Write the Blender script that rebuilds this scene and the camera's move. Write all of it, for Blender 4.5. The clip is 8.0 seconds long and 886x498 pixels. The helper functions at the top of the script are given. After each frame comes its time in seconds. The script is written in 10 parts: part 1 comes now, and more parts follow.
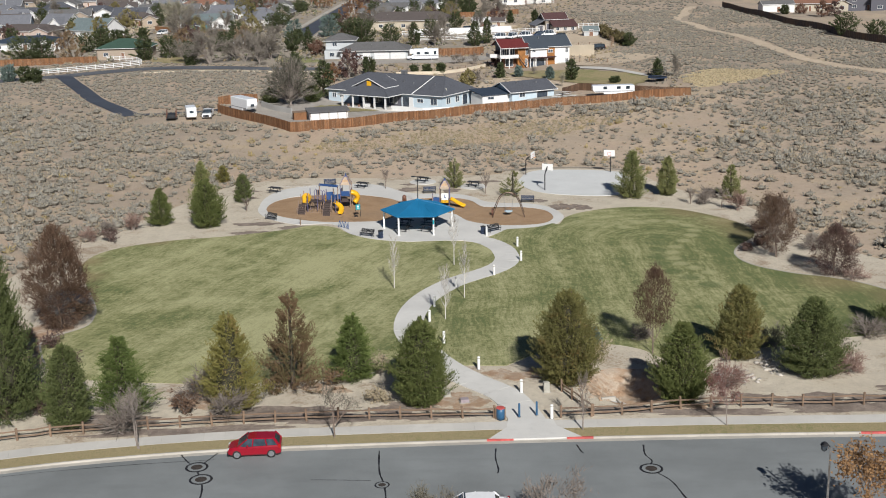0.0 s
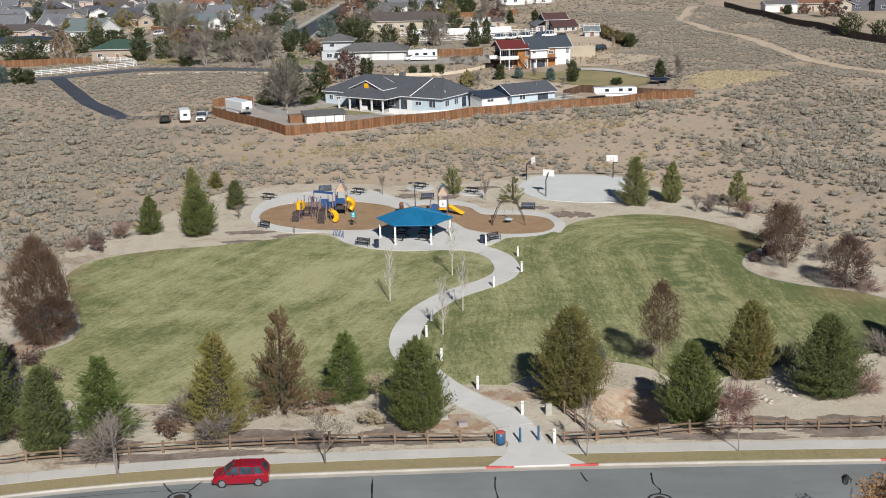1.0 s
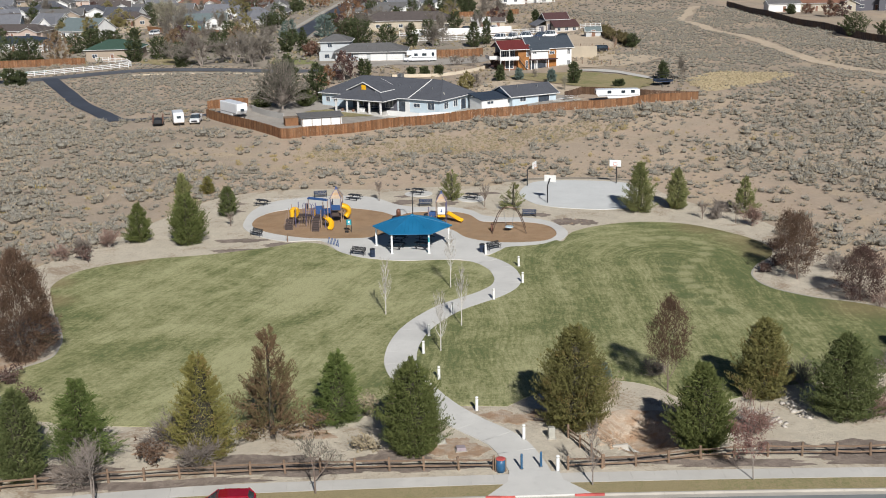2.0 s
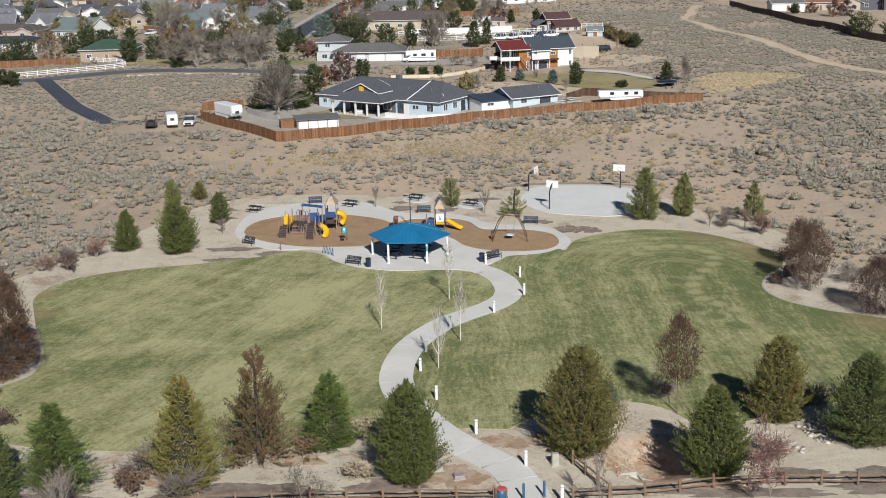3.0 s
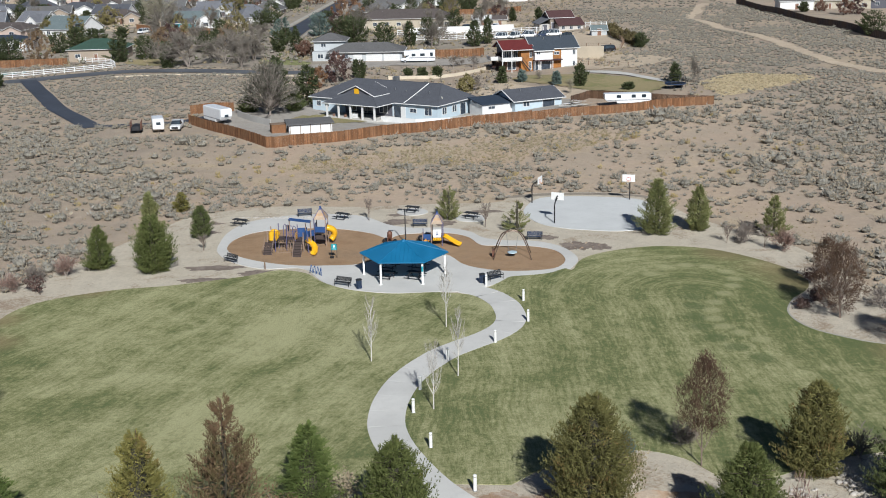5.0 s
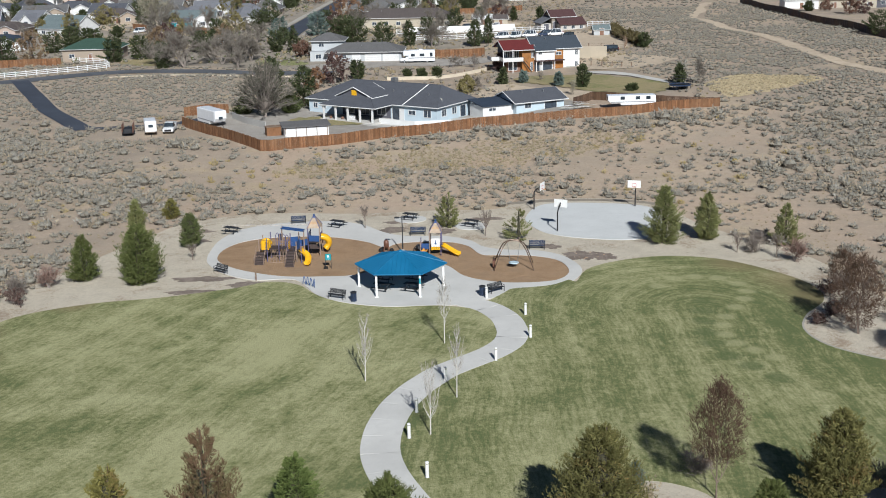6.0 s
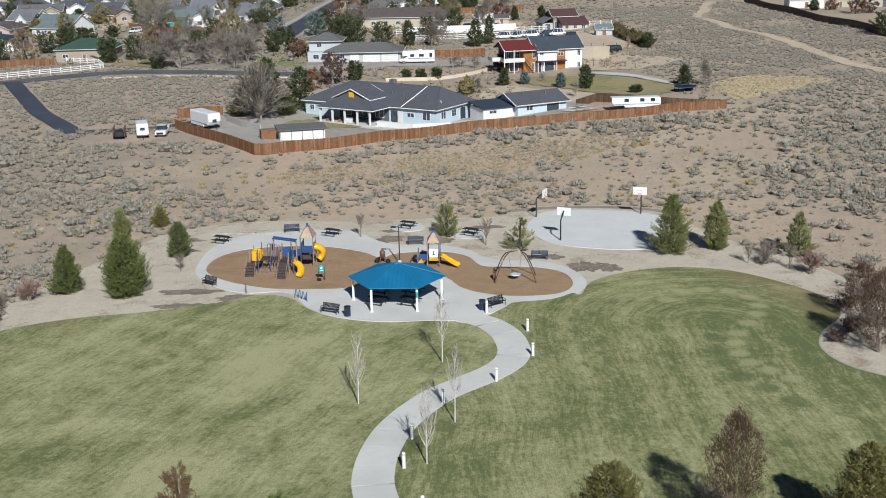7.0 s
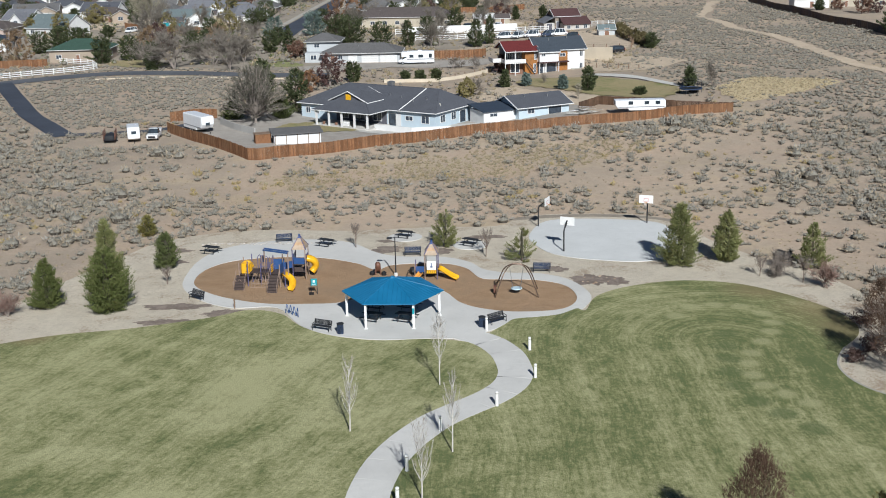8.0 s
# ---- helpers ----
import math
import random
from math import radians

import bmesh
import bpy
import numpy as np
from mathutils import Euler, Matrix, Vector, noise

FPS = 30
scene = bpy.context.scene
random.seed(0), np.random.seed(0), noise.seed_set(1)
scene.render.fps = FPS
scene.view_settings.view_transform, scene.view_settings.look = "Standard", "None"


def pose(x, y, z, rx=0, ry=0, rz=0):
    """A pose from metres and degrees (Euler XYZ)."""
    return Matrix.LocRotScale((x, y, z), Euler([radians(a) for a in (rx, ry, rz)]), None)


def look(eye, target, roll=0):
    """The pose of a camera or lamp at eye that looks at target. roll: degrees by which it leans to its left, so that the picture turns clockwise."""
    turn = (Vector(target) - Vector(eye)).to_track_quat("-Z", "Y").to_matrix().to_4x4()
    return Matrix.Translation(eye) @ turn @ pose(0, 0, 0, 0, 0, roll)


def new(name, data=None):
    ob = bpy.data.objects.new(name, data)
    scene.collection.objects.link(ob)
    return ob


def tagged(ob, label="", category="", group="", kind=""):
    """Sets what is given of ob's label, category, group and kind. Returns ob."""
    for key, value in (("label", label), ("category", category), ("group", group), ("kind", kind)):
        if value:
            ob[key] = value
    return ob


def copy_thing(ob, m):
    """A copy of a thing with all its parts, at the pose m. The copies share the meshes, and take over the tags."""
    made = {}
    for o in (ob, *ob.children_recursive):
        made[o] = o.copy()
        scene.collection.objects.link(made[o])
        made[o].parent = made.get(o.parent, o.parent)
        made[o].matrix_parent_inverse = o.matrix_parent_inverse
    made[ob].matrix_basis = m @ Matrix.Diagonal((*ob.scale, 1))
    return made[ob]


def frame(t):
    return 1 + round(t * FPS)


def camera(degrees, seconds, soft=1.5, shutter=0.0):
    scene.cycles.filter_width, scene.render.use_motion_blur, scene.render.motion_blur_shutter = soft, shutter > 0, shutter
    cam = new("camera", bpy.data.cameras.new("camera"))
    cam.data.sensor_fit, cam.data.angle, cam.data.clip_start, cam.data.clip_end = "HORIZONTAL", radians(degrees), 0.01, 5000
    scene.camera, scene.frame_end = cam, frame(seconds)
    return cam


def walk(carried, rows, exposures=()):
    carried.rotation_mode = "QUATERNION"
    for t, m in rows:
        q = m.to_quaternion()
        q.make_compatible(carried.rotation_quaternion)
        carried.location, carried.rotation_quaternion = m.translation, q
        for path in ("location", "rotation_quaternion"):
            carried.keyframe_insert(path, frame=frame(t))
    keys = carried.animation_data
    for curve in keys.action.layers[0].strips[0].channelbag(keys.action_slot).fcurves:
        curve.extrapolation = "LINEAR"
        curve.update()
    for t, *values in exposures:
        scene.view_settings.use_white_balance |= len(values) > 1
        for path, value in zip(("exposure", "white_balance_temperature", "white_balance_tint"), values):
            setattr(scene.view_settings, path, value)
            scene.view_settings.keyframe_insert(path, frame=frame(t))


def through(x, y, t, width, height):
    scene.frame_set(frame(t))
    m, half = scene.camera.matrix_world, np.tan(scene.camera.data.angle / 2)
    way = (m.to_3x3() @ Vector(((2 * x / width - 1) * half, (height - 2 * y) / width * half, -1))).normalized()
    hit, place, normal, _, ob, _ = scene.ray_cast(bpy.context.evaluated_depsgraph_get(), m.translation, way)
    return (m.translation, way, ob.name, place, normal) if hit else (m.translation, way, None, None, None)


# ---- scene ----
cam = camera(40.0, 8.0, soft=1.0)
PATH = [
    (0, (0.331, -2.902, 37.958), (-2.329, 54.961, 22.312), -1.25),
    (0.5, (0.340, -0.452, 37.950), (-2.311, 57.407, 22.287), -1.25),
    (1, (0.345, 2.032, 37.917), (-2.301, 59.886, 22.236), -1.25),
    (1.5, (0.347, 4.550, 37.863), (-2.298, 62.398, 22.160), -1.25),
    (3, (0.340, 12.297, 37.601), (-2.321, 70.123, 21.820), -1.25),
    (3.5, (0.336, 14.940, 37.490), (-2.336, 72.758, 21.679), -1.25),
    (4, (0.332, 17.613, 37.370), (-2.353, 75.422, 21.530), -1.25),
    (4.5, (0.328, 20.314, 37.246), (-2.372, 78.114, 21.374), -1.25),
    (6, (0.329, 28.576, 36.869), (-2.427, 86.348, 20.906), -1.25),
    (6.5, (0.336, 31.381, 36.752), (-2.441, 89.143, 20.759), -1.25),
    (7, (0.346, 34.208, 36.643), (-2.452, 91.962, 20.622), -1.25),
    (7.5, (0.362, 37.059, 36.545), (-2.459, 94.804, 20.497), -1.25),
    (8, (0.382, 39.931, 36.462), (-2.461, 97.668, 20.389), -1.25),
]
walk(cam, [(t, look(eye, target, roll)) for t, eye, target, roll in PATH],
     exposures=[(0, 0.15, 6500, 10), (2.6, 0.15, 6480, 10), (4.6, 0.13, 6180, 8.5), (8, 0.13, 6120, 8)])

# ---- light ----
SUN_EL, SUN_AZ = radians(34), math.atan2(0.28, -0.96)
SUN_DIR = Vector((math.sin(SUN_AZ) * math.cos(SUN_EL), math.cos(SUN_AZ) * math.cos(SUN_EL), math.sin(SUN_EL)))
world = bpy.data.worlds.new("world")
scene.world = world
world.use_nodes = True
_sky = world.node_tree.nodes.new("ShaderNodeTexSky")
_sky.sky_type, _sky.sun_disc = "NISHITA", False
_sky.sun_elevation, _sky.sun_rotation = SUN_EL, SUN_AZ
_sky.altitude, _sky.air_density, _sky.dust_density, _sky.ozone_density = 1400, 0.5, 0.2, 1.0
_bg = world.node_tree.nodes["Background"]
_bg.inputs[1].default_value = 0.05
world.node_tree.links.new(_sky.outputs[0], _bg.inputs[0])
sun = new("sun", bpy.data.lights.new("sun", "SUN"))
sun.data.energy, sun.data.angle, sun.data.color = 5.0, radians(0.53), (1.0, 0.975, 0.935)
sun.matrix_world = look(tuple(SUN_DIR * 300), (0, 0, 0))


# ---- materials ----
class Nodes:
    """A small helper to lay out the nodes of one material."""

    def __init__(self, name):
        self.m = bpy.data.materials.new(name)
        self.m.use_nodes = True
        self.t = self.m.node_tree
        self.b = self.t.nodes["Principled BSDF"]

    def add(self, kind, **inputs):
        n = self.t.nodes.new(kind)
        for k, v in inputs.items():
            self.put(v, n.inputs[k.replace("_", " ")])
        return n

    def put(self, v, socket):
        if hasattr(v, "is_output"):
            self.t.links.new(v, socket)
        else:
            socket.default_value = v

    def coords(self, local=False):
        return self.add("ShaderNodeTexCoord").outputs["Object"] if local else self.add("ShaderNodeNewGeometry").outputs["Position"]

    def noise(self, vec, scale, detail=3.0, rough=0.55, distortion=0.0):
        n = self.add("ShaderNodeTexNoise", Scale=scale, Detail=detail, Roughness=rough, Distortion=distortion)
        self.t.links.new(vec, n.inputs["Vector"])
        return n.outputs["Fac"]

    def stretch(self, vec, scale, turn=0.0):
        n = self.add("ShaderNodeMapping")
        n.inputs["Scale"].default_value = scale
        n.inputs["Rotation"].default_value = (0, 0, turn)
        self.t.links.new(vec, n.inputs["Vector"])
        return n.outputs[0]

    def ramp(self, fac, *stops):
        n = self.add("ShaderNodeValToRGB")
        e = n.color_ramp.elements
        while len(e) < len(stops):
            e.new(0.5)
        for el, (p, c) in zip(e, stops):
            el.position, el.color = p, (*c, 1)
        self.t.links.new(fac, n.inputs[0])
        return n.outputs[0]

    def grey(self, fac, lo, hi, a=0.0, b=1.0):
        n = self.add("ShaderNodeMapRange")
        for k, v in zip((1, 2, 3, 4), (lo, hi, a, b)):
            n.inputs[k].default_value = v
        self.t.links.new(fac, n.inputs[0])
        return n.outputs[0]

    def mix(self, fac, a, b, how="MIX"):
        n = self.t.nodes.new("ShaderNodeMix")
        n.data_type, n.blend_type = "RGBA", how
        for v, s in ((fac, n.inputs[0]), (a, n.inputs[6]), (b, n.inputs[7])):
            self.put((*v, 1) if isinstance(v, tuple) else v, s)
        return n.outputs[2]

    def maths(self, op, a, b=0.0):
        n = self.t.nodes.new("ShaderNodeMath")
        n.operation = op
        self.put(a, n.inputs[0]), self.put(b, n.inputs[1])
        return n.outputs[0]

    def bump(self, height, strength, distance):
        n = self.add("ShaderNodeBump", Strength=strength, Distance=distance, Height=height)
        self.t.links.new(n.outputs[0], self.b.inputs["Normal"])

    def done(self, colour, rough=0.8, metal=0.0, spec=None):
        self.put((*colour, 1) if isinstance(colour, tuple) else colour, self.b.inputs["Base Color"])
        self.put(rough, self.b.inputs["Roughness"])
        self.put(metal, self.b.inputs["Metallic"])
        if spec is not None:
            self.b.inputs["Specular IOR Level"].default_value = spec
        return self.m


def dim(c, k):
    return tuple(min(1.0, v * k) for v in c)


def plain(name, c, rough=0.6, metal=0.0, vary=0.18, scale=3.0, grain=25.0, bump=0.15, per_object=0.0, spec=None):
    """A painted, moulded or metal surface with wear at two scales."""
    n = Nodes(name)
    p = n.coords(True)
    a = n.noise(p, scale, 4)
    g = n.noise(p, grain, 2)
    col = n.mix(n.grey(a, 0.35, 0.7), dim(c, 1 - vary), dim(c, 1 + vary * 0.6))
    col = n.mix(n.grey(g, 0.3, 0.75, 0.0, 0.35), col, dim(c, 1 - vary * 1.3))
    if per_object:
        r = n.add("ShaderNodeObjectInfo").outputs["Random"]
        col = n.mix(n.grey(r, 0, 1, 0, per_object), col, dim(c, 0.45))
    if bump:
        n.bump(g, bump, 0.02)
    return n.done(col, n.grey(a, 0.3, 0.7, rough * 0.85, min(1, rough * 1.1)), metal, spec)


def concrete(name, c, vary=0.12):
    n = Nodes(name)
    p = n.coords()
    big, mid, fine = n.noise(p, 0.22, 5, 0.6), n.noise(p, 1.3, 4), n.noise(p, 18, 3)
    col = n.mix(n.grey(big, 0.35, 0.68), dim(c, 1 - vary), dim(c, 1 + vary * 0.5))
    col = n.mix(n.grey(mid, 0.55, 0.78, 0, 0.5), col, dim(c, 0.78))
    col = n.mix(n.grey(fine, 0.4, 0.8, 0, 0.3), col, dim(c, 0.7))
    r = n.add("ShaderNodeObjectInfo").outputs["Random"]
    col = n.mix(n.grey(r, 0, 1, 0, 0.25), col, dim(c, 0.8))
    n.bump(fine, 0.25, 0.01)
    return n.done(col, 0.88, spec=0.3)


def soil(name, stops, scale=0.09, pebble=6.0, dark=0.55, speck=0.25, litter=None, fall=None):
    """Bare earth: broad patches, clods and pebbles."""
    n = Nodes(name)
    p = n.coords()
    big, mid, fine = n.noise(p, scale, 6, 0.62, 0.4), n.noise(p, 0.8, 5, 0.6), n.noise(p, pebble, 4, 0.7)
    col = n.ramp(big, *stops)
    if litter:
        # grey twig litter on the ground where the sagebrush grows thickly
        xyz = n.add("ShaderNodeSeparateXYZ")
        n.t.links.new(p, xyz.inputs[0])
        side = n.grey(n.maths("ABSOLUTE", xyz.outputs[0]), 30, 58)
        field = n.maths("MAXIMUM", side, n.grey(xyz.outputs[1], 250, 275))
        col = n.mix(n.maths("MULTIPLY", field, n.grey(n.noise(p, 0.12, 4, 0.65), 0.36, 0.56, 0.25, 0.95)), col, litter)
        # faded grass and reddish sand in broad drifts
        col = n.mix(n.grey(n.noise(p, 0.085, 5, 0.7, 0.8), 0.52, 0.66, 0, 0.55), col, (0.5, 0.405, 0.262))
        col = n.mix(n.grey(n.noise(p, 0.045, 4, 0.6, 0.5), 0.55, 0.68, 0, 0.5), col, (0.5, 0.365, 0.268))
    base = stops[len(stops) // 2][1]
    col = n.mix(n.grey(mid, 0.45, 0.75, 0, 0.55), col, dim(base, 0.75))
    col = n.mix(n.grey(fine, 0.55, 0.72, 0, speck), col, dim(base, dark))
    col = n.mix(n.grey(fine, 0.42, 0.25, 0, speck * 0.8), col, dim(base, 1.3))
    if fall:
        # fallen needles and leaves, blown together
        drift = n.maths("ADD", n.maths("MULTIPLY", n.noise(p, 0.21, 5, 0.65, 0.6), 0.7), n.maths("MULTIPLY", n.noise(p, 3.1, 5, 0.8), 0.5))
        col = n.mix(n.grey(drift, 0.62, 0.74, 0, 0.75), col, fall)
        col = n.mix(n.grey(n.noise(p, 5.0, 4, 0.85), 0.62, 0.7, 0, 0.7), col, dim(fall, 0.6))
    clod = n.noise(p, 2.3, 5, 0.8)
    col = n.mix(n.grey(clod, 0.52, 0.7, 0, speck * 1.3), col, dim(base, 0.62))
    col = n.mix(n.grey(clod, 0.46, 0.3, 0, speck), col, dim(base, 1.22))
    n.bump(n.maths("ADD", n.maths("ADD", fine, clod), n.maths("MULTIPLY", mid, 1.5)), 0.6, 0.14)
    return n.done(col, 0.95, spec=0.15)


def lawn_material(name, centre, turn, rings=False, dry=0.0, worn=(), pale=(), lush=()):
    """Late-autumn turf: green with straw patches and mowing passes, straight or turning round a far end."""
    n = Nodes(name)
    p = n.coords()
    warp = n.add("ShaderNodeTexNoise", Scale=0.07, Detail=2.0)
    n.t.links.new(p, warp.inputs["Vector"])
    off = n.t.nodes.new("ShaderNodeVectorMath")
    off.operation = "MULTIPLY_ADD"
    n.t.links.new(warp.outputs["Color"], off.inputs[0])
    off.inputs[1].default_value = (3, 3, 0)
    n.t.links.new(p, off.inputs[2])
    local = n.add("ShaderNodeMapping")
    local.vector_type = "TEXTURE"
    local.inputs["Location"].default_value = (centre[0] + 1.5, centre[1] + 1.5, 0)
    local.inputs["Rotation"].default_value = (0, 0, turn)
    n.t.links.new(off.outputs[0], local.inputs["Vector"])
    xyz = n.add("ShaderNodeSeparateXYZ")
    n.t.links.new(local.outputs[0], xyz.inputs[0])
    across, along_ = xyz.outputs[0], xyz.outputs[1]
    if rings:
        beyond = n.maths("MAXIMUM", along_, 0.0)
        across = n.maths("SQRT", n.maths("ADD", n.maths("MULTIPLY", across, across), n.maths("MULTIPLY", beyond, beyond)))
    lane = n.add("ShaderNodeCombineXYZ")
    n.put(across, lane.inputs[0]), n.put(n.maths("MULTIPLY", along_, 0.015 if rings else 0.05), lane.inputs[1])
    passes = n.noise(lane.outputs[0], 0.42, 2, 0.5)
    fibre = n.add("ShaderNodeCombineXYZ")
    n.put(across, fibre.inputs[0]), n.put(n.maths("MULTIPLY", along_, 0.13), fibre.inputs[1])
    streak = n.noise(fibre.outputs[0], 2.9, 5, 0.8)
    patch = n.noise(p, 0.075, 5, 0.6, 0.5)
    blotch = n.noise(p, 0.55, 6, 0.75)
    tuft = n.noise(p, 2.6, 5, 0.8)
    fine = n.noise(p, 10.0, 3, 0.75)
    green, straw, deep = (0.21, 0.218, 0.094), (0.435, 0.42, 0.232) if dry < 0.1 else (0.36, 0.295, 0.17), (0.115, 0.145, 0.062)
    f, level = 0.0, -dry
    for weight, layer in ((0.62 if rings else 0.9, patch), (0.5 if rings else 0.4, passes), (0.78 if rings else 0.6, streak), (0.5, blotch), (0.6, tuft)):
        f = n.maths("ADD", n.maths("MULTIPLY", layer, weight), f)
        level += weight / 2
    if rings:
        # less straw and more dark green in the mix towards the east
        place = n.add("ShaderNodeSeparateXYZ")
        n.t.links.new(p, place.inputs[0])
        f = n.maths("SUBTRACT", f, n.grey(place.outputs[0], 12, 34, -0.015, 0.075))
    col = n.mix(n.grey(f, level - 0.1, level + 0.165), green, straw)
    col = n.mix(n.grey(f, level - 0.055, level - 0.225, 0, 0.85), col, deep)
    # bands where the last mowing turned: one of bleached clippings, one of longer grass beside it
    for chain, reach, colour in ((pale, 1.15, dim(straw, 0.95)), (lush, 1.5, deep)):
        nearest = 0.0
        for j, (wx, wy) in enumerate(chain):
            away = n.t.nodes.new("ShaderNodeVectorMath")
            away.operation = "DISTANCE"
            n.t.links.new(p, away.inputs[0])
            away.inputs[1].default_value = (wx, wy, 0)
            nearest = n.maths("MINIMUM", away.outputs["Value"], nearest) if j else away.outputs["Value"]
        if chain:
            ragged = n.maths("ADD", n.maths("DIVIDE", nearest, reach), n.maths("MULTIPLY", n.maths("ADD", blotch, tuft), 0.8))
            col = n.mix(n.grey(ragged, 1.75, 1.3, 0, 0.66), col, colour)
    col = n.mix(n.grey(fine, 0.46, 0.68, 0, 0.5), col, dim(deep, 0.9))
    col = n.mix(n.grey(fine, 0.42, 0.22, 0, 0.4), col, dim(straw, 1.1))
    # thin brown turf where the ground is dry and trodden
    for wx, wy, radius in worn:
        away = n.t.nodes.new("ShaderNodeVectorMath")
        away.operation = "DISTANCE"
        n.t.links.new(p, away.inputs[0])
        away.inputs[1].default_value = (wx, wy, 0)
        bare = n.maths("ADD", n.maths("DIVIDE", away.outputs["Value"], radius), n.maths("MULTIPLY", n.maths("ADD", blotch, tuft), 0.9))
        col = n.mix(n.grey(bare, 2.15, 1.3, 0, 0.55), col, (0.265, 0.2, 0.112))
    n.bump(n.maths("ADD", fine, tuft), 0.7, 0.09)
    return n.done(col, 0.95, spec=0.1)


def leaf(name, c, c2, old=None, share=0.0, through=0.12):
    """Foliage: every leaf its own tone; some light comes through."""
    n = Nodes(name)
    g = n.add("ShaderNodeNewGeometry")
    rnd = g.outputs["Random Per Island"]
    tone = n.noise(g.outputs["Position"], 0.8, 3)
    col = n.mix(rnd, c, c2)
    col = n.mix(n.grey(tone, 0.35, 0.7, 0, 0.45), col, dim(c, 0.62))
    if old:
        pick = n.noise(g.outputs["Position"], 0.55, 4, 0.7)
        col = n.mix(n.grey(n.maths("ADD", pick, n.maths("MULTIPLY", rnd, 0.25)), 0.88 - share, 0.98 - share), col, old)
    own = n.add("ShaderNodeObjectInfo").outputs["Random"]
    col = n.mix(n.grey(own, 0, 1, 0, 0.3), col, dim(c, 0.7))
    n.done(col, 0.75, spec=0.2)
    tr = n.add("ShaderNodeBsdfTranslucent", Color=col)
    mx = n.add("ShaderNodeMixShader")
    mx.inputs[0].default_value = through
    out = n.t.nodes["Material Output"]
    n.t.links.new(n.b.outputs[0], mx.inputs[1]), n.t.links.new(tr.outputs[0], mx.inputs[2])
    n.t.links.new(mx.outputs[0], out.inputs["Surface"])
    return n.m


def roof_material(name, c, scale=3.0):
    """Composition shingles: courses, mottled granules, streaks."""
    n = Nodes(name)
    p = n.coords(True)
    br = n.add("ShaderNodeTexBrick", Scale=scale)
    br.inputs["Color1"].default_value = (*dim(c, 0.85), 1)
    br.inputs["Color2"].default_value = (*dim(c, 1.2), 1)
    br.inputs["Mortar"].default_value = (*dim(c, 0.6), 1)
    br.inputs["Mortar Size"].default_value = 0.012
    n.t.links.new(p, br.inputs["Vector"])
    g = n.noise(p, 0.6, 5)
    col = n.mix(n.grey(g, 0.35, 0.7, 0, 0.5), br.outputs["Color"], dim(c, 1.25))
    col = n.mix(n.grey(n.noise(p, 12, 3), 0.35, 0.7, 0, 0.4), col, dim(c, 0.7))
    return n.done(col, 0.9, spec=0.25)


def boards_material(name, c):
    n = Nodes(name)
    g = n.add("ShaderNodeNewGeometry")
    p = n.coords(True)
    grain = n.noise(n.stretch(p, (14, 14, 0.8)), 1.6, 4)
    col = n.mix(g.outputs["Random Per Island"], dim(c, 0.5), dim(c, 1.4))
    col = n.mix(n.grey(grain, 0.4, 0.7, 0, 0.6), col, dim(c, 0.5))
    col = n.mix(n.grey(n.noise(g.outputs["Position"], 0.25, 3), 0.42, 0.68, 0, 0.55), col, (0.22, 0.13, 0.075))
    col = n.mix(n.grey(n.noise(g.outputs["Position"], 1.1, 4, 0.7), 0.5, 0.72, 0, 0.65), col, dim(c, 0.42))
    n.bump(grain, 0.3, 0.01)
    return n.done(col, 0.85, spec=0.2)


def glass_dark(name, c=(0.03, 0.04, 0.05)):
    n = Nodes(name)
    return n.done(n.mix(n.grey(n.noise(n.coords(True), 1.5, 2), 0.4, 0.7), c, dim(c, 1.8)), 0.08, 0.0, 0.6)


GROUND_STOPS = ((0.3, (0.36, 0.295, 0.225)), (0.46, (0.46, 0.375, 0.287)), (0.58, (0.495, 0.385, 0.29)), (0.7, (0.40, 0.335, 0.253)))
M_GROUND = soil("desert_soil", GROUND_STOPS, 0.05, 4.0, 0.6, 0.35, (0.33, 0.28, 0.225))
M_BED = soil("decomposed_granite", ((0.3, (0.50, 0.44, 0.35)), (0.5, (0.58, 0.52, 0.42)), (0.72, (0.52, 0.455, 0.36))), 0.16, 9.0, 0.6, 0.35, fall=(0.27, 0.185, 0.12))
M_MULCH = soil("bark_mulch", ((0.3, (0.15, 0.12, 0.1)), (0.48, (0.22, 0.178, 0.15)), (0.6, (0.31, 0.257, 0.215)), (0.7, (0.19, 0.15, 0.125))), 0.6, 11.0, 0.45, 0.6)
M_RUST = soil("rusty_earth", ((0.3, (0.3, 0.185, 0.115)), (0.45, (0.4, 0.27, 0.175)), (0.58, (0.5, 0.41, 0.32)), (0.7, (0.34, 0.235, 0.16))), 0.7, 11.0, 0.5, 0.5)
M_TRAIL = soil("trail_dust", ((0.3, (0.5, 0.4, 0.3)), (0.5, (0.56, 0.46, 0.345)), (0.7, (0.5, 0.41, 0.31))), 0.2, 5.0, 0.7, 0.2)
M_STRAW = soil("straw_grass", ((0.3, (0.48, 0.39, 0.245)), (0.5, (0.57, 0.465, 0.295)), (0.7, (0.47, 0.38, 0.25))), 0.12, 6.0, 0.6, 0.4)
M_CHIPS = soil("wood_fibre", ((0.3, (0.30, 0.195, 0.115)), (0.5, (0.38, 0.255, 0.155)), (0.7, (0.32, 0.225, 0.145))), 0.22, 9.0, 0.6, 0.25)
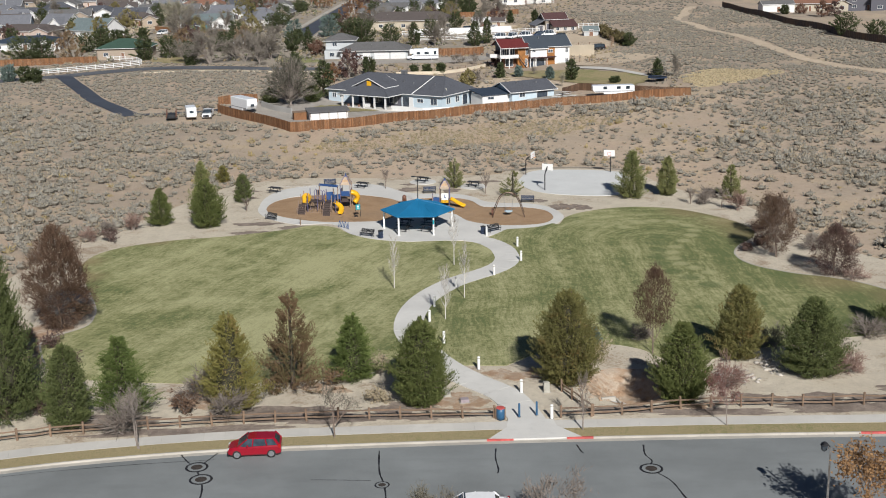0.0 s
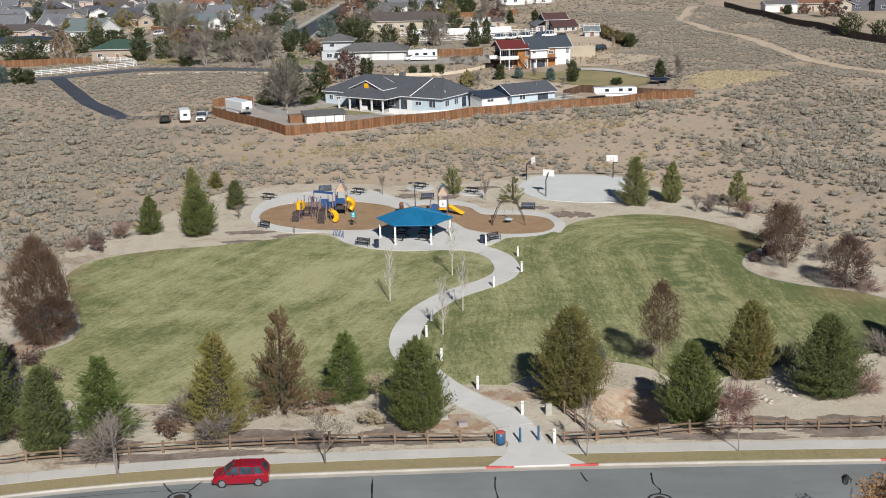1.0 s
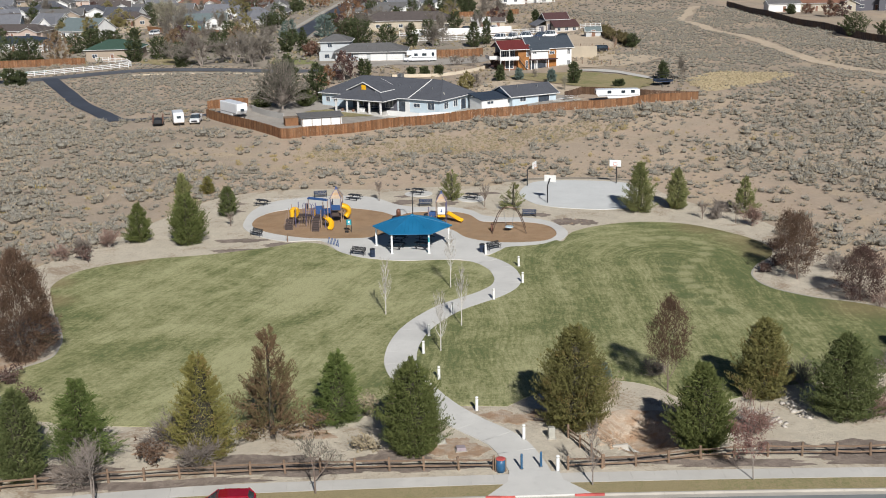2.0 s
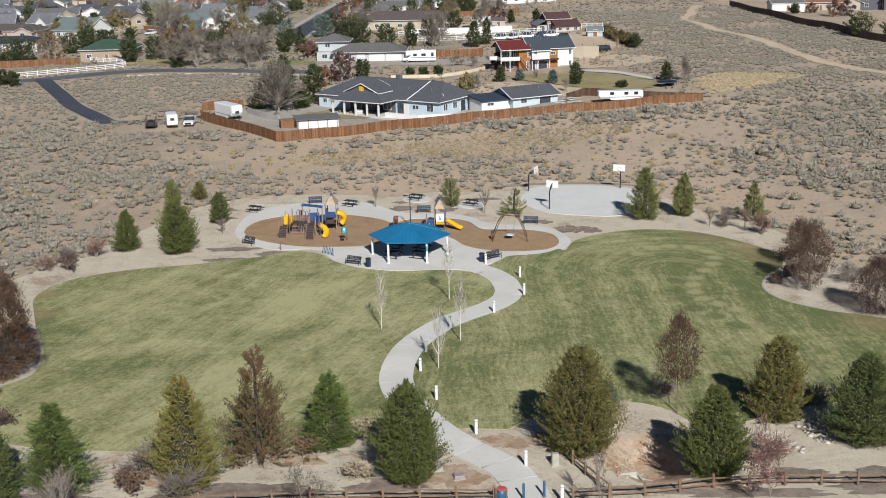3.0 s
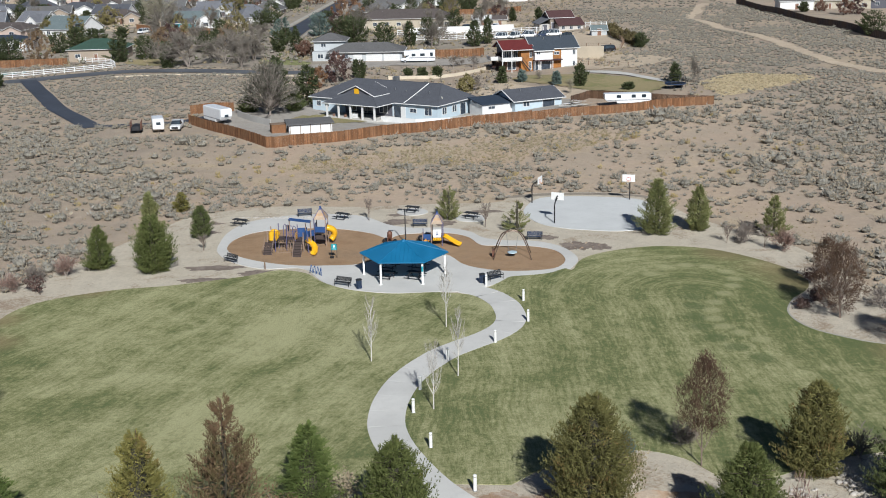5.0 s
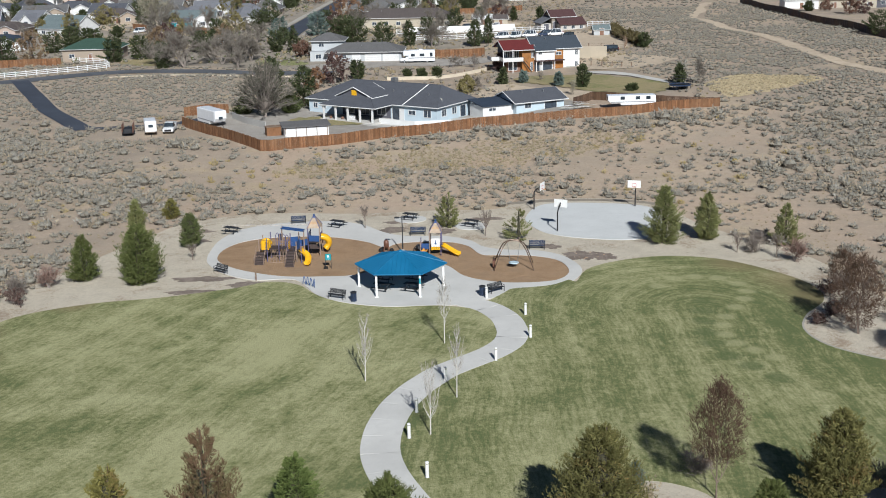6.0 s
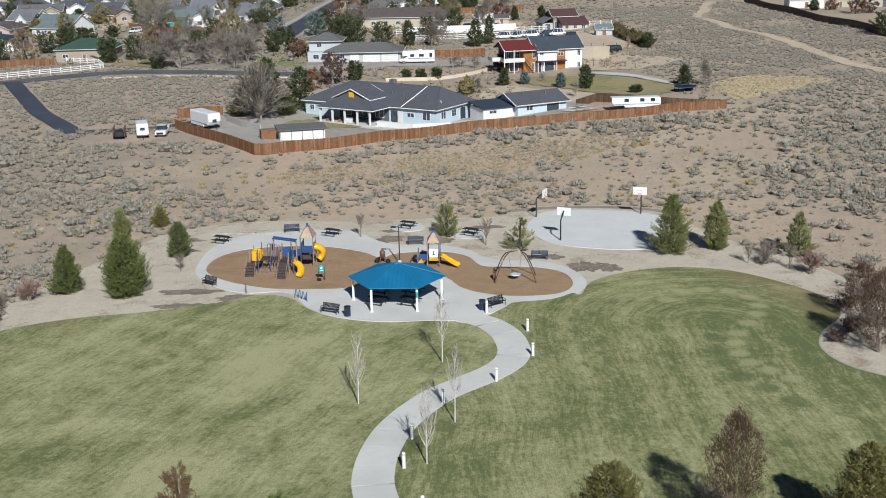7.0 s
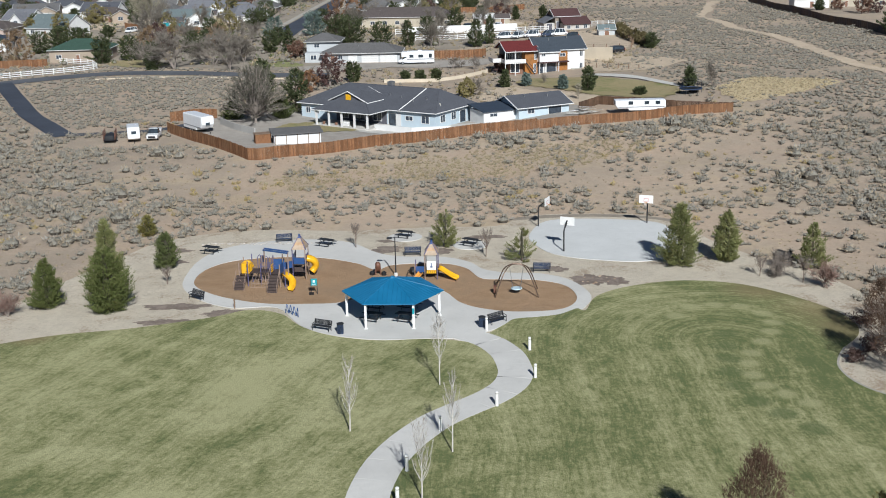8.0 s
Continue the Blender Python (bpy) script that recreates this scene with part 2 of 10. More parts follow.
M_LAWN_A = lawn_material("turf_west", (-21.10, 116.05), radians(-20), dry=0.03, worn=((-46.0, 126.5, 2.6), (-48.0, 133.0, 2.4), (-42.0, 142.0, 2.2), (-42.5, 104.5, 1.8)))
M_LAWN_B = lawn_material("turf_east", (19.8, 140.0), 0.06, rings=True, dry=-0.045, worn=((30.8, 149.0, 4.6), (25.5, 155.0, 3.4), (31.0, 143.0, 3.0), (36.5, 123.0, 4.2), (42.0, 117.0, 3.8)),
                         pale=((16.4, 147.0), (18.2, 149.6), (20.6, 150.2), (22.8, 149.6), (24.5, 147.6), (24.8, 145.0), (24.2, 142.6), (22.8, 140.0), (21.4, 137.2), (20.7, 134.8), (20.5, 132.2), (21.0, 130.0), (22.2, 128.2), (23.6, 126.4)), lush=((20.0, 142.0), (19.5, 139.0), (19.2, 136.0), (18.8, 133.0), (18.9, 130.0), (19.8, 127.0), (21.2, 124.5), (22.8, 121.8)))
M_VERGE = lawn_material("turf_verge", (-1.99, 81.67), 0.1, dry=0.2)
M_YARD = lawn_material("turf_yard", (-4.9, 259.1), 0.5, dry=0.13)
M_CONC = concrete("pale_concrete", (0.615, 0.605, 0.575), 0.1)
M_CONC2 = concrete("pavement_concrete", (0.57, 0.55, 0.51))
M_COURT = concrete("court_concrete", (0.62, 0.63, 0.62), 0.09)
M_KERB = concrete("kerb_concrete", (0.45, 0.42, 0.37), 0.22)
M_REDPAINT = plain("red_kerb_paint", (0.55, 0.1, 0.09), 0.7, vary=0.35, scale=2)
M_WHITE = plain("white_paint", (0.78, 0.78, 0.76), 0.5, vary=0.1)
M_BARK = plain("bark", (0.14, 0.1, 0.075), 0.95, vary=0.4, scale=4, grain=30, bump=0.6)
# near-black that paints in the shade deep inside conifer crowns
M_CROWNSHADE = plain("crown_shade", (0.055, 0.05, 0.03), 0.95, vary=0.4, scale=4, grain=30, bump=0.6)
M_GREYBARK = plain("grey_bark", (0.27, 0.23, 0.2), 0.95, vary=0.3, scale=4, grain=30, bump=0.5)
M_PALEBARK = plain("pale_birch_bark", (0.6, 0.57, 0.53), 0.85, vary=0.25, scale=5, grain=14, bump=0.3)
M_TWIG = plain("bare_twig", (0.2, 0.15, 0.12), 0.9, vary=0.3)
M_RAIL = plain("weathered_rail_wood", (0.25, 0.17, 0.115), 0.9, vary=0.35, scale=2, grain=18, bump=0.5, per_object=0.4)
L_PINE = leaf("pine_needles", (0.075, 0.098, 0.034), (0.165, 0.182, 0.07), through=0.06)
L_PINE2 = leaf("scotch_pine_needles", (0.09, 0.115, 0.033), (0.19, 0.205, 0.072), (0.2, 0.165, 0.062), 0.08, 0.06)
L_AUSTRIAN = leaf("bristly_pine_needles", (0.12, 0.118, 0.04), (0.24, 0.218, 0.08), (0.24, 0.155, 0.06), 0.14, 0.06)
L_OPEN = leaf("open_pine_needles", (0.145, 0.166, 0.06), (0.31, 0.305, 0.128), (0.27, 0.22, 0.1), 0.12, 0.08)
L_GOLD = leaf("yellowing_needles", (0.165, 0.16, 0.046), (0.31, 0.272, 0.088), (0.3, 0.205, 0.085), 0.14, 0.08)
L_SPRUCE = leaf("spruce_needles", (0.085, 0.125, 0.034), (0.19, 0.228, 0.07), through=0.06)
L_BLUE = leaf("blue_spruce_needles", (0.117, 0.163, 0.143), (0.195, 0.247, 0.221))
L_BROWN = leaf("dead_needles", (0.15, 0.094, 0.055), (0.26, 0.17, 0.1), (0.13, 0.11, 0.05), 0.3, 0.06)
L_RUSSET = leaf("russet_leaves", (0.105, 0.064, 0.043), (0.18, 0.115, 0.077))
L_ORANGE = leaf("orange_leaves", (0.27, 0.155, 0.075), (0.42, 0.26, 0.13))
L_MAROON = leaf("maroon_leaves", (0.1, 0.062, 0.052), (0.17, 0.108, 0.09))
L_ROSE = leaf("rose_brown_leaves", (0.2, 0.1, 0.085), (0.31, 0.17, 0.145))
L_GREYTWIG = leaf("grey_twigs", (0.2, 0.168, 0.145), (0.31, 0.27, 0.235), through=0.1)
L_STRAW = leaf("straw_blades", (0.46, 0.385, 0.25), (0.58, 0.5, 0.34), through=0.15)
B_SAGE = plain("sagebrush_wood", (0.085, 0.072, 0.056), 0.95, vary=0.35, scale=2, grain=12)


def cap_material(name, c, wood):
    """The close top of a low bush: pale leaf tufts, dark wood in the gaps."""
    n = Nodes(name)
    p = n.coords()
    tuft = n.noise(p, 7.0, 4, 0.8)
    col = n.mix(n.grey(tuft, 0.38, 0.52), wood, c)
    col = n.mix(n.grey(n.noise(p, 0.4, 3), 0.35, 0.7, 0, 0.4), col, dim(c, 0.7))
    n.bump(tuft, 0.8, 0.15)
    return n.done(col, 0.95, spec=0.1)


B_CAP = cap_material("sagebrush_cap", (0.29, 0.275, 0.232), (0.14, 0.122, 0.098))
B_STRAW = plain("straw_stems", (0.28, 0.225, 0.13), 0.95, vary=0.3, scale=2, grain=12)
L_DARKTWIG = leaf("dark_twigs", (0.125, 0.117, 0.09), (0.2, 0.187, 0.15), through=0.08)
L_SAGE = leaf("sagebrush_leaves", (0.235, 0.222, 0.19), (0.42, 0.405, 0.36), (0.37, 0.305, 0.215), 0.27, 0.06)
L_RABBIT = leaf("rabbitbrush_leaves", (0.31, 0.245, 0.1), (0.5, 0.4, 0.17), through=0.1)
L_DRY = leaf("dry_grass_blades", (0.36, 0.3, 0.2), (0.47, 0.4, 0.28), through=0.15)
L_BUNCH = leaf("bunch_grass_blades", (0.33, 0.285, 0.185), (0.44, 0.385, 0.26), through=0.1)
L_REDTWIG = leaf("red_twigs", (0.24, 0.155, 0.125), (0.34, 0.235, 0.195), through=0.1)


# ---- mesh helpers ----
class Build:
    """Gathers vertices and faces of one part."""

    def __init__(self):
        self.v, self.f = [], []

    def add(self, verts, faces, m=None):
        o = len(self.v)
        self.v += [tuple(m @ Vector(p)) if m else tuple(p) for p in verts]
        self.f += [tuple(i + o for i in f) for f in faces]
        return self

    def box(self, x0, x1, y0, y1, z0, z1, m=None):
        return self.add([(x0, y0, z0), (x1, y0, z0), (x1, y1, z0), (x0, y1, z0), (x0, y0, z1), (x1, y0, z1), (x1, y1, z1), (x0, y1, z1)],
                        [(3, 2, 1, 0), (4, 5, 6, 7), (0, 1, 5, 4), (1, 2, 6, 5), (2, 3, 7, 6), (3, 0, 4, 7)], m)

    def soft_box(self, x0, x1, y0, y1, z0, z1, c=0.03, m=None):
        """A box with chamfered upright and top edges."""
        ring = lambda d: [(x0 + c + d, y0 + d), (x1 - c - d, y0 + d), (x1 - d, y0 + c + d), (x1 - d, y1 - c - d), (x1 - c - d, y1 - d), (x0 + c + d, y1 - d), (x0 + d, y1 - c - d), (x0 + d, y0 + c + d)]
        v = [(x, y, z0) for x, y in ring(0)] + [(x, y, z1 - c) for x, y in ring(0)] + [(x, y, z1) for x, y in ring(c)]
        f = [tuple(range(7, -1, -1)), tuple(range(16, 24))]
        for k in (0, 8):
            f += [(k + i, k + (i + 1) % 8, k + 8 + (i + 1) % 8, k + 8 + i) for i in range(8)]
        return self.add(v, f, m)

    def tube(self, pts, radii, sides=8, cap=True):
        """A round bar along pts; radii: one number or one for each point."""
        pts = [Vector(p) for p in pts]
        if not hasattr(radii, "__len__"):
            radii = [radii] * len(pts)
        v, f, side = [], [], None
        for i, p in enumerate(pts):
            d = (pts[min(i + 1, len(pts) - 1)] - pts[max(i - 1, 0)]).normalized()
            if side is None:
                side = d.orthogonal().normalized()
            side = (side - d * side.dot(d)).normalized()
            up = d.cross(side)
            for k in range(sides):
                a = 2 * math.pi * (k + 0.5) / sides
                v.append(p + (side * math.cos(a) + up * math.sin(a)) * radii[i])
        for i in range(len(pts) - 1):
            for k in range(sides):
                a, b = i * sides + k, i * sides + (k + 1) % sides
                f.append((a, b, b + sides, a + sides))
        if cap:
            f += [tuple(range(sides - 1, -1, -1)), tuple(range((len(pts) - 1) * sides, len(pts) * sides))]
        return self.add(v, f)

    def prism(self, outline, z0, z1, m=None):
        n = len(outline)
        v = [(x, y, z0) for x, y in outline] + [(x, y, z1) for x, y in outline]
        f = [tuple(range(n - 1, -1, -1)), tuple(range(n, 2 * n))] + [(i, (i + 1) % n, n + (i + 1) % n, n + i) for i in range(n)]
        return self.add(v, f, m)

    def lathe(self, profile, sides=16, m=None):
        """profile: (radius, z) from bottom to top."""
        v, f = [], []
        for r, z in profile:
            v += [(r * math.cos(2 * math.pi * k / sides), r * math.sin(2 * math.pi * k / sides), z) for k in range(sides)]
        for i in range(len(profile) - 1):
            f += [(i * sides + k, i * sides + (k + 1) % sides, (i + 1) * sides + (k + 1) % sides, (i + 1) * sides + k) for k in range(sides)]
        f += [tuple(range(sides - 1, -1, -1)), tuple(range((len(profile) - 1) * sides, len(profile) * sides))]
        return self.add(v, f, m)

    def mesh(self, name, material, smooth=False):
        me = bpy.data.meshes.new(name)
        me.from_pydata(self.v, [], self.f)
        me.materials.append(material)
        if smooth:
            me.shade_smooth()
        return me


def part(name, b, material, parent=None, label="", smooth=False):
    """Links b as one mesh object, under parent where one is given."""
    ob = new(name, b.mesh(name, material, smooth))
    ob.parent = parent
    return tagged(ob, label)


def thing(name, label, category, m=None, group="", kind=""):
    """An empty at the base of a thing."""
    ob = new(name)
    ob.empty_display_size = 0.3
    if m is not None:
        ob.matrix_world = m
    return tagged(ob, label, category, group, kind)


def soup(name, verts, faces, material, parent=None, label=""):
    """A mesh object from number arrays."""
    me = bpy.data.meshes.new(name)
    verts, faces = np.asarray(verts, np.float32), np.asarray(faces, np.int32)
    k = faces.shape[1]
    me.vertices.add(len(verts)), me.loops.add(faces.size), me.polygons.add(len(faces))
    me.vertices.foreach_set("co", verts.ravel())
    me.loops.foreach_set("vertex_index", faces.ravel())
    me.polygons.foreach_set("loop_start", np.arange(0, faces.size, k, dtype=np.int32))
    me.update(calc_edges=True)
    me.materials.append(material)
    ob = new(name, me)
    ob.parent = parent
    return tagged(ob, label)


def smooth_line(pts, closed=False, n=8):
    """A Catmull-Rom curve through pts."""
    p = [np.array(q, float) for q in pts]
    out, m = [], len(p)
    for i in range(m if closed else m - 1):
        a, b, c, d = (p[(i + k) % m] if closed else p[min(max(i + k, 0), m - 1)] for k in (-1, 0, 1, 2))
        for j in range(n):
            t = j / n
            out.append(tuple(0.5 * (2 * b + (c - a) * t + (2 * a - 5 * b + 4 * c - d) * t * t + (3 * b - a - 3 * c + d) * t ** 3)))
    if not closed:
        out.append(tuple(p[-1]))
    return out


def sheet(name, outlines, z, depth, material, label="", category="", parent=None, kind="structure", height=None):
    """A flat slab bounded by the first outline, with the others cut out of it; its sides go down by depth."""
    bm = bmesh.new()
    edges = []
    for loop in outlines:
        vs = [bm.verts.new((x, y, z)) for x, y in loop]
        edges += [bm.edges.new((vs[i], vs[(i + 1) % len(vs)])) for i in range(len(vs))]
    bmesh.ops.triangle_fill(bm, use_beauty=True, use_dissolve=False, edges=edges)
    bmesh.ops.recalc_face_normals(bm, faces=bm.faces)
    if sum(f.normal.z for f in bm.faces) < 0:
        bmesh.ops.reverse_faces(bm, faces=bm.faces)
    rim = [e for e in bm.edges if len(e.link_faces) == 1]
    got = bmesh.ops.extrude_edge_only(bm, edges=rim)["geom"]
    bmesh.ops.translate(bm, verts=[g for g in got if isinstance(g, bmesh.types.BMVert)], vec=(0, 0, -depth))
    if height:
        for v in bm.verts:
            v.co.z += height(v.co.x, v.co.y)
    me = bpy.data.meshes.new(name)
    bm.to_mesh(me)
    bm.free()
    me.materials.append(material)
    ob = new(name, me)
    ob.parent = parent
    return tagged(ob, label, category, kind="" if parent else kind)


def offset_line(pts, d):
    """The open line pts moved by d to its left."""
    p = np.array(pts, float)
    t = np.gradient(p, axis=0)
    t /= np.linalg.norm(t, axis=1)[:, None]
    return [tuple(q) for q in p + d * np.c_[-t[:, 1], t[:, 0]]]


def along(pts, step):
    """Places at even steps along an open line, with the heading there."""
    p = np.array(pts, float)
    s = np.r_[0, np.cumsum(np.linalg.norm(np.diff(p, axis=0), axis=1))]
    n = max(1, round(s[-1] / step))
    at = np.linspace(0, s[-1], n + 1)
    q = np.c_[np.interp(at, s, p[:, 0]), np.interp(at, s, p[:, 1])]
    return [tuple(v) for v in q]


def strip(pts, width, z, material, name, parent=None, label="", category="", kind="structure", raise_by=0.05):
    """A ribbon laid over the ground along pts."""
    if category == "trail":
        # trodden edges wander
        q = random.Random(len(pts))
        pts = along(pts, 2.0)
        p, t = np.array(pts), np.gradient(np.array(pts), axis=0)
        t /= np.linalg.norm(t, axis=1)[:, None]
        half = width / 2 * np.array([[1 + 0.22 * math.sin(0.7 * i) + q.uniform(-0.25, 0.25)] for i in range(2 * len(p))])
        nrm = np.c_[-t[:, 1], t[:, 0]]
        a, b = [tuple(v) for v in p + nrm * half[:len(p)]], [tuple(v) for v in p - nrm * half[len(p):]]
    else:
        a, b = offset_line(pts, width / 2), offset_line(pts, -width / 2)
    mids = [((p[0] + q[0]) / 2, (p[1] + q[1]) / 2) for p, q in zip(a, b)]
    v, f = [], []
    for row in zip(a, mids, b):
        v += [(x, y, ground(x, y) + raise_by) for x, y in row]
    for i in range(len(a) - 1):
        k = 3 * i
        f += [(k, k + 1, k + 4, k + 3), (k + 1, k + 2, k + 5, k + 4)]
    b_ = Build()
    b_.v, b_.f = v, f
    ob = part(name, b_, material, parent, label)
    return tagged(ob, label, category, kind="" if parent else kind)


# ---- the lie of the land ----
def ease(v):
    v = np.clip(v, 0, 1)
    return v * v * (3 - 2 * v)


def ground_np(x, y):
    """Height of the open land: flat in the park, rising gently to the east of it."""
    wild = ease((y - 186) / 18) + ease((np.abs(x + 3) - 47) / 12) * ease((y - 84) / 14)
    wild = np.clip(wild, 0, 1)
    calm = 1 - ease((y - 290) / 25) * ease((10 - x) / 20) * 0.8
    bumps = 0.28 * np.sin(0.11 * x + 0.05 * y) + 0.22 * np.sin(0.13 * y - 0.06 * x + 1.3) + 0.14 * np.sin(0.31 * x + 0.16 * y + 2.0)
    dip = -2.6 * ease((9.5 - np.hypot(x - 11.2, y - 93.0)) / 4)
    return dip + 2.2 * ease((y - 205) / 70) * ease((x + 10) / 55) + wild * calm * bumps * 0.8


def ground(x, y):
    return float(ground_np(np.float64(x), np.float64(y)))


def make_ground():
    xs = np.r_[-3000, -1800, -1000, -650, -450, np.arange(-340, 261, 4.0), 350, 500, 900, 1800, 3000]
    ys = np.r_[-3000, -1500, -700, -300, -120, -40, 0, 30, np.arange(60, 741, 4.0), 850, 1100, 1500, 2200, 3500]
    X, Y = np.meshgrid(xs, ys)
    Z = ground_np(X, Y)
    n, m = X.shape
    k = (np.arange(n - 1)[:, None] * m + np.arange(m - 1)[None]).ravel()
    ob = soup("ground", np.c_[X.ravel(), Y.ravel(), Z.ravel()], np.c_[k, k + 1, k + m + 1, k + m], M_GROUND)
    ob.data.shade_smooth()
    tagged(ob, "dry sandy desert soil with bare tan patches", "ground", kind="structure")


make_ground()

# ---- park surfaces ----
BED = smooth_line([(-55.29, 77.48), (-57.28, 103.63), (-54.43, 127.68), (-52.54, 139.65), (-48.74, 148.34), (-45.92, 157.05), (-42.19, 167.08), (-38.48, 175.55), (-29.20, 179.86), (-18.13, 179.28), (-8.12, 180.54), (0.00, 180.97), (3.51, 185.60), (12.40, 186.48), (20.41, 183.76),
                   (24.17, 173.43), (27.85, 166.65), (32.37, 161.21), (36.15, 150.85), (38.18, 140.62), (42.78, 132.30), (49.13, 123.84), (53.99, 107.51), (53.73, 88.32)], False, 6) + [(53.80, 85.93), (30.74, 86.48), (-0.66, 85.05), (-16.41, 83.85), (-36.89, 80.01)]
PATH_MID = smooth_line([(2.97, 83.44), (2.45, 86.3), (0.95, 90.9), (-2.1, 94.55), (-4.35, 97.75), (-6.2, 101.4), (-7.5, 104.7), (-8.2, 107.6), (-8.35, 110.6), (-8.15, 113.3), (-7.6, 116.3), (-6.65, 119.1), (-5.5, 121.5), (-4.3, 123.5), (-2.6, 125.45), (-0.95, 127.2), (0.3, 128.9), (1.15, 130.7), (1.5, 132.7), (1.4, 134.5), (0.87, 137.2), (-0.4, 139.9), (-1.7, 141.4), (-3.0, 142.3)], False, 6)
PATH_W = 2.88
DIP = (11.2, 93.0, 3.7, 4.3, 1.45)


def dip_rim(scale=1.0):
    return [(DIP[0] + scale * DIP[2] * (1 + 0.06 * math.sin(3 * a) + 0.04 * math.sin(7 * a + 1)) * math.cos(a), DIP[1] + scale * DIP[3] * (1 + 0.06 * math.sin(3 * a) + 0.04 * math.sin(7 * a + 1)) * math.sin(a)) for a in (2 * math.pi * k / 40 for k in range(40))]


def bed_height(x, y):
    """Height of the gravel bed, which falls into a drain basin by the fence."""
    r = np.hypot((x - DIP[0]) / DIP[2], (y - DIP[1]) / DIP[3])
    return 0.03 - DIP[4] * float(ease((1 - r) / 0.8))


def drain_basin():
    b = Build()
    rings = [dip_rim(k / 9) for k in range(9, 0, -1)]
    for i, ring in enumerate(rings):
        b.v += [(x, y, 0.03 if i == 0 else bed_height(x, y) + 0.05 * math.sin(2.3 * x) * math.sin(1.9 * y)) for x, y in ring]
    b.v.append((DIP[0], DIP[1], 0.03 - DIP[4]))
    for i in range(8):
        b.f += [(i * 40 + k, i * 40 + (k + 1) % 40, (i + 1) * 40 + (k + 1) % 40, (i + 1) * 40 + k) for k in range(40)]
    b.f += [(320 + k, 320 + (k + 1) % 40, 360) for k in range(40)]
    tagged(part("drain_basin", b, M_RUST, smooth=True), "sunken drain basin with rusty rock-strewn slopes", "basin", kind="structure")


drain_basin()
sheet("park_bed", [BED, dip_rim()], 0.03, 0.3, M_BED, "pale tan decomposed granite round the lawns", "gravel bed")

path_l, path_r = offset_line(PATH_MID, PATH_W / 2), offset_line(PATH_MID, -PATH_W / 2)
iL = [i for i, p in enumerate(path_l) if p[1] > 100.9]
iR = [i for i, p in enumerate(path_r) if p[1] > 97.6]
LAWN_A = smooth_line([(-33.17, 94.38), (-38.91, 96.59), (-42.30, 102.41), (-42.80, 105.62), (-40.35, 109.2), (-40.45, 112.4), (-41.23, 115.30), (-43.36, 120.14), (-46.17, 126.73), (-48.11, 132.63), (-46.50, 138.38), (-40.54, 142.38), (-33.75, 144.33),
                      (-27.03, 147.30), (-23.70, 149.52), (-20.44, 148.34), (-18.08, 144.88), (-15.00, 142.24), (-10.65, 140.83), (-5.88, 141.15), (-2.39, 140.26)], False, 6)
LAWN_A += [p for p in reversed([path_l[i] for i in iL]) if p[1] < 139.6] + [(-9.20, 97.51), (-12.43, 95.34), (-17.09, 94.16), (-24.62, 93.78)]
LAWN_B = [path_r[i] for i in iR if path_r[i][1] < 142.6] + smooth_line([(0.01, 143.87), (0.78, 145.11), (1.67, 146.52), (3.66, 146.97), (5.78, 147.75), (7.45, 149.38), (8.33, 148.95), (9.68, 153.18), (13.20, 156.32), (18.69, 158.10), (24.49, 156.54), (29.47, 151.33), (31.88, 146.37), (31.64, 142.07),
                      (29.09, 137.96), (27.69, 133.73), (28.69, 129.43), (32.23, 125.94), (36.08, 124.03), (39.60, 120.84), (42.84, 114.92), (42.57, 109.09), (37.36, 106.08), (30.38, 104.22), (26.13, 102.60), (22.47, 101.53), (19.01, 99.10), (15.67, 98.74), (13.24, 101.89), (10.30, 103.30), (6.85, 102.65), (3.23, 100.22), (1.06, 97.83)], False, 6)
sheet("lawn", [LAWN_A], 0.075, 0.2, M_LAWN_A, "mown patchy green and straw-coloured autumn lawn", "lawn")
sheet("lawn", [LAWN_B], 0.075, 0.2, M_LAWN_B, "mown autumn lawn with faint curved mowing bands", "lawn")


def mow_strip(outline, name, width=0.16):
    """The narrow concrete mow strip along the far side of a lawn."""
    a, b = offset_line(outline, -0.02), offset_line(outline, width)
    sheet(name, [a + b[::-1]], 0.1, 0.15, M_KERB, "narrow concrete mow strip round the lawn", "edging")


mow_strip([p for p in LAWN_A if p[0] < -38.0 and 98 < p[1] < 122][::-1], "lawn_edging")
mow_strip([p for p in LAWN_B if p[0] > 27.3 and 117 < p[1] < 139], "lawn_edging")

PLAZA = smooth_line([(-21.11, 150.17), (-25.5, 150.2), (-29.4, 152.9), (-32.0, 157.1), (-32.7, 161.79), (-32.6, 166.94), (-30.98, 171.57), (-26.37, 174.61), (-20.84, 175.21), (-16.69, 173.62), (-13.43, 169.51), (-10.66, 167.78), (-6.10, 167.47), (-3.17, 165.58), (-1.31, 162.50), (1.25, 161.24),
                     (4.32, 160.94), (7.43, 158.47), (9.14, 153.38), (8.05, 149.27), (7.45, 149.38), (5.78, 147.75), (3.66, 146.97), (1.67, 146.52), (0.78, 145.11), (0.01, 143.87), (-0.95, 142.95), (-2.6, 141.6), (-4.5, 141.2), (-5.88, 141.30), (-10.65, 140.98), (-15.00, 142.39), (-18.09, 145.03)], True, 6)
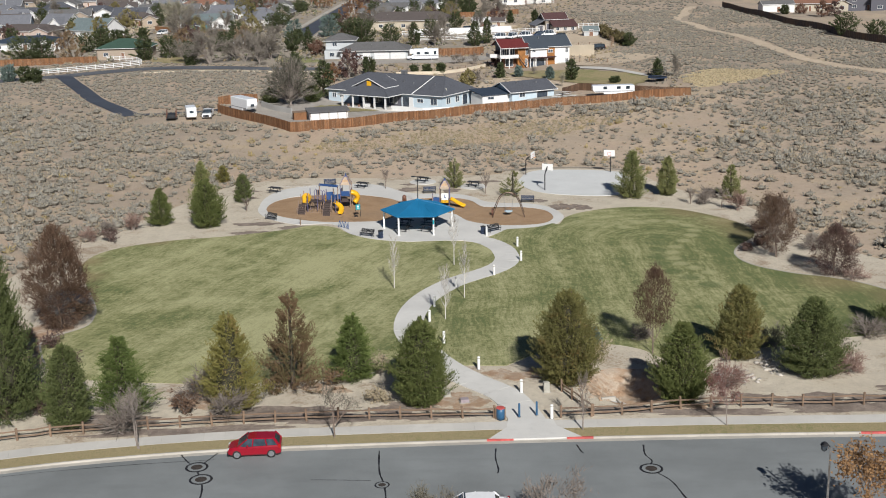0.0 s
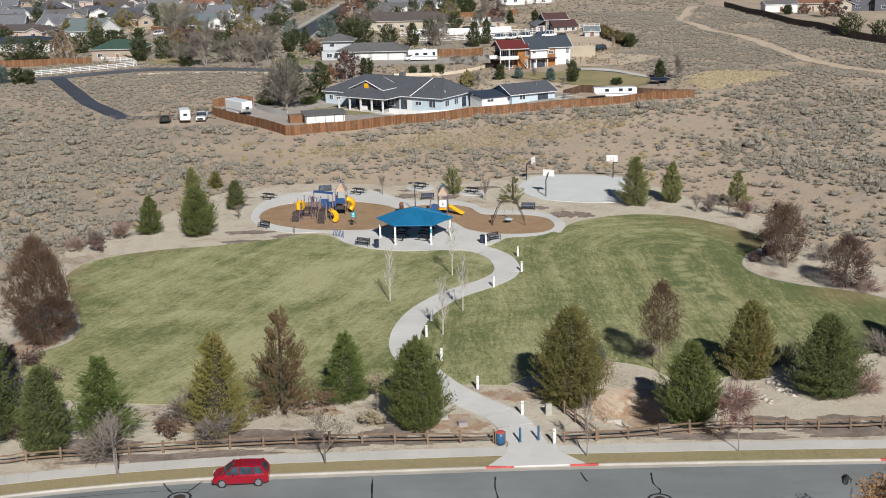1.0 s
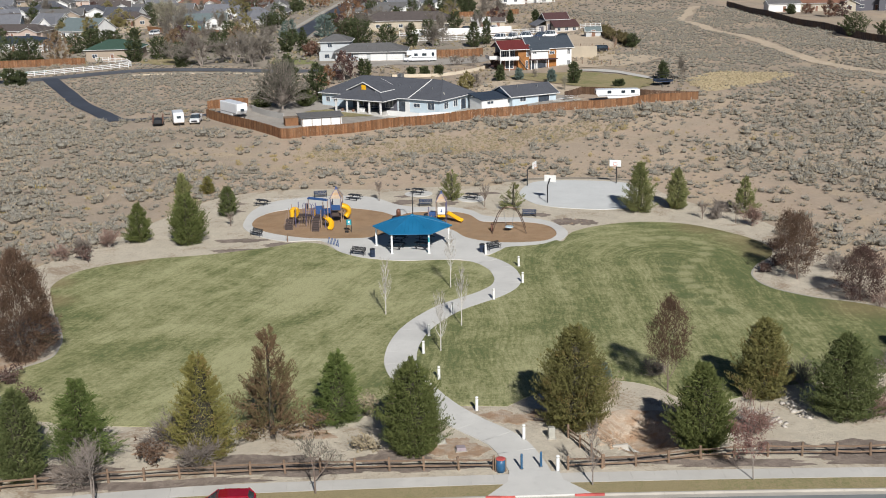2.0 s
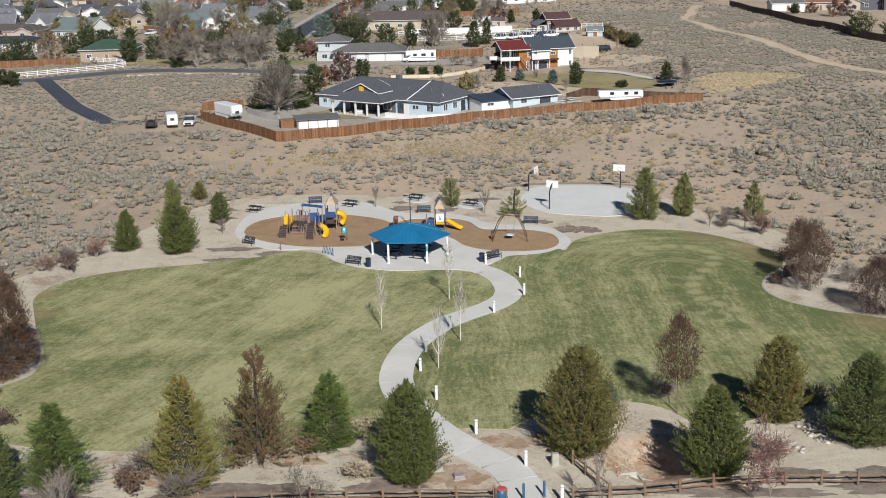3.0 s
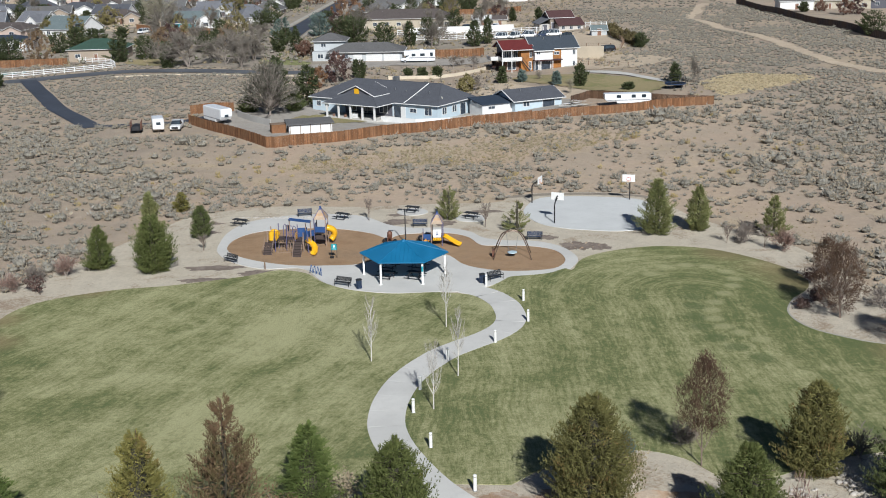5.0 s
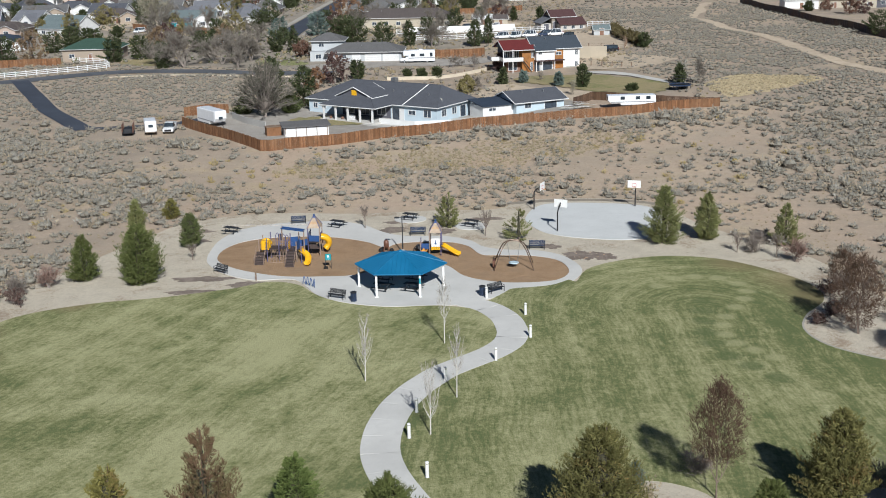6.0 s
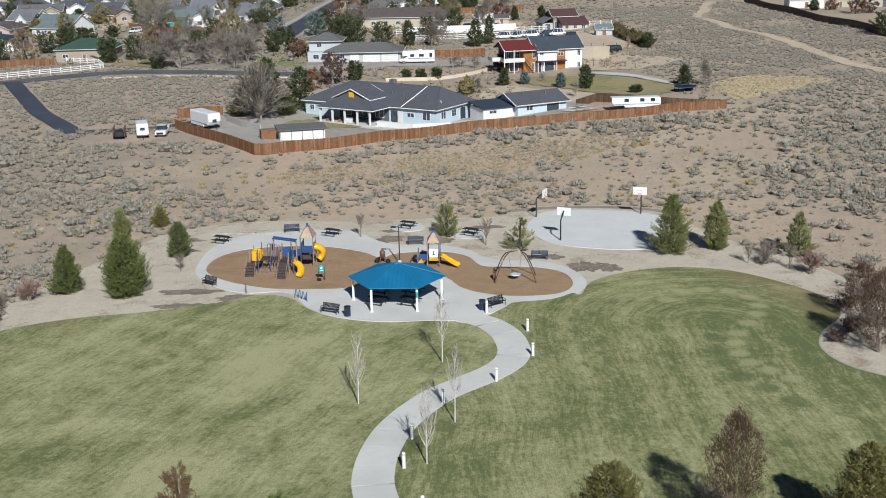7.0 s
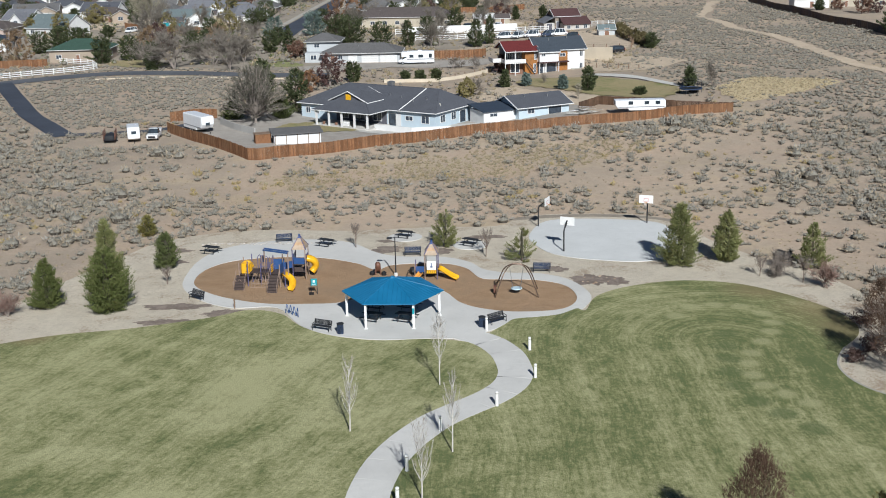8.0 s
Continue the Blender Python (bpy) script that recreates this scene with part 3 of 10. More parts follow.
PLAY = smooth_line([(-31.34, 159.24), (-31.10, 163.05), (-29.26, 166.11), (-25.47, 167.79), (-19.83, 167.67), (-15.21, 165.32), (-12.79, 162.75), (-10.98, 164.61), (-6.07, 165.00), (-3.31, 163.13), (-1.71, 159.49), (0.56, 158.98), (4.00, 158.65), (6.83, 156.64), (7.72, 152.50), (6.16, 149.30),
                    (2.10, 148.50), (-1.09, 149.38), (-3.49, 151.35), (-5.55, 155.34), (-9.14, 156.85), (-12.13, 154.79), (-14.9, 151.80), (-18.35, 151.25), (-22.79, 151.51), (-27.28, 153.69), (-30.20, 156.47)], True, 6)
plaza = sheet("plaza", [PLAZA, PLAY], 0.088, 0.3, M_CONC, "pale concrete plaza and ring path round the play areas", "pavement")
sheet("play_surface", [PLAY], 0.045, 0.2, M_CHIPS, "orange-brown wood fibre safety surface", "play surface")
COURT = smooth_line([(3.76, 176.85), (4.01, 172.94), (5.61, 169.04), (7.98, 166.93), (11.05, 165.76), (15.07, 165.07), (18.50, 166.73), (20.23, 172.41), (20.18, 178.68), (18.25, 182.16), (10.95, 183.80), (5.89, 182.78)], True, 6)
sheet("basketball_court", [COURT], 0.09, 0.3, M_COURT, "pale grey rounded concrete basketball court", "court")
for cx, cy in ((-3.01, 172.22), (-10.69, 175.90)):
    sheet("table_pad", [[(cx + 2.0 * math.cos(a / 24 * 2 * math.pi), cy + 1.9 * math.sin(a / 24 * 2 * math.pi)) for a in range(24)]], 0.1, 0.2, M_CONC, "round concrete pad under a picnic table", "pavement")


def path_slabs(mid, width, step, z, name, label, material, joint=0.025):
    """A path cast in bays, with open joints between them over a darker base."""
    root = sheet(name, [offset_line(mid, width / 2 - 0.01) + offset_line(mid, 0.01 - width / 2)[::-1]], z - 0.03, 0.2, M_KERB, label, "path")
    p = np.array(mid)
    s = np.r_[0, np.cumsum(np.linalg.norm(np.diff(p, axis=0), axis=1))]
    count = round(s[-1] / step)
    for k in range(count):
        at = np.linspace(s[-1] * k / count + joint / 2, s[-1] * (k + 1) / count - joint / 2, 6)
        q = np.c_[np.interp(at, s, p[:, 0]), np.interp(at, s, p[:, 1])]
        t = np.gradient(q, axis=0)
        t /= np.linalg.norm(t, axis=1)[:, None]
        nrm = np.c_[-t[:, 1], t[:, 0]] * width / 2
        out = [tuple(v) for v in q - nrm] + [tuple(v) for v in (q + nrm)[::-1]]
        part("slab", Build().prism(out, z - 0.1, z), material, root)
    return root


path_slabs(PATH_MID, PATH_W, 3.0, 0.094, "park_path", "winding pale concrete footpath through the lawns", M_CONC, 0.006)

# planting patches of mulch and bare earth


def blob(cx, cy, rx, ry, turn=0.0, seed=0, n=15):
    """An uneven patch: broad lobes and a ragged rim."""
    r = random.Random(seed)
    ph = [r.uniform(0, 6.28) for _ in range(3)]
    pts = []
    for k in range(6 * n):
        a = 2 * math.pi * k / (6 * n)
        s = 0.9 + 0.16 * math.sin(2 * a + ph[0]) + 0.12 * math.sin(5 * a + ph[1]) + 0.07 * math.sin(11 * a + ph[2]) + r.uniform(-0.06, 0.06)
        x, y = rx * s * math.cos(a), ry * s * math.sin(a)
        pts.append((cx + x * math.cos(turn) - y * math.sin(turn), cy + x * math.sin(turn) + y * math.cos(turn)))
    return pts


MULCH = [(-12.44, 170.72, 2.0, 1.5), (-12.13, 174.60, 1.6, 1.0), (-6.14, 169.79, 1.4, 1.3), (-1.35, 175.80, 2.3, 1.0), (9.3, 158.7, 1.7, 2.3), (11.7, 158.4, 1.7, 1.6), (-25.74, 148.67, 2.8, 1.0), (-30.99, 150.77, 3.1, 1.2), (-31.14, 146.18, 2.4, 1.0),
         (6.09, 162.65, 1.3, 1.2), (-36.58, 170.95, 2.4, 1.0), (-35.61, 166.44, 1.8, 0.9), (-16.47, 87.70, 4.6, 1.3), (-21.26, 86.6, 2.4, 0.9), (-7.21, 88.36, 2.8, 1.5), (26.16, 90.09, 2.9, 1.2), (31.10, 89.90, 2.7, 1.3), (21.20, 90.14, 2.4, 1.0), (9.8, 88.0, 3.0, 0.5), (-30.24, 85.71, 4.7, 1.4)]
for k, (cx, cy, rx, ry) in enumerate(MULCH):
    sheet("mulch_bed", [blob(cx, cy, rx, ry, 0.08, k)], 0.038 + 0.0005 * k, 0.1, M_MULCH, "dark brown bark mulch planting bed", "mulch")
MULCH_STRIPS = [(-24.0, 83.9, 7.5, 0.9, 0.12), (-14.5, 86.2, 6.0, 1.1, 0.06), (-5.5, 86.6, 3.6, 0.9, 0.03), (16.5, 87.4, 6.5, 0.9, 0.02), (27.5, 88.2, 6.0, 1.1, 0.03), (38.5, 88.6, 5.5, 1.2, 0.02), (34.0, 92.3, 3.2, 0.9, 0.0), (46.0, 91.0, 4.0, 1.0, 0.0)]
for k, (cx, cy, rx, ry, turn) in enumerate(MULCH_STRIPS):
    sheet("mulch_bed", [blob(cx, cy, rx, ry, turn, 80 + k, 15)], 0.034 + 0.0004 * k, 0.1, M_MULCH, "grey-brown bark mulch strip along the rail fence", "mulch")
RUST = [(0.92, 95.60, 1.8, 1.4), (-2.87, 89.86, 2.2, 2.3), (-24.58, 89.86, 3.0, 1.5), (14.9, 88.35, 2.2, 0.6), (-14.26, 92.61, 2.2, 1.2), (5.15, 95.60, 2.8, 1.8), (-43.4, 109.6, 2.3, 5.2), (-42.9, 100.6, 1.8, 4.6), (-40.2, 91.5, 3.2, 3.0)]
for k, (cx, cy, rx, ry) in enumerate(RUST):
    sheet("bare_earth", [blob(cx, cy, rx, ry, -0.1, 40 + k)], 0.05 + 0.0005 * k, 0.1, M_RUST, "rusty brown bare earth and bark litter", "soil")

# ---- street ----
KERB = smooth_line([(-160, 8), (-110, 40), (-69.1, 63.4), (-45.5, 73.1), (-35.9, 76.9), (-28.2, 78.9), (-20.1, 80.3), (-11.7, 81.1), (0.2, 82.0), (6.4, 82.35), (18.1, 82.85), (29.4, 83.15), (52, 83.5), (95, 83.0), (145, 81)], False, 8)


def asphalt(name, c):
    n = Nodes(name)
    p = n.coords()
    big, mid, fine = n.noise(p, 0.12, 5, 0.6), n.noise(n.stretch(p, (0.25, 1.2, 1)), 0.8, 4), n.noise(p, 22, 3, 0.7)
    col = n.mix(n.grey(big, 0.35, 0.68), dim(c, 0.85), dim(c, 1.15))
    col = n.mix(n.grey(mid, 0.5, 0.75, 0, 0.4), col, dim(c, 0.75))
    col = n.mix(n.grey(fine, 0.5, 0.75, 0, 0.4), col, dim(c, 1.6))
    n.bump(fine, 0.3, 0.01)
    return n.done(col, 0.85, spec=0.3)


M_ROAD = asphalt("worn_asphalt", (0.196, 0.210, 0.212))
M_TAR = plain("crack_sealer", (0.022, 0.022, 0.024), 0.5, vary=0.3)
M_NEWROAD = asphalt("dark_asphalt", (0.054, 0.063, 0.083))
M_IRON = plain("cast_iron", (0.09, 0.075, 0.065), 0.7, 0.4, vary=0.4, scale=6)
sheet("road", [offset_line(KERB, -0.62) + offset_line(KERB, -12.4)[::-1]], 0.006, 0.05, M_ROAD, "grey worn asphalt street with sealed cracks", "road")
for side, line in (("far", KERB), ("near", offset_line(KERB, -13.0))):
    sg = 1 if side == "far" else -1
    sheet("gutter", [offset_line(line, -0.62 * sg) + offset_line(line, -0.14 * sg)[::-1]], 0.012, 0.05, M_KERB, "concrete gutter pan beside the kerb", "gutter")
sheet("verge_base", [offset_line(KERB, 0.02) + offset_line(KERB, 1.7)[::-1]], 0.14, 0.2, M_VERGE, "strip of straw-green verge grass", "verge")


def kerbstones(line, sg, x_from, x_to, step=3.0):
    root = thing("kerb", "pale concrete street kerb cast in bays", "kerb", kind="structure")
    pts = along([p for p in line if x_from < p[0] < x_to], step)
    for a, b in zip(pts, pts[1:]):
        a, b = Vector((*a, 0)), Vector((*b, 0))
        d = (b - a).normalized()
        s = Vector((-d.y, d.x, 0)) * sg
        a, b = a + d * 0.008, b - d * 0.008
        prof = [(-0.15, 0), (0.04, 0), (0.04, 0.15), (-0.1, 0.155), (-0.13, 0.135)]
        v = [tuple(a + s * u + Vector((0, 0, w))) for u, w in prof] + [tuple(b + s * u + Vector((0, 0, w))) for u, w in prof]
        red = sg > 0 and (-2.2 < a.x < 1.0 or 4.2 < a.x < 6.4 or a.x > 26.0)
        f = [(0, 1, 6, 5), (1, 2, 7, 6), (2, 3, 8, 7), (3, 4, 9, 8), (4, 0, 5, 9), (4, 3, 2, 1, 0), (5, 6, 7, 8, 9)]
        if 1.0 <= a.x <= 4.2 and sg > 0:
            v = [(x, y, min(z, 0.035)) for x, y, z in v]
        part("kerbstone", Build().add(v, f), M_REDPAINT if red else M_KERB, root, "red-painted no-parking kerb" if red else "")
    return root


kerbstones(KERB, 1, -75, 75, 2.0)
kerbstones(offset_line(KERB, -13.0), -1, -60, 70, 4.0)
walk_mid = [p for p in offset_line(KERB, 2.47) if -75 < p[0] < 75]
path_slabs(walk_mid, 1.5, 1.6, 0.15, "pavement", "pale concrete sidewalk behind a grass verge", M_CONC2, 0.008)
sheet("near_pavement", [offset_line(KERB, -13.2) + offset_line(KERB, -15.4)[::-1]], 0.14, 0.2, M_CONC2, "concrete sidewalk on the near side of the street", "pavement")
# entrance apron across the verge
sheet("entrance_apron", [[(-0.4, 82.03), (1.0, 81.96), (4.2, 82.16), (6.6, 82.38), (4.80, 84.45), (4.59, 85.74), (1.08, 85.83), (0.93, 84.11)]], 0.156, 0.2, M_CONC, "pale concrete ramp where the path meets the street", "pavement")


def tar_line(pts, width=0.12, seed=0):
    r = random.Random(seed)
    line = smooth_line([(x + r.uniform(-0.12, 0.12), y + r.uniform(-0.12, 0.12)) for x, y in pts], False, 6)
    ws = [width * r.uniform(0.55, 1.25) for _ in line]
    p = np.array(line)
    t = np.gradient(p, axis=0)
    t /= np.linalg.norm(t, axis=1)[:, None]
    nrm = np.c_[-t[:, 1], t[:, 0]] * np.array(ws)[:, None] / 2
    b = Build()
    b.v = [(*q, 0.012) for q in p - nrm] + [(*q, 0.012) for q in p + nrm]
    m = len(line)
    b.f = [(i, i + 1, m + i + 1, m + i) for i in range(m - 1)]
    tagged(part("crack_seal", b, M_TAR), "black tar seal along a street crack", "crack seal", kind="structure")


def manhole(x, y, r=0.42):
    root = thing("manhole", "round iron manhole cover ringed with black tar", "manhole", pose(x, y, 0.008))
    ring = Build().lathe([(r * 2.0, 0.0), (r * 2.0, 0.006)], 28)
    part("tar_ring", ring, M_TAR, root)
    part("collar", Build().lathe([(r * 1.6, 0.0), (r * 1.6, 0.009)], 28), M_ROAD, root)
    part("cover", Build().lathe([(r, 0.0), (r, 0.012), (r * 0.9, 0.014)], 24), M_IRON, root)


for x, y, r in ((-21.59, 77.43, 0.42), (-20.83, 75.44, 0.42), (-7.84, 74.54, 0.27), (11.14, 77.09, 0.42)):
    manhole(x, y, r)
tar_line([(-23.15, 79.42), (-22.47, 78.30), (-21.61, 77.48)], seed=1)
tar_line([(-20.69, 79.72), (-21.06, 78.36), (-21.52, 77.48)], seed=2)
tar_line([(-21.61, 77.33), (-21.22, 76.38), (-20.83, 75.44), (-20.25, 73.72), (-20.03, 71.40), (-19.58, 65.22)], seed=3)
tar_line([(-8.49, 80.28), (-8.36, 78.14), (-8.05, 76.30), (-7.84, 74.61), (-7.43, 72.15), (-6.86, 65.24)], seed=4)
tar_line([(0.07, 80.47), (0.00, 78.81), (0.22, 76.98), (0.32, 76.36)], seed=5)
tar_line([(6.05, 81.12), (6.35, 80.20), (6.63, 79.73)], seed=6)
tar_line([(11.10, 81.23), (10.95, 79.59), (11.34, 78.36), (11.14, 77.17), (12.32, 75.29), (12.82, 73.44), (13.34, 70.09), (14.01, 64.30)], seed=7)
tar_line([(-12.91, 75.24), (-10.66, 75.25), (-8.60, 75.27)], 0.07, seed=8)
tar_line([(-43.59, 72.40), (-35.90, 75.63), (-27.31, 77.70), (-20.68, 78.80)], 0.06, seed=9)

# ---- plants ----


def blades(place, way, length, width, rng, count=5, spread=0.6):
    """Tufts of tapered blades: place and way are arrays; returns vertices and triangles."""
    n = len(place)
    place, way = np.repeat(place, count, 0), np.repeat(way, count, 0)
    length = np.repeat(np.broadcast_to(length, (n,)), count) * rng.uniform(0.65, 1.2, n * count)
    d = way + rng.normal(0, spread, (n * count, 3))
    d /= np.linalg.norm(d, axis=1)[:, None] + 1e-9
    s = np.cross(d, rng.normal(0, 1, (n * count, 3)))
    s /= np.linalg.norm(s, axis=1)[:, None] + 1e-9
    w = (np.repeat(np.broadcast_to(width, (n,)), count) * rng.uniform(0.7, 1.3, n * count))[:, None]
    tip = place + d * length[:, None]
    v = np.stack([place - s * w, tip, place + s * w], 1).reshape(-1, 3)
    k = np.arange(n * count)[:, None] * 3
    return v, k + np.array([[0, 1, 2]])


def trunk_and_limbs(h, r0, rng, spread, n_limbs, start=0.15, rise=0.25):
    b = Build()
    lean = rng.normal(0, 0.02, 2)
    pts = [(lean[0] * h * t, lean[1] * h * t, h * t) for t in np.linspace(0, 0.96, 6)]
    pts[0] = (0, 0, -0.2)
    b.tube(pts, [r0 * (1.15 - t) for t in np.linspace(0, 1, 6)], 6)
    for _ in range(n_limbs):
        u = rng.uniform(start, 0.9)
        a = rng.uniform(0, 2 * math.pi)
        L = spread(u) * rng.uniform(0.6, 0.95)
        p0 = np.array([lean[0] * h * u, lean[1] * h * u, h * u])
        e = p0 + np.array([math.cos(a) * L, math.sin(a) * L, L * rise])
        b.tube([p0, p0 * 0.5 + e * 0.5 + np.array([0, 0, -0.03 * L]), e], [r0 * 0.3 * (1 - u * 0.6), r0 * 0.2 * (1 - u * 0.6), 0.01], 4, False)
    return b


def crown_profile(u, shape):
    """Relative crown radius at relative height u."""
    if shape == "cone":
        return (1 - u) ** 0.88 * (0.62 + 0.38 * np.clip(u / 0.12, 0, 1))
    if shape == "egg":
        low = 0.55 + 0.45 * np.sin(np.pi / 2 * np.clip((u + 0.02) / 0.38, 0, 1))
        return low * np.cos(np.pi / 2 * np.clip((u - 0.34) / 0.68, 0, 1)) ** 0.9
    if shape == "spire":
        return np.where(u < 0.45, 0.75 + 0.25 * np.sin(np.pi * u / 0.45), 0.75 - 0.6 * np.clip((u - 0.45) / 0.55, 0, 1) ** 0.85)
    if shape == "ball":
        return np.sqrt(np.clip(1 - ((u - 0.46) / 0.56) ** 2, 0, 1)) * (0.8 + 0.2 * np.clip(u / 0.2, 0, 1))
    return np.clip(1 - (u - 0.24) / 0.78, 0, 1) ** 0.8 * (0.42 + 0.58 * np.sin(np.pi / 2 * np.clip((u + 0.02) / 0.26, 0, 1)))


def conifer(name, x, y, h, w, material, label, seed, shape="cone", tufts=2600, size=0.28, skirt=0.03, group="", up=0.35, stem=None, fat=0.07, gaps=0.24, fill=1.0, heart=0.38):
    """A needle tree: trunk, limbs and a crown of needle plumes that stand in uneven clumps, thicker inside, with a dark
    core added for shade.
    """
    rng = np.random.default_rng(seed)
    root = thing(name, label, "tree", pose(x, y, ground(x, y) if y > 186 or abs(x + 3) > 47 else 0.03, 0, 0, rng.uniform(0, 360)), group)
    R = w / 2
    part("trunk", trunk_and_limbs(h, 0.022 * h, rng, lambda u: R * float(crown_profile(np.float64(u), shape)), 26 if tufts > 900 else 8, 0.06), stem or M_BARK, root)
    stations, needles = 9, 6
    n_br = max(24, int(tufts * 9.0) // (stations * needles))
    n_cl = max(10, n_br // 4)
    cu = rng.beta(1.0, 1.2, n_cl) * (0.97 - skirt) + skirt
    ca = np.arange(n_cl) * 2.39996 + rng.normal(0, 0.25, n_cl)
    cr = rng.uniform(1 - gaps, 1 + gaps * 0.6, n_cl)
    g = np.arange(n_br) % n_cl
    ub = np.clip(cu[g] + rng.normal(0, 0.016, n_br), skirt, 0.985)
    ab = ca[g] + rng.normal(0, 0.15, n_br)
    ph = rng.uniform(0, 2 * math.pi, 3)
    reach = (1.0 if shape == "egg" else 1.14) * R * crown_profile(ub, shape) * cr[g] * rng.uniform(0.86, 1.06, n_br) * (1 + 0.07 * np.sin(2 * ab + ph[0]) + 0.06 * np.sin(3 * ab + 8 * ub + ph[1]))
    reach = np.maximum(reach, 0.05 * R)
    tip = np.c_[reach * np.cos(ab), reach * np.sin(ab), ub * h]
    base = np.c_[np.zeros((n_br, 2)), np.maximum(ub * h - reach * up * 1.6, 0.1 + 0.3 * ub * h)]
    k = np.repeat(np.arange(n_br), stations)
    s = np.tile(np.linspace(0.5, 1, stations), n_br)
    d = tip - base
    d /= np.linalg.norm(d, axis=1)[:, None]
    shoot = d[k] * (0.85 - 0.5 * min(up, 1.0)) + np.array([0, 0, 1.0]) * (up * (0.5 + 1.0 * s))[:, None]
    shoot /= np.linalg.norm(shoot, axis=1)[:, None]
    place = base[k] + (tip - base)[k] * s[:, None] + rng.normal(0, 1, (len(k), 3)) * (0.02 + 0.06 * np.minimum(reach[k], 1.7) * (1.1 - s))[:, None]
    place[:, 2] = np.clip(place[:, 2] - 0.06 * reach[k] * np.sin(np.pi * s), 0.08, h)
    v, f = blades(place, shoot, size * (1.1 - 0.25 * s), size * fat, rng, needles, 0.32)
    # the close inner mass of older needles
    m = int(tufts * fill * 2.2)
    ui, ai = rng.beta(1.0, 1.2, m) * 0.93 + skirt * 0.5, rng.uniform(0, 2 * math.pi, m)
    ri = R * crown_profile(ui, shape) * np.sqrt(rng.uniform(0.03, 0.55, m))
    vi, fi = blades(np.c_[ri * np.cos(ai), ri * np.sin(ai), np.maximum(ui * h, 0.1)], np.c_[np.cos(ai) * 0.7, np.sin(ai) * 0.7, np.full(m, 0.4)], size * 1.3, size * max(0.13, fat * 1.2), rng, 1, 0.6)
    soup("crown", np.concatenate([v, vi]), np.concatenate([f, fi + len(v)]), material, root)
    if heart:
        # added lumpy core round the trunk: blocks light, near-black to stand in for inner shade
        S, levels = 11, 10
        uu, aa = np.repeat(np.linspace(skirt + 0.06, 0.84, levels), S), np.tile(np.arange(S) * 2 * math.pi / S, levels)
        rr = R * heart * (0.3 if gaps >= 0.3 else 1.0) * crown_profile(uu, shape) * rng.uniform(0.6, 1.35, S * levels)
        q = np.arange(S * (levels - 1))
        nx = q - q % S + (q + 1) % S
        soup("shade_core", np.c_[rr * np.cos(aa), rr * np.sin(aa), uu * h + rng.normal(0, 0.15, S * levels)], np.concatenate([np.c_[q, nx, nx + S], np.c_[q, nx + S, q + S]]), M_CROWNSHADE, root)
    return root


def twigs(h, w, rng, levels=4, r0=0.07, fork=3, lift=0.55, from_base=1):
    """Bare branches: forking tapered limbs, as one build."""
    b = Build()

    def grow(p, d, L, r, lev):
        mid = p + d * L * 0.5 + rng.normal(0, L * 0.04, 3)
        e = p + d * L + rng.normal(0, L * 0.05, 3)
        b.tube([p, mid, e], [r, r * 0.75, r * 0.5], 5 if lev > 2 else 3, False)
        if lev <= 0:
            return
        for _ in range(fork + (1 if rng.random() < 0.4 else 0)):
            s = rng.uniform(0.35, 1.0)
            q = p + (e - p) * s
            nd = d + rng.normal(0, 0.55, 3) + np.array([0, 0, lift * 0.35])
            nd[:2] *= w / h * 1.7
            nd /= np.linalg.norm(nd)
            grow(q, nd, L * rng.uniform(0.5, 0.75), r * 0.5, lev - 1)

    for k in range(from_base):
        d = np.array([0, 0, 1.0]) + (rng.normal(0, 0.35, 3) if from_base > 1 else rng.normal(0, 0.04, 3))
        d /= np.linalg.norm(d)
        grow(np.array([0.0, 0, -0.1]), d, h * (0.45 if from_base > 1 else 0.42), r0, levels)
    return b


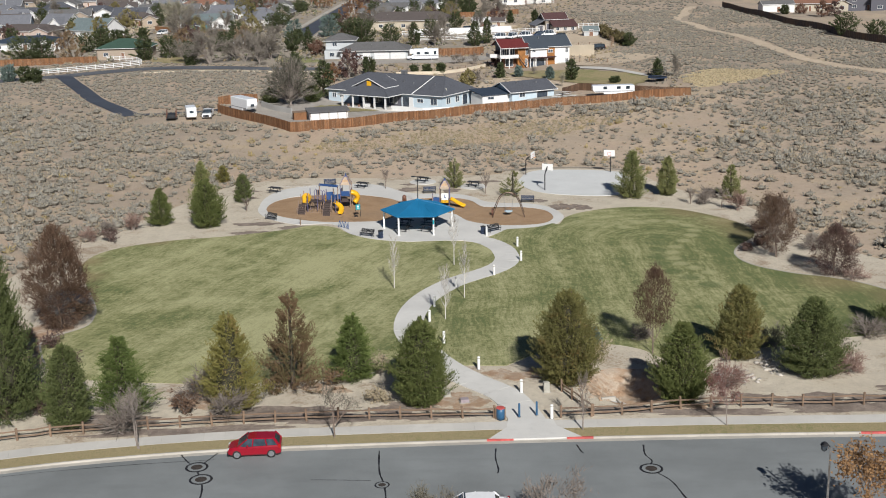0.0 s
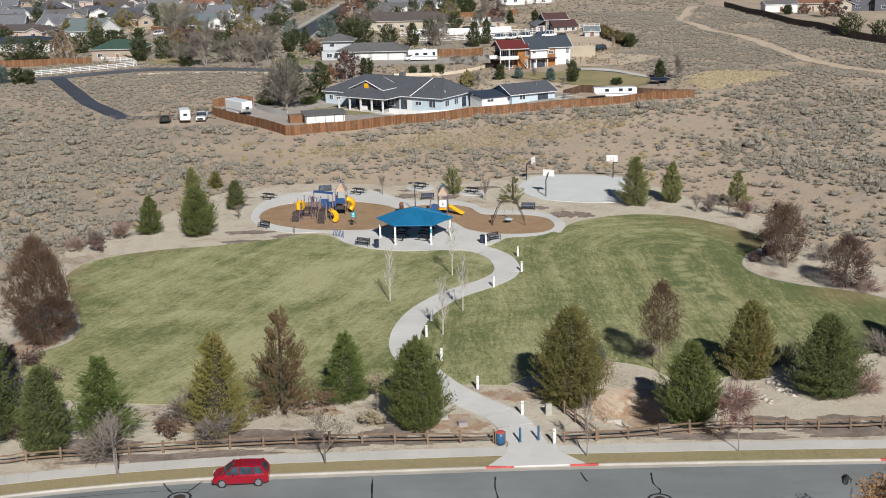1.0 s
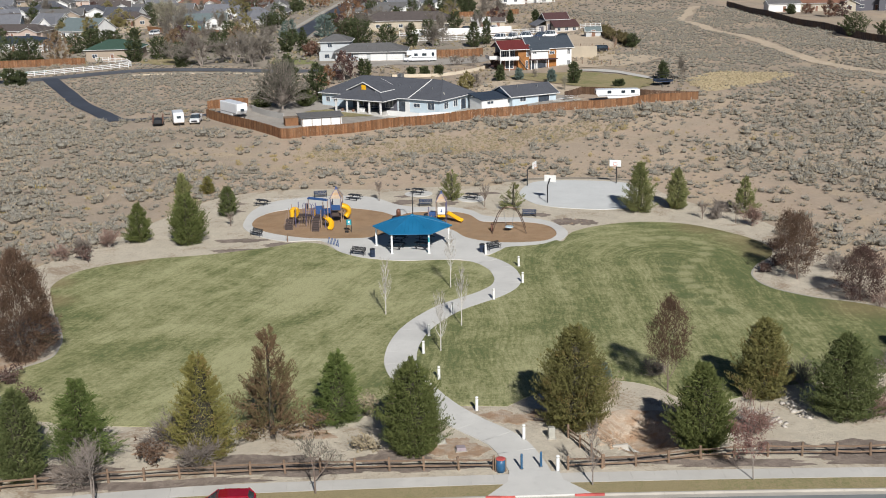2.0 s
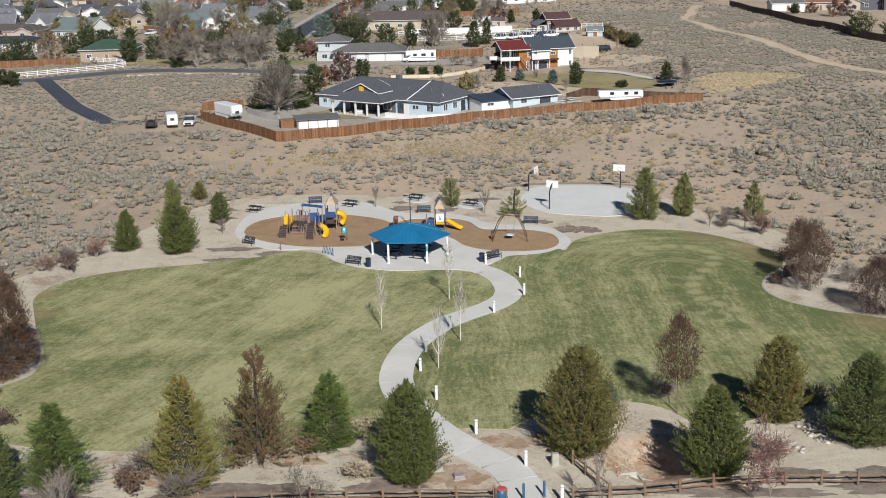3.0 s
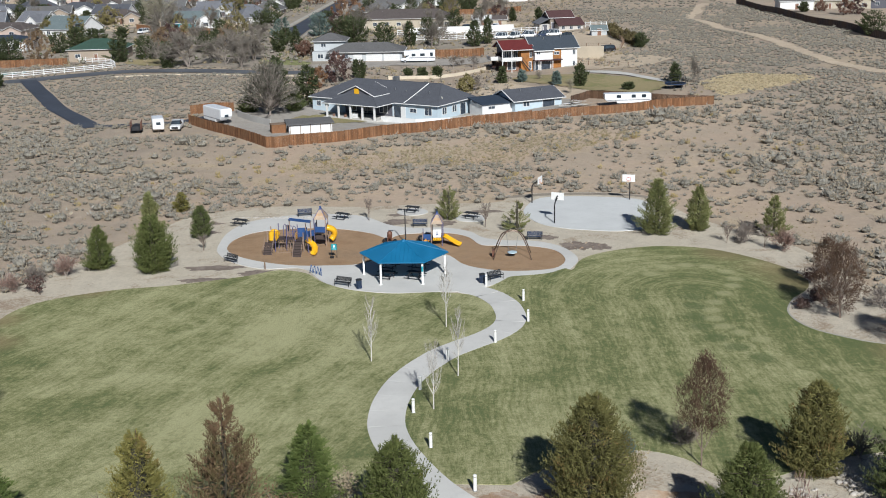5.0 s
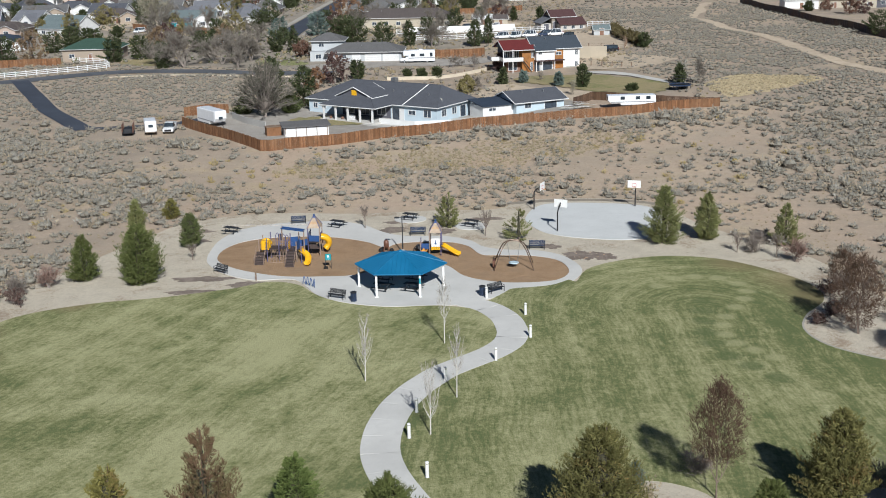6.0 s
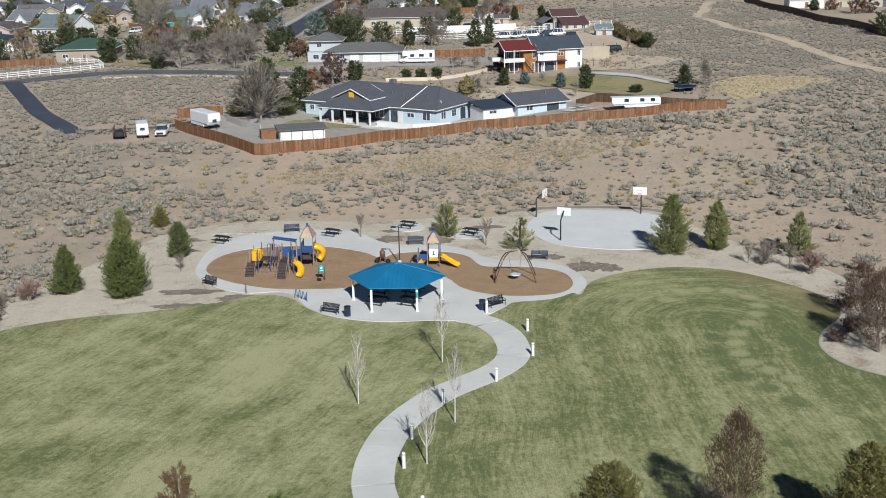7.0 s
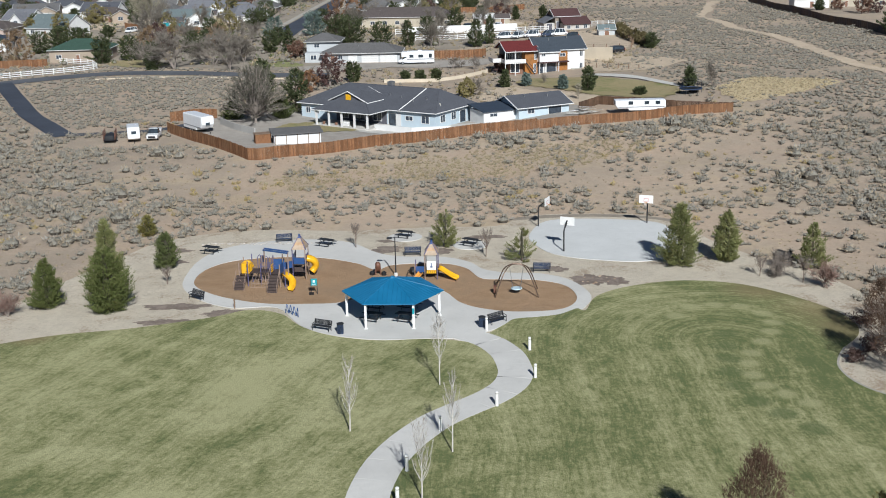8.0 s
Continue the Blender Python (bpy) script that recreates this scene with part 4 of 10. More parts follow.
def deciduous(name, x, y, h, w, label, seed, bark, leaves=None, n_leaves=0, leaf_size=0.12, levels=4, r0=0.09, from_base=1, category="tree", group="", low=0.18, fork=3, full=False, spray=0.0):
    """A leafing or bare tree: forking limbs, with leaves scattered at the twig ends."""
    rng = np.random.default_rng(seed)
    z = ground(x, y) if y > 186 or abs(x + 3) > 47 else 0.03
    root = thing(name, label, category, pose(x, y, z, 0, 0, rng.uniform(0, 360)), group)
    b = twigs(h, w, rng, levels, r0, fork, from_base=from_base)
    pts = np.array(b.v)
    s = np.array([w / 2 / max(np.percentile(np.abs(pts[:, 0]), 98.5), np.percentile(np.abs(pts[:, 1]), 98.5)), h / pts[:, 2].max()])
    b.v = [(p[0] * s[0], p[1] * s[0], p[2] * s[1]) for p in b.v]
    part("stem" if from_base > 1 else "trunk", b, bark, root)
    if n_leaves:
        pts = np.array(b.v)
        pts = pts[pts[:, 2] > low * h]
        pick = pts[rng.integers(0, len(pts), n_leaves)] + rng.normal(0, 0.14 + 0.012 * h, (n_leaves, 3))
        if full:
            # an oval crown of leafy sprays that reaches nearly to the ground
            m = n_leaves // 14
            u, a = rng.beta(1.3, 1.3, m), rng.uniform(0, 2 * math.pi, m)
            ring = w / 2 * np.sin(np.pi * np.clip(u, 0.03, 1) ** 0.75) ** 0.7 * np.sqrt(rng.uniform(0.12, 1.1, m)) * (1 + 0.16 * np.sin(3 * a + 7 * u))
            hub = np.c_[ring * np.cos(a), ring * np.sin(a), h * (low * 0.6 + (1 - low * 0.6) * u)]
            pick = np.repeat(hub, 14, 0) + rng.normal(0, 0.2, (m * 14, 3)) * np.array([1, 1, 1.3])
            n_leaves = len(pick)
        if spray:
            # bare wood: fine twigs that fan up and outwards
            out_ = pick - np.array([0, 0, 0.2 * h])
            v, f = blades(pick, out_ / (np.linalg.norm(out_, axis=1)[:, None] + 1e-6), spray, 0.012 + 0.018 * spray, rng, 2, 0.45)
        else:
            v, f = blades(pick, rng.normal(0, 1, (n_leaves, 3)), leaf_size * 1.25, leaf_size * 0.42, rng, 2, 0.9)
        soup("crown", v, f, leaves, root)
    return root


# the trees between the street and the lawns
conifer("cedar", -39.3, 86.6, 15.6, 7.4, L_PINE, "tall dense dark green cedar by the rail fence", 1, "spire", 6200, 0.3, up=0.6, gaps=0.15)
conifer("pine_tree", -33.45, 84.85, 7.1, 4.3, L_PINE, "dark green bushy pine beside a rail fence", 2, "egg", 3000, 0.27, up=0.45)
conifer("spruce_tree", -29.9, 87.4, 6.9, 5.3, L_SPRUCE, "green pointed spruce with a loose outline", 3, "pine", 2900, 0.24, up=0.12, gaps=0.3)
conifer("pine_tree", -21.2, 88.3, 8.5, 5.5, L_GOLD, "yellowing olive-gold pine with a pointed crown", 4, "pine", 3300, 0.28, up=0.5, gaps=0.26, fill=0.45)
conifer("dying_pine", -16.9, 92.5, 8.8, 5.7, L_BROWN, "brown dying pine with thin needles", 5, "spire", 2100, 0.3, up=0.7, gaps=0.42, fill=0.3, heart=0.2)
conifer("spruce_tree", -12.1, 94.9, 5.95, 4.5, L_SPRUCE, "dense bright green spruce at the lawn's edge", 6, "pine", 3000, 0.24, up=0.2)
conifer("pine_tree", -5.94, 89.3, 7.4, 5.4, L_PINE2, "dense olive-green pine beside the footpath", 7, "egg", 4200, 0.28, up=0.6)
conifer("pine_tree", 6.14, 93.8, 8.45, 6.3, L_AUSTRIAN, "large dense olive-brown pine beside the path", 8, "egg", 5200, 0.27, up=0.6, gaps=0.15)
conifer("pine_tree", 15.15, 89.9, 6.7, 4.9, L_PINE2, "round dense green pine beside the rail fence", 9, "egg", 4000, 0.28, up=0.6)
conifer("pine_tree", 21.6, 99.5, 6.95, 4.9, L_AUSTRIAN, "bristly olive pine with upswept branches", 10, "egg", 2700, 0.3, up=0.75, gaps=0.36)
conifer("pine_tree", 26.95, 95.3, 7.1, 6.0, L_PINE, "broad dark green pine with upswept branches", 11, "egg", 3200, 0.3, up=0.7, gaps=0.36)
conifer("pine_tree", 37.81, 105.75, 5.9, 5.0, L_PINE, "dark green pine at the lawn's edge", 12, "pine", 2400, 0.3, up=0.7)
conifer("blue_spruce", 9.0, 100.9, 2.6, 2.2, L_BLUE, "small pale blue-grey spruce at the lawn's edge", 13, "cone", 900, 0.22, up=0.1)
deciduous("pear_tree", 14.2, 100.7, 8.0, 3.2, "russet-leaved upright tree at the lawn's edge", 14, M_TWIG, L_RUSSET, 3800, 0.115, 5, 0.11, full=True, low=0.55, spray=0.32)
deciduous("pear_tree", -42.3, 108.7, 10.2, 5.9, "brown-leaved tree thinning for winter by the lawn", 15, M_TWIG, L_RUSSET, 11000, 0.095, 5, 0.14, full=True, low=0.08, spray=0.5)
deciduous("pear_tree", 33.0, 140.5, 5.5, 3.0, "small thin russet-brown tree among shrubs", 22, M_TWIG, L_RUSSET, 2600, 0.11, 5, 0.08, full=True, low=0.3, spray=0.3)
deciduous("pear_tree", 32.2, 132.4, 7.1, 4.3, "thin russet-leaved tree on the gravel bed", 16, M_TWIG, L_RUSSET, 4600, 0.11, 5, 0.11, full=True, low=0.22, spray=0.34)
deciduous("pear_tree", 36.7, 124.9, 5.5, 4.7, "thin maroon-leaved tree on the gravel bed", 17, M_TWIG, L_MAROON, 6500, 0.105, 5, 0.1, full=True, low=0.08, spray=0.34)
deciduous("bare_tree", -26.67, 80.42, 5.3, 3.7, "bare grey street tree on the verge", 18, M_GREYBARK, leaves=L_GREYTWIG, n_leaves=160, levels=5, r0=0.09, spray=0.38)
deciduous("bare_tree", -12.16, 82.35, 4.2, 3.4, "bare dark-twigged street tree on the verge", 19, M_TWIG, L_DARKTWIG, 300, levels=5, r0=0.08, spray=0.35)
deciduous("bare_tree", 17.8, 84.4, 4.9, 2.5, "thin red-brown-leaved street tree on the verge", 21, M_GREYBARK, L_ROSE, 1100, 0.1, 5, 0.07, low=0.35)
leaf_pale = leaf("pale_twigs", (0.33, 0.29, 0.25), (0.46, 0.42, 0.37), through=0.1)


def young_tree(name, x, y, h, w, label, seed, bark, twig, group=""):
    """A slim leafless young tree: a straight stem with many upright side shoots and fine twigs."""
    rng = np.random.default_rng(seed)
    root = thing(name, label, "tree", pose(x, y, 0.06), group)
    b, shoots, feet, ways = Build(), Build(), [], []
    bend = rng.normal(0, 0.012, 2)
    stem = lambda u: np.array([bend[0] * h * u + 0.02 * math.sin(5 * u), bend[1] * h * u, h * u])
    b.tube([stem(u) if u else (0, 0, -0.15) for u in np.linspace(0, 0.97, 7)], [0.055 * (1.08 - u) for u in np.linspace(0, 1, 7)], 6)
    for k in range(30):
        u = rng.uniform(0.2, 0.86)
        a = k * 2.39996 + rng.normal(0, 0.3)
        out = w / 2 * (1.12 - 0.75 * u) * rng.uniform(0.6, 1.15)
        foot = stem(u)
        tip = foot + np.array([math.cos(a) * out, math.sin(a) * out, out * rng.uniform(2.0, 3.4)])
        tip[2] = min(tip[2], h)
        mid = foot + (tip - foot) * 0.45 + np.array([math.cos(a), math.sin(a), 0]) * out * 0.2
        shoots.tube([foot, mid, tip], [0.018, 0.013, 0.005], 4, False)
        for s_ in rng.uniform(0.25, 1.0, 5):
            feet.append(foot + (tip - foot) * s_), ways.append((tip - foot) / np.linalg.norm(tip - foot))
    part("trunk", b, bark, root)
    tagged(part("shoot", shoots, bark, root), kind="stuff")
    v, f = blades(np.array(feet), np.array(ways), 0.5, 0.011, rng, 2, 0.28)
    tagged(soup("crown", v, f, twig, root), kind="stuff")


young_tree("young_tree", 6.74, 83.64, 4.6, 1.5, "slim bare young street tree on the verge", 20, M_GREYBARK, L_GREYTWIG)
for k, (x, y, h, w) in enumerate(((-10.7, 121.4, 5.8, 1.5), (-4.57, 130.35, 6.3, 1.5), (-3.1, 117.85, 6.3, 1.6), (-4.8, 110.8, 5.6, 1.9))):
    young_tree("birch_tree", x, y, h, w, "slender bare white-barked young tree on the lawn", 30 + k, M_PALEBARK, leaf_pale, "young lawn trees")
conifer("pine_tree", -43.7, 150.7, 5.1, 3.8, L_PINE2, "small green pine on the gravel bed", 41, "pine", 1300, 0.3, up=0.6, gaps=0.3)
conifer("pine_tree", -37.3, 149.5, 6.6, 5.3, L_PINE2, "broad green pine on the gravel bed", 42, "egg", 2000, 0.32, up=0.6, gaps=0.3)
conifer("pine_tree", -39.5, 156.8, 7.6, 3.7, L_OPEN, "tall narrow olive-green pine on the gravel bed", 50, "pine", 1300, 0.32, up=0.6, gaps=0.35)
conifer("pine_tree", -35.4, 163.9, 4.25, 3.0, L_PINE, "small grey-green pine near a picnic table", 43, "egg", 1100, 0.28, up=0.6)
conifer("pine_tree", -41.3, 177.6, 2.7, 2.4, L_GOLD, "small rounded olive pine", 44, "egg", 600, 0.26)
conifer("pine_tree", 19.15, 163.8, 7.0, 4.5, L_OPEN, "tall green pine beside the basketball court", 45, "pine", 1800, 0.32, up=0.4, gaps=0.34)
conifer("pine_tree", 24.25, 165.2, 5.6, 3.3, L_OPEN, "green pine beside the basketball court", 46, "egg", 1300, 0.32, up=0.5, gaps=0.3)
conifer("pine_tree", 32.6, 162.6, 4.8, 3.6, L_OPEN, "sparse olive pine at the park's edge", 47, "pine", 1000, 0.32, up=0.6, gaps=0.36, fill=0.5, heart=0.25)
conifer("pine_tree", -5.85, 171.8, 4.25, 3.35, L_OPEN, "small pale sparse pine behind the playground", 48, "egg", 1100, 0.28, up=0.6, gaps=0.4, fill=0.2)
conifer("pine_tree", 2.65, 165.8, 4.05, 3.1, L_OPEN, "small sparse pine behind the swing", 49, "pine", 520, 0.3, up=0.3, gaps=0.45, fill=0.15)

# ---- park furniture ----
M_BLUE_ROOF = plain("blue_metal_roof", (0.008, 0.145, 0.30), 0.6, 0.0, vary=0.12, scale=0.6, grain=8, bump=0.05)
M_DARK = plain("dark_coated_steel", (0.022, 0.024, 0.028), 0.65, 0.0, vary=0.3)
M_NAVY = plain("navy_coated_steel", (0.03, 0.05, 0.1), 0.45, 0.1, vary=0.25)
M_BLACK = plain("black_paint", (0.018, 0.018, 0.02), 0.45, 0.1, vary=0.3)
M_STEEL = plain("galvanised_steel", (0.42, 0.43, 0.44), 0.4, 0.8, vary=0.2)
M_YELLOW = plain("yellow_plastic", (0.78, 0.42, 0.015), 0.35, vary=0.1)
M_PLAYBLUE = plain("blue_plastic", (0.03, 0.08, 0.22), 0.4, vary=0.12)
M_PURPLE = plain("violet_blue_steel", (0.13, 0.12, 0.22), 0.45, vary=0.2)
M_TANPOST = plain("tan_coated_post", (0.34, 0.25, 0.2), 0.5, vary=0.2)
M_TANROOF = plain("tan_plastic_roof", (0.42, 0.32, 0.23), 0.5, vary=0.2)
M_ROOFSTRIPE = plain("orange_roof_band", (0.46, 0.3, 0.17), 0.5, vary=0.2)
M_DECK = plain("brown_coated_deck", (0.07, 0.05, 0.045), 0.65, vary=0.3)
M_TEAL = plain("teal_panel", (0.02, 0.3, 0.36), 0.4, vary=0.15)
M_ORANGEP = plain("orange_plastic", (0.7, 0.3, 0.05), 0.4, vary=0.15)
M_BROWNP = plain("brown_plastic", (0.16, 0.075, 0.05), 0.5, vary=0.25)
M_BOLBLUE = plain("blue_post_paint", (0.03, 0.11, 0.22), 0.45, vary=0.25)
M_BOX = plain("grey_utility_paint", (0.4, 0.39, 0.34), 0.6, vary=0.15)
M_PALEDISC = plain("pale_blue_plastic", (0.55, 0.68, 0.74), 0.35, vary=0.1)


def pavilion():
    cx, cy, R = -9.7, 147.65, 4.72
    eave = [(R * math.cos(radians(a)), R * math.sin(radians(a))) for a in (180, 240, 300, 0, 60, 120)]
    legs = [(x * 0.92, y * 0.92) for x, y in eave]
    root = thing("picnic_pavilion", "blue metal-roofed picnic pavilion on white posts", "pavilion", pose(cx, cy, 0.088))
    ze, za = 2.45, 3.75
    apex = Vector((0, 0, za))
    for k in range(6):
        a, b = Vector((*eave[k], ze)), Vector((*eave[(k + 1) % 6], ze))
        n = (b - a).cross(apex - a).normalized()
        th = n * 0.05
        v = [a, b, apex, a - th, b - th, apex - th]
        panel = part("roof_panel", Build().add([tuple(p) for p in v], [(0, 1, 2), (5, 4, 3), (0, 3, 4, 1), (1, 4, 5, 2), (2, 5, 3, 0)]), M_BLUE_ROOF, root)
        m = max(5, int((b - a).length / 0.42))
        mid = (a + b) / 2
        for j in range(1, m):
            s = a + (b - a) * (j / m)
            e = s + (apex - mid) * (1 - abs(j / m - 0.5) * 2)
            part("seam", Build().tube([s + n * 0.012, e + n * 0.012], 0.022, 4), M_BLUE_ROOF, panel)
        part("hip_cap", Build().tube([a + n * 0.012, apex + n * 0.012], 0.035, 5), M_BLUE_ROOF, panel)
        part("fascia", Build().tube([a - Vector((0, 0, 0.06)), b - Vector((0, 0, 0.06))], 0.06, 4), M_BLUE_ROOF, root)
    part("roof_cap", Build().lathe([(0.3, za - 0.12), (0.22, za + 0.02), (0.05, za + 0.12)], 6), M_BLUE_ROOF, root)
    for x, y in legs:
        part("post", Build().box(x - 0.1, x + 0.1, y - 0.1, y + 0.1, 0, ze - 0.02).box(x - 0.18, x + 0.18, y - 0.18, y + 0.18, 0, 0.03), M_WHITE, root)
    for k in range(3):
        x, y = legs[k]
        u, w = legs[k + 3]
        part("rafter", Build().tube([(x, y, ze - 0.08), (0, 0, za - 0.15), (u, w, ze - 0.08)], 0.07, 4), M_WHITE, root)
    part("notice", Build().box(legs[2][0] - 0.09, legs[2][0] + 0.09, legs[2][1] - 0.14, legs[2][1] - 0.11, 1.4, 1.95), M_TEAL, root, "small teal notice on a post")


pavilion()


def picnic_table(m, label, material=None):
    material = material or M_DARK
    root = thing("picnic_table", label, "picnic table", m, "park picnic tables")
    for k in range(6):
        part("tabletop_slat", Build().soft_box(-0.92, 0.92, -0.42 + k * 0.142, -0.42 + k * 0.142 + 0.13, 0.72, 0.76, 0.01), material, root)
    for s in (-1, 1):
        for k in range(2):
            y = s * 0.78 + (k - 0.5) * 0.16
            part("seat_slat", Build().soft_box(-0.92, 0.92, y - 0.075, y + 0.075, 0.42, 0.455, 0.01), material, root)
    for x in (-0.6, 0.6):
        f = Build().tube([(x, -0.8, 0.42), (x, 0.8, 0.42)], 0.035, 6)
        for s in (-1, 1):
            f.tube([(x, s * 0.5, 0.0), (x, s * 0.24, 0.72)], 0.035, 6)
        part("leg_frame", f, material, root)
    return root


for x, y, a in ((-11.5, 146.2, -22), (-8.4, 146.0, -22), (-11.5, 149.4, -22), (-8.3, 149.4, -22)):
    picnic_table(pose(x, y, 0.088, 0, 0, a), "dark steel picnic table under the pavilion")
for x, y, a in ((-31.95, 169.7, -24), (-19.4, 172.4, -28), (-10.68, 175.7, -24), (-3.00, 172.05, -30)):
    picnic_table(pose(x, y, 0.1, 0, 0, a), "dark steel picnic table on a concrete pad")


def park_bench(m, label, seat_mat=None):
    root = thing("park_bench", label, "bench", m, "park benches")
    seat_mat = seat_mat or M_DARK
    for k in range(5):
        part("seat_slat", Build().soft_box(-0.92, 0.92, 0.02 + k * 0.09, 0.02 + k * 0.09 + 0.075, 0.42, 0.45, 0.008), seat_mat, root)
    for k in range(5):
        z = 0.5 + k * 0.085
        y = 0.47 + k * 0.03
        part("back_slat", Build().box(-0.92, 0.92, y, y + 0.03, z, z + 0.07), seat_mat, root)
    for x in (-0.85, 0.85):
        part("side_frame", Build().tube([(x, 0.02, 0), (x, 0.05, 0.4), (x, -0.02, 0.62), (x, 0.3, 0.66), (x, 0.48, 0.6)], 0.03, 6).tube([(x, 0.46, 0.0), (x, 0.46, 0.45), (x, 0.62, 0.9)], 0.03, 6).tube([(x, 0.03, 0.41), (x, 0.47, 0.43)], 0.028, 6), M_BLACK, root)
    return root


for x, y, z, a in ((-29.75, 152.75, 0.06, -38), (-15.95, 143.3, 0.088, -24), (0.2, 145.15, 0.088, 40), (4.6, 161.3, 0.045, -4), (-24.4, 173.9, 0.088, 12), (-9.25, 167.9, 0.06, 2)):
    park_bench(pose(x, y, z, 0, 0, a), "black slatted steel park bench beside the plaza", M_NAVY if y > 155 else M_DARK)


def litter_bin(m):
    root = thing("litter_bin", "dark slatted steel litter bin on the plaza", "litter bin", m, "litter bins")
    part("liner", Build().lathe([(0.25, 0.03), (0.25, 0.85)], 16), M_BLACK, root)
    for k in range(18):
        a = 2 * math.pi * k / 18
        part("slat", Build().box(-0.035, 0.035, 0.27, 0.295, 0.02, 0.9, Matrix.Rotation(a, 4, "Z")), M_NAVY, root)
    part("rim", Build().lathe([(0.31, 0.88), (0.33, 0.92), (0.33, 0.96), (0.24, 1.0)], 18), M_DARK, root)
    return root


bin_a = litter_bin(pose(-14.05, 142.65, 0.088))
copy_thing(bin_a, pose(-1.37, 144.3, 0.088))


def bike_rack():
    root = thing("bike_rack", "blue wavy steel bike rack on the plaza edge", "bike rack", pose(-19.32, 147.94, 0.088, 0, 0, -42))
    pts = []
    for k in range(41):
        u = k / 40
        pts.append((u * 1.9 - 0.95, 0, 0.5 - 0.42 * math.cos(u * 2 * math.pi * 3.5)))
    part("wave_tube", Build().tube([(-0.95, 0, 0)] + pts + [(0.95, 0, 0)], 0.035, 6), M_PLAYBLUE, root)
    for x in (-0.95, 0.95):
        part("foot_plate", Build().lathe([(0.09, 0), (0.09, 0.012)], 10, Matrix.Translation((x, 0, 0))), M_STEEL, root)


bike_rack()

# bollards
BOLLARDS = [(4.49, 86.05), (2.23, 91.46), (-1.36, 96.96), (-4.66, 103.78), (-6.33, 110.17), (-6.08, 114.93), (-4.11, 121.48), (-0.01, 126.05), (3.08, 131.85), (2.78, 138.20), (-0.94, 143.36)]


def bollard(m):
    root = thing("bollard", "white round bollard light beside the footpath", "bollard", m, "footpath bollards")
    part("shaft", Build().lathe([(0.125, 0), (0.125, 0.98)], 14), M_WHITE, root)
    part("lens", Build().lathe([(0.11, 0.98), (0.11, 1.06)], 14), M_BOX, root)
    part("cap", Build().lathe([(0.13, 1.06), (0.13, 1.13), (0.09, 1.17)], 14), M_WHITE, root)
    part("base_plate", Build().lathe([(0.17, 0), (0.17, 0.02)], 14), M_STEEL, root)
    return root


first = bollard(pose(*BOLLARDS[0], 0.06))
for p in BOLLARDS[1:]:
    copy_thing(first, pose(*p, 0.06))


def blue_post(x, y):
    root = thing("barrier_post", "dark blue steel barrier post across the path", "barrier post", pose(x, y, 0.12), "barrier posts")
    part("shaft", Build().lathe([(0.085, 0), (0.085, 1.08), (0.06, 1.14)], 12), M_BOLBLUE, root)
    part("collar", Build().lathe([(0.14, 0), (0.14, 0.03)], 12), M_STEEL, root)


blue_post(1.95, 86.22), blue_post(3.33, 86.58)


def refuse_bin():
    root = thing("refuse_bin", "blue barrel bin with a red rim by the path", "litter bin", pose(0.48, 85.95, 0.05))
    part("barrel", Build().lathe([(0.3, 0), (0.34, 0.3), (0.34, 0.6), (0.31, 0.95)], 16), M_BOLBLUE, root, smooth=True)
    part("rim", Build().lathe([(0.33, 0.93), (0.34, 1.0), (0.27, 1.02)], 16), M_REDPAINT, root, "dull red rim")
    for x in (-0.36, 0.36):
        part("stand", Build().box(x - 0.04, x + 0.04, -0.05, 0.05, 0, 1.02), M_RAIL, root, "brown wooden stand")


refuse_bin()


def utility_box(x, y, w, d, h, label, mat):
    root = thing("utility_box", label, "utility box", pose(x, y, 0.04, 0, 0, 12))
    part("cabinet", Build().soft_box(-w / 2, w / 2, -d / 2, d / 2, 0.05, h, 0.03), mat, root)
    part("plinth", Build().box(-w / 2 - 0.08, w / 2 + 0.08, -d / 2 - 0.08, d / 2 + 0.08, 0, 0.06), M_KERB, root)
    part("hatch", Build().box(-w * 0.38, w * 0.38, -d / 2 - 0.012, -d / 2, 0.15, h - 0.1), mat, root)


utility_box(4.30, 91.62, 0.5, 0.4, 0.9, "grey metal utility box on a concrete pad", M_BOX)
utility_box(-2.44, 89.53, 0.7, 0.6, 0.3, "low mauve-grey utility box on bare earth", plain("mauve_grey_paint", (0.33, 0.28, 0.3), 0.6))
utility_box(-3.90, 90.83, 0.5, 0.5, 0.5, "low pale utility box beside a pine", M_BOX)


def headwall():
    root = thing("drain_headwall", "pale concrete drain headwall with a splayed apron", "headwall", pose(9.0, 89.75, -0.28, 0, 0, 14))
    part("wall", Build().box(-0.2, 1.0, 0.3, 0.5, 0, 0.42), M_KERB, root)
    part("wing", Build().box(-0.35, -0.2, -0.9, 0.5, 0, 0.26), M_KERB, root)
    part("wing", Build().box(1.0, 1.15, -0.9, 0.5, 0, 0.26), M_KERB, root)
    part("apron", Build().prism([(-0.4, -1.1), (1.9, -1.1), (1.15, 0.3), (-0.2, 0.3)], 0, 0.08), M_CONC, root)


headwall()


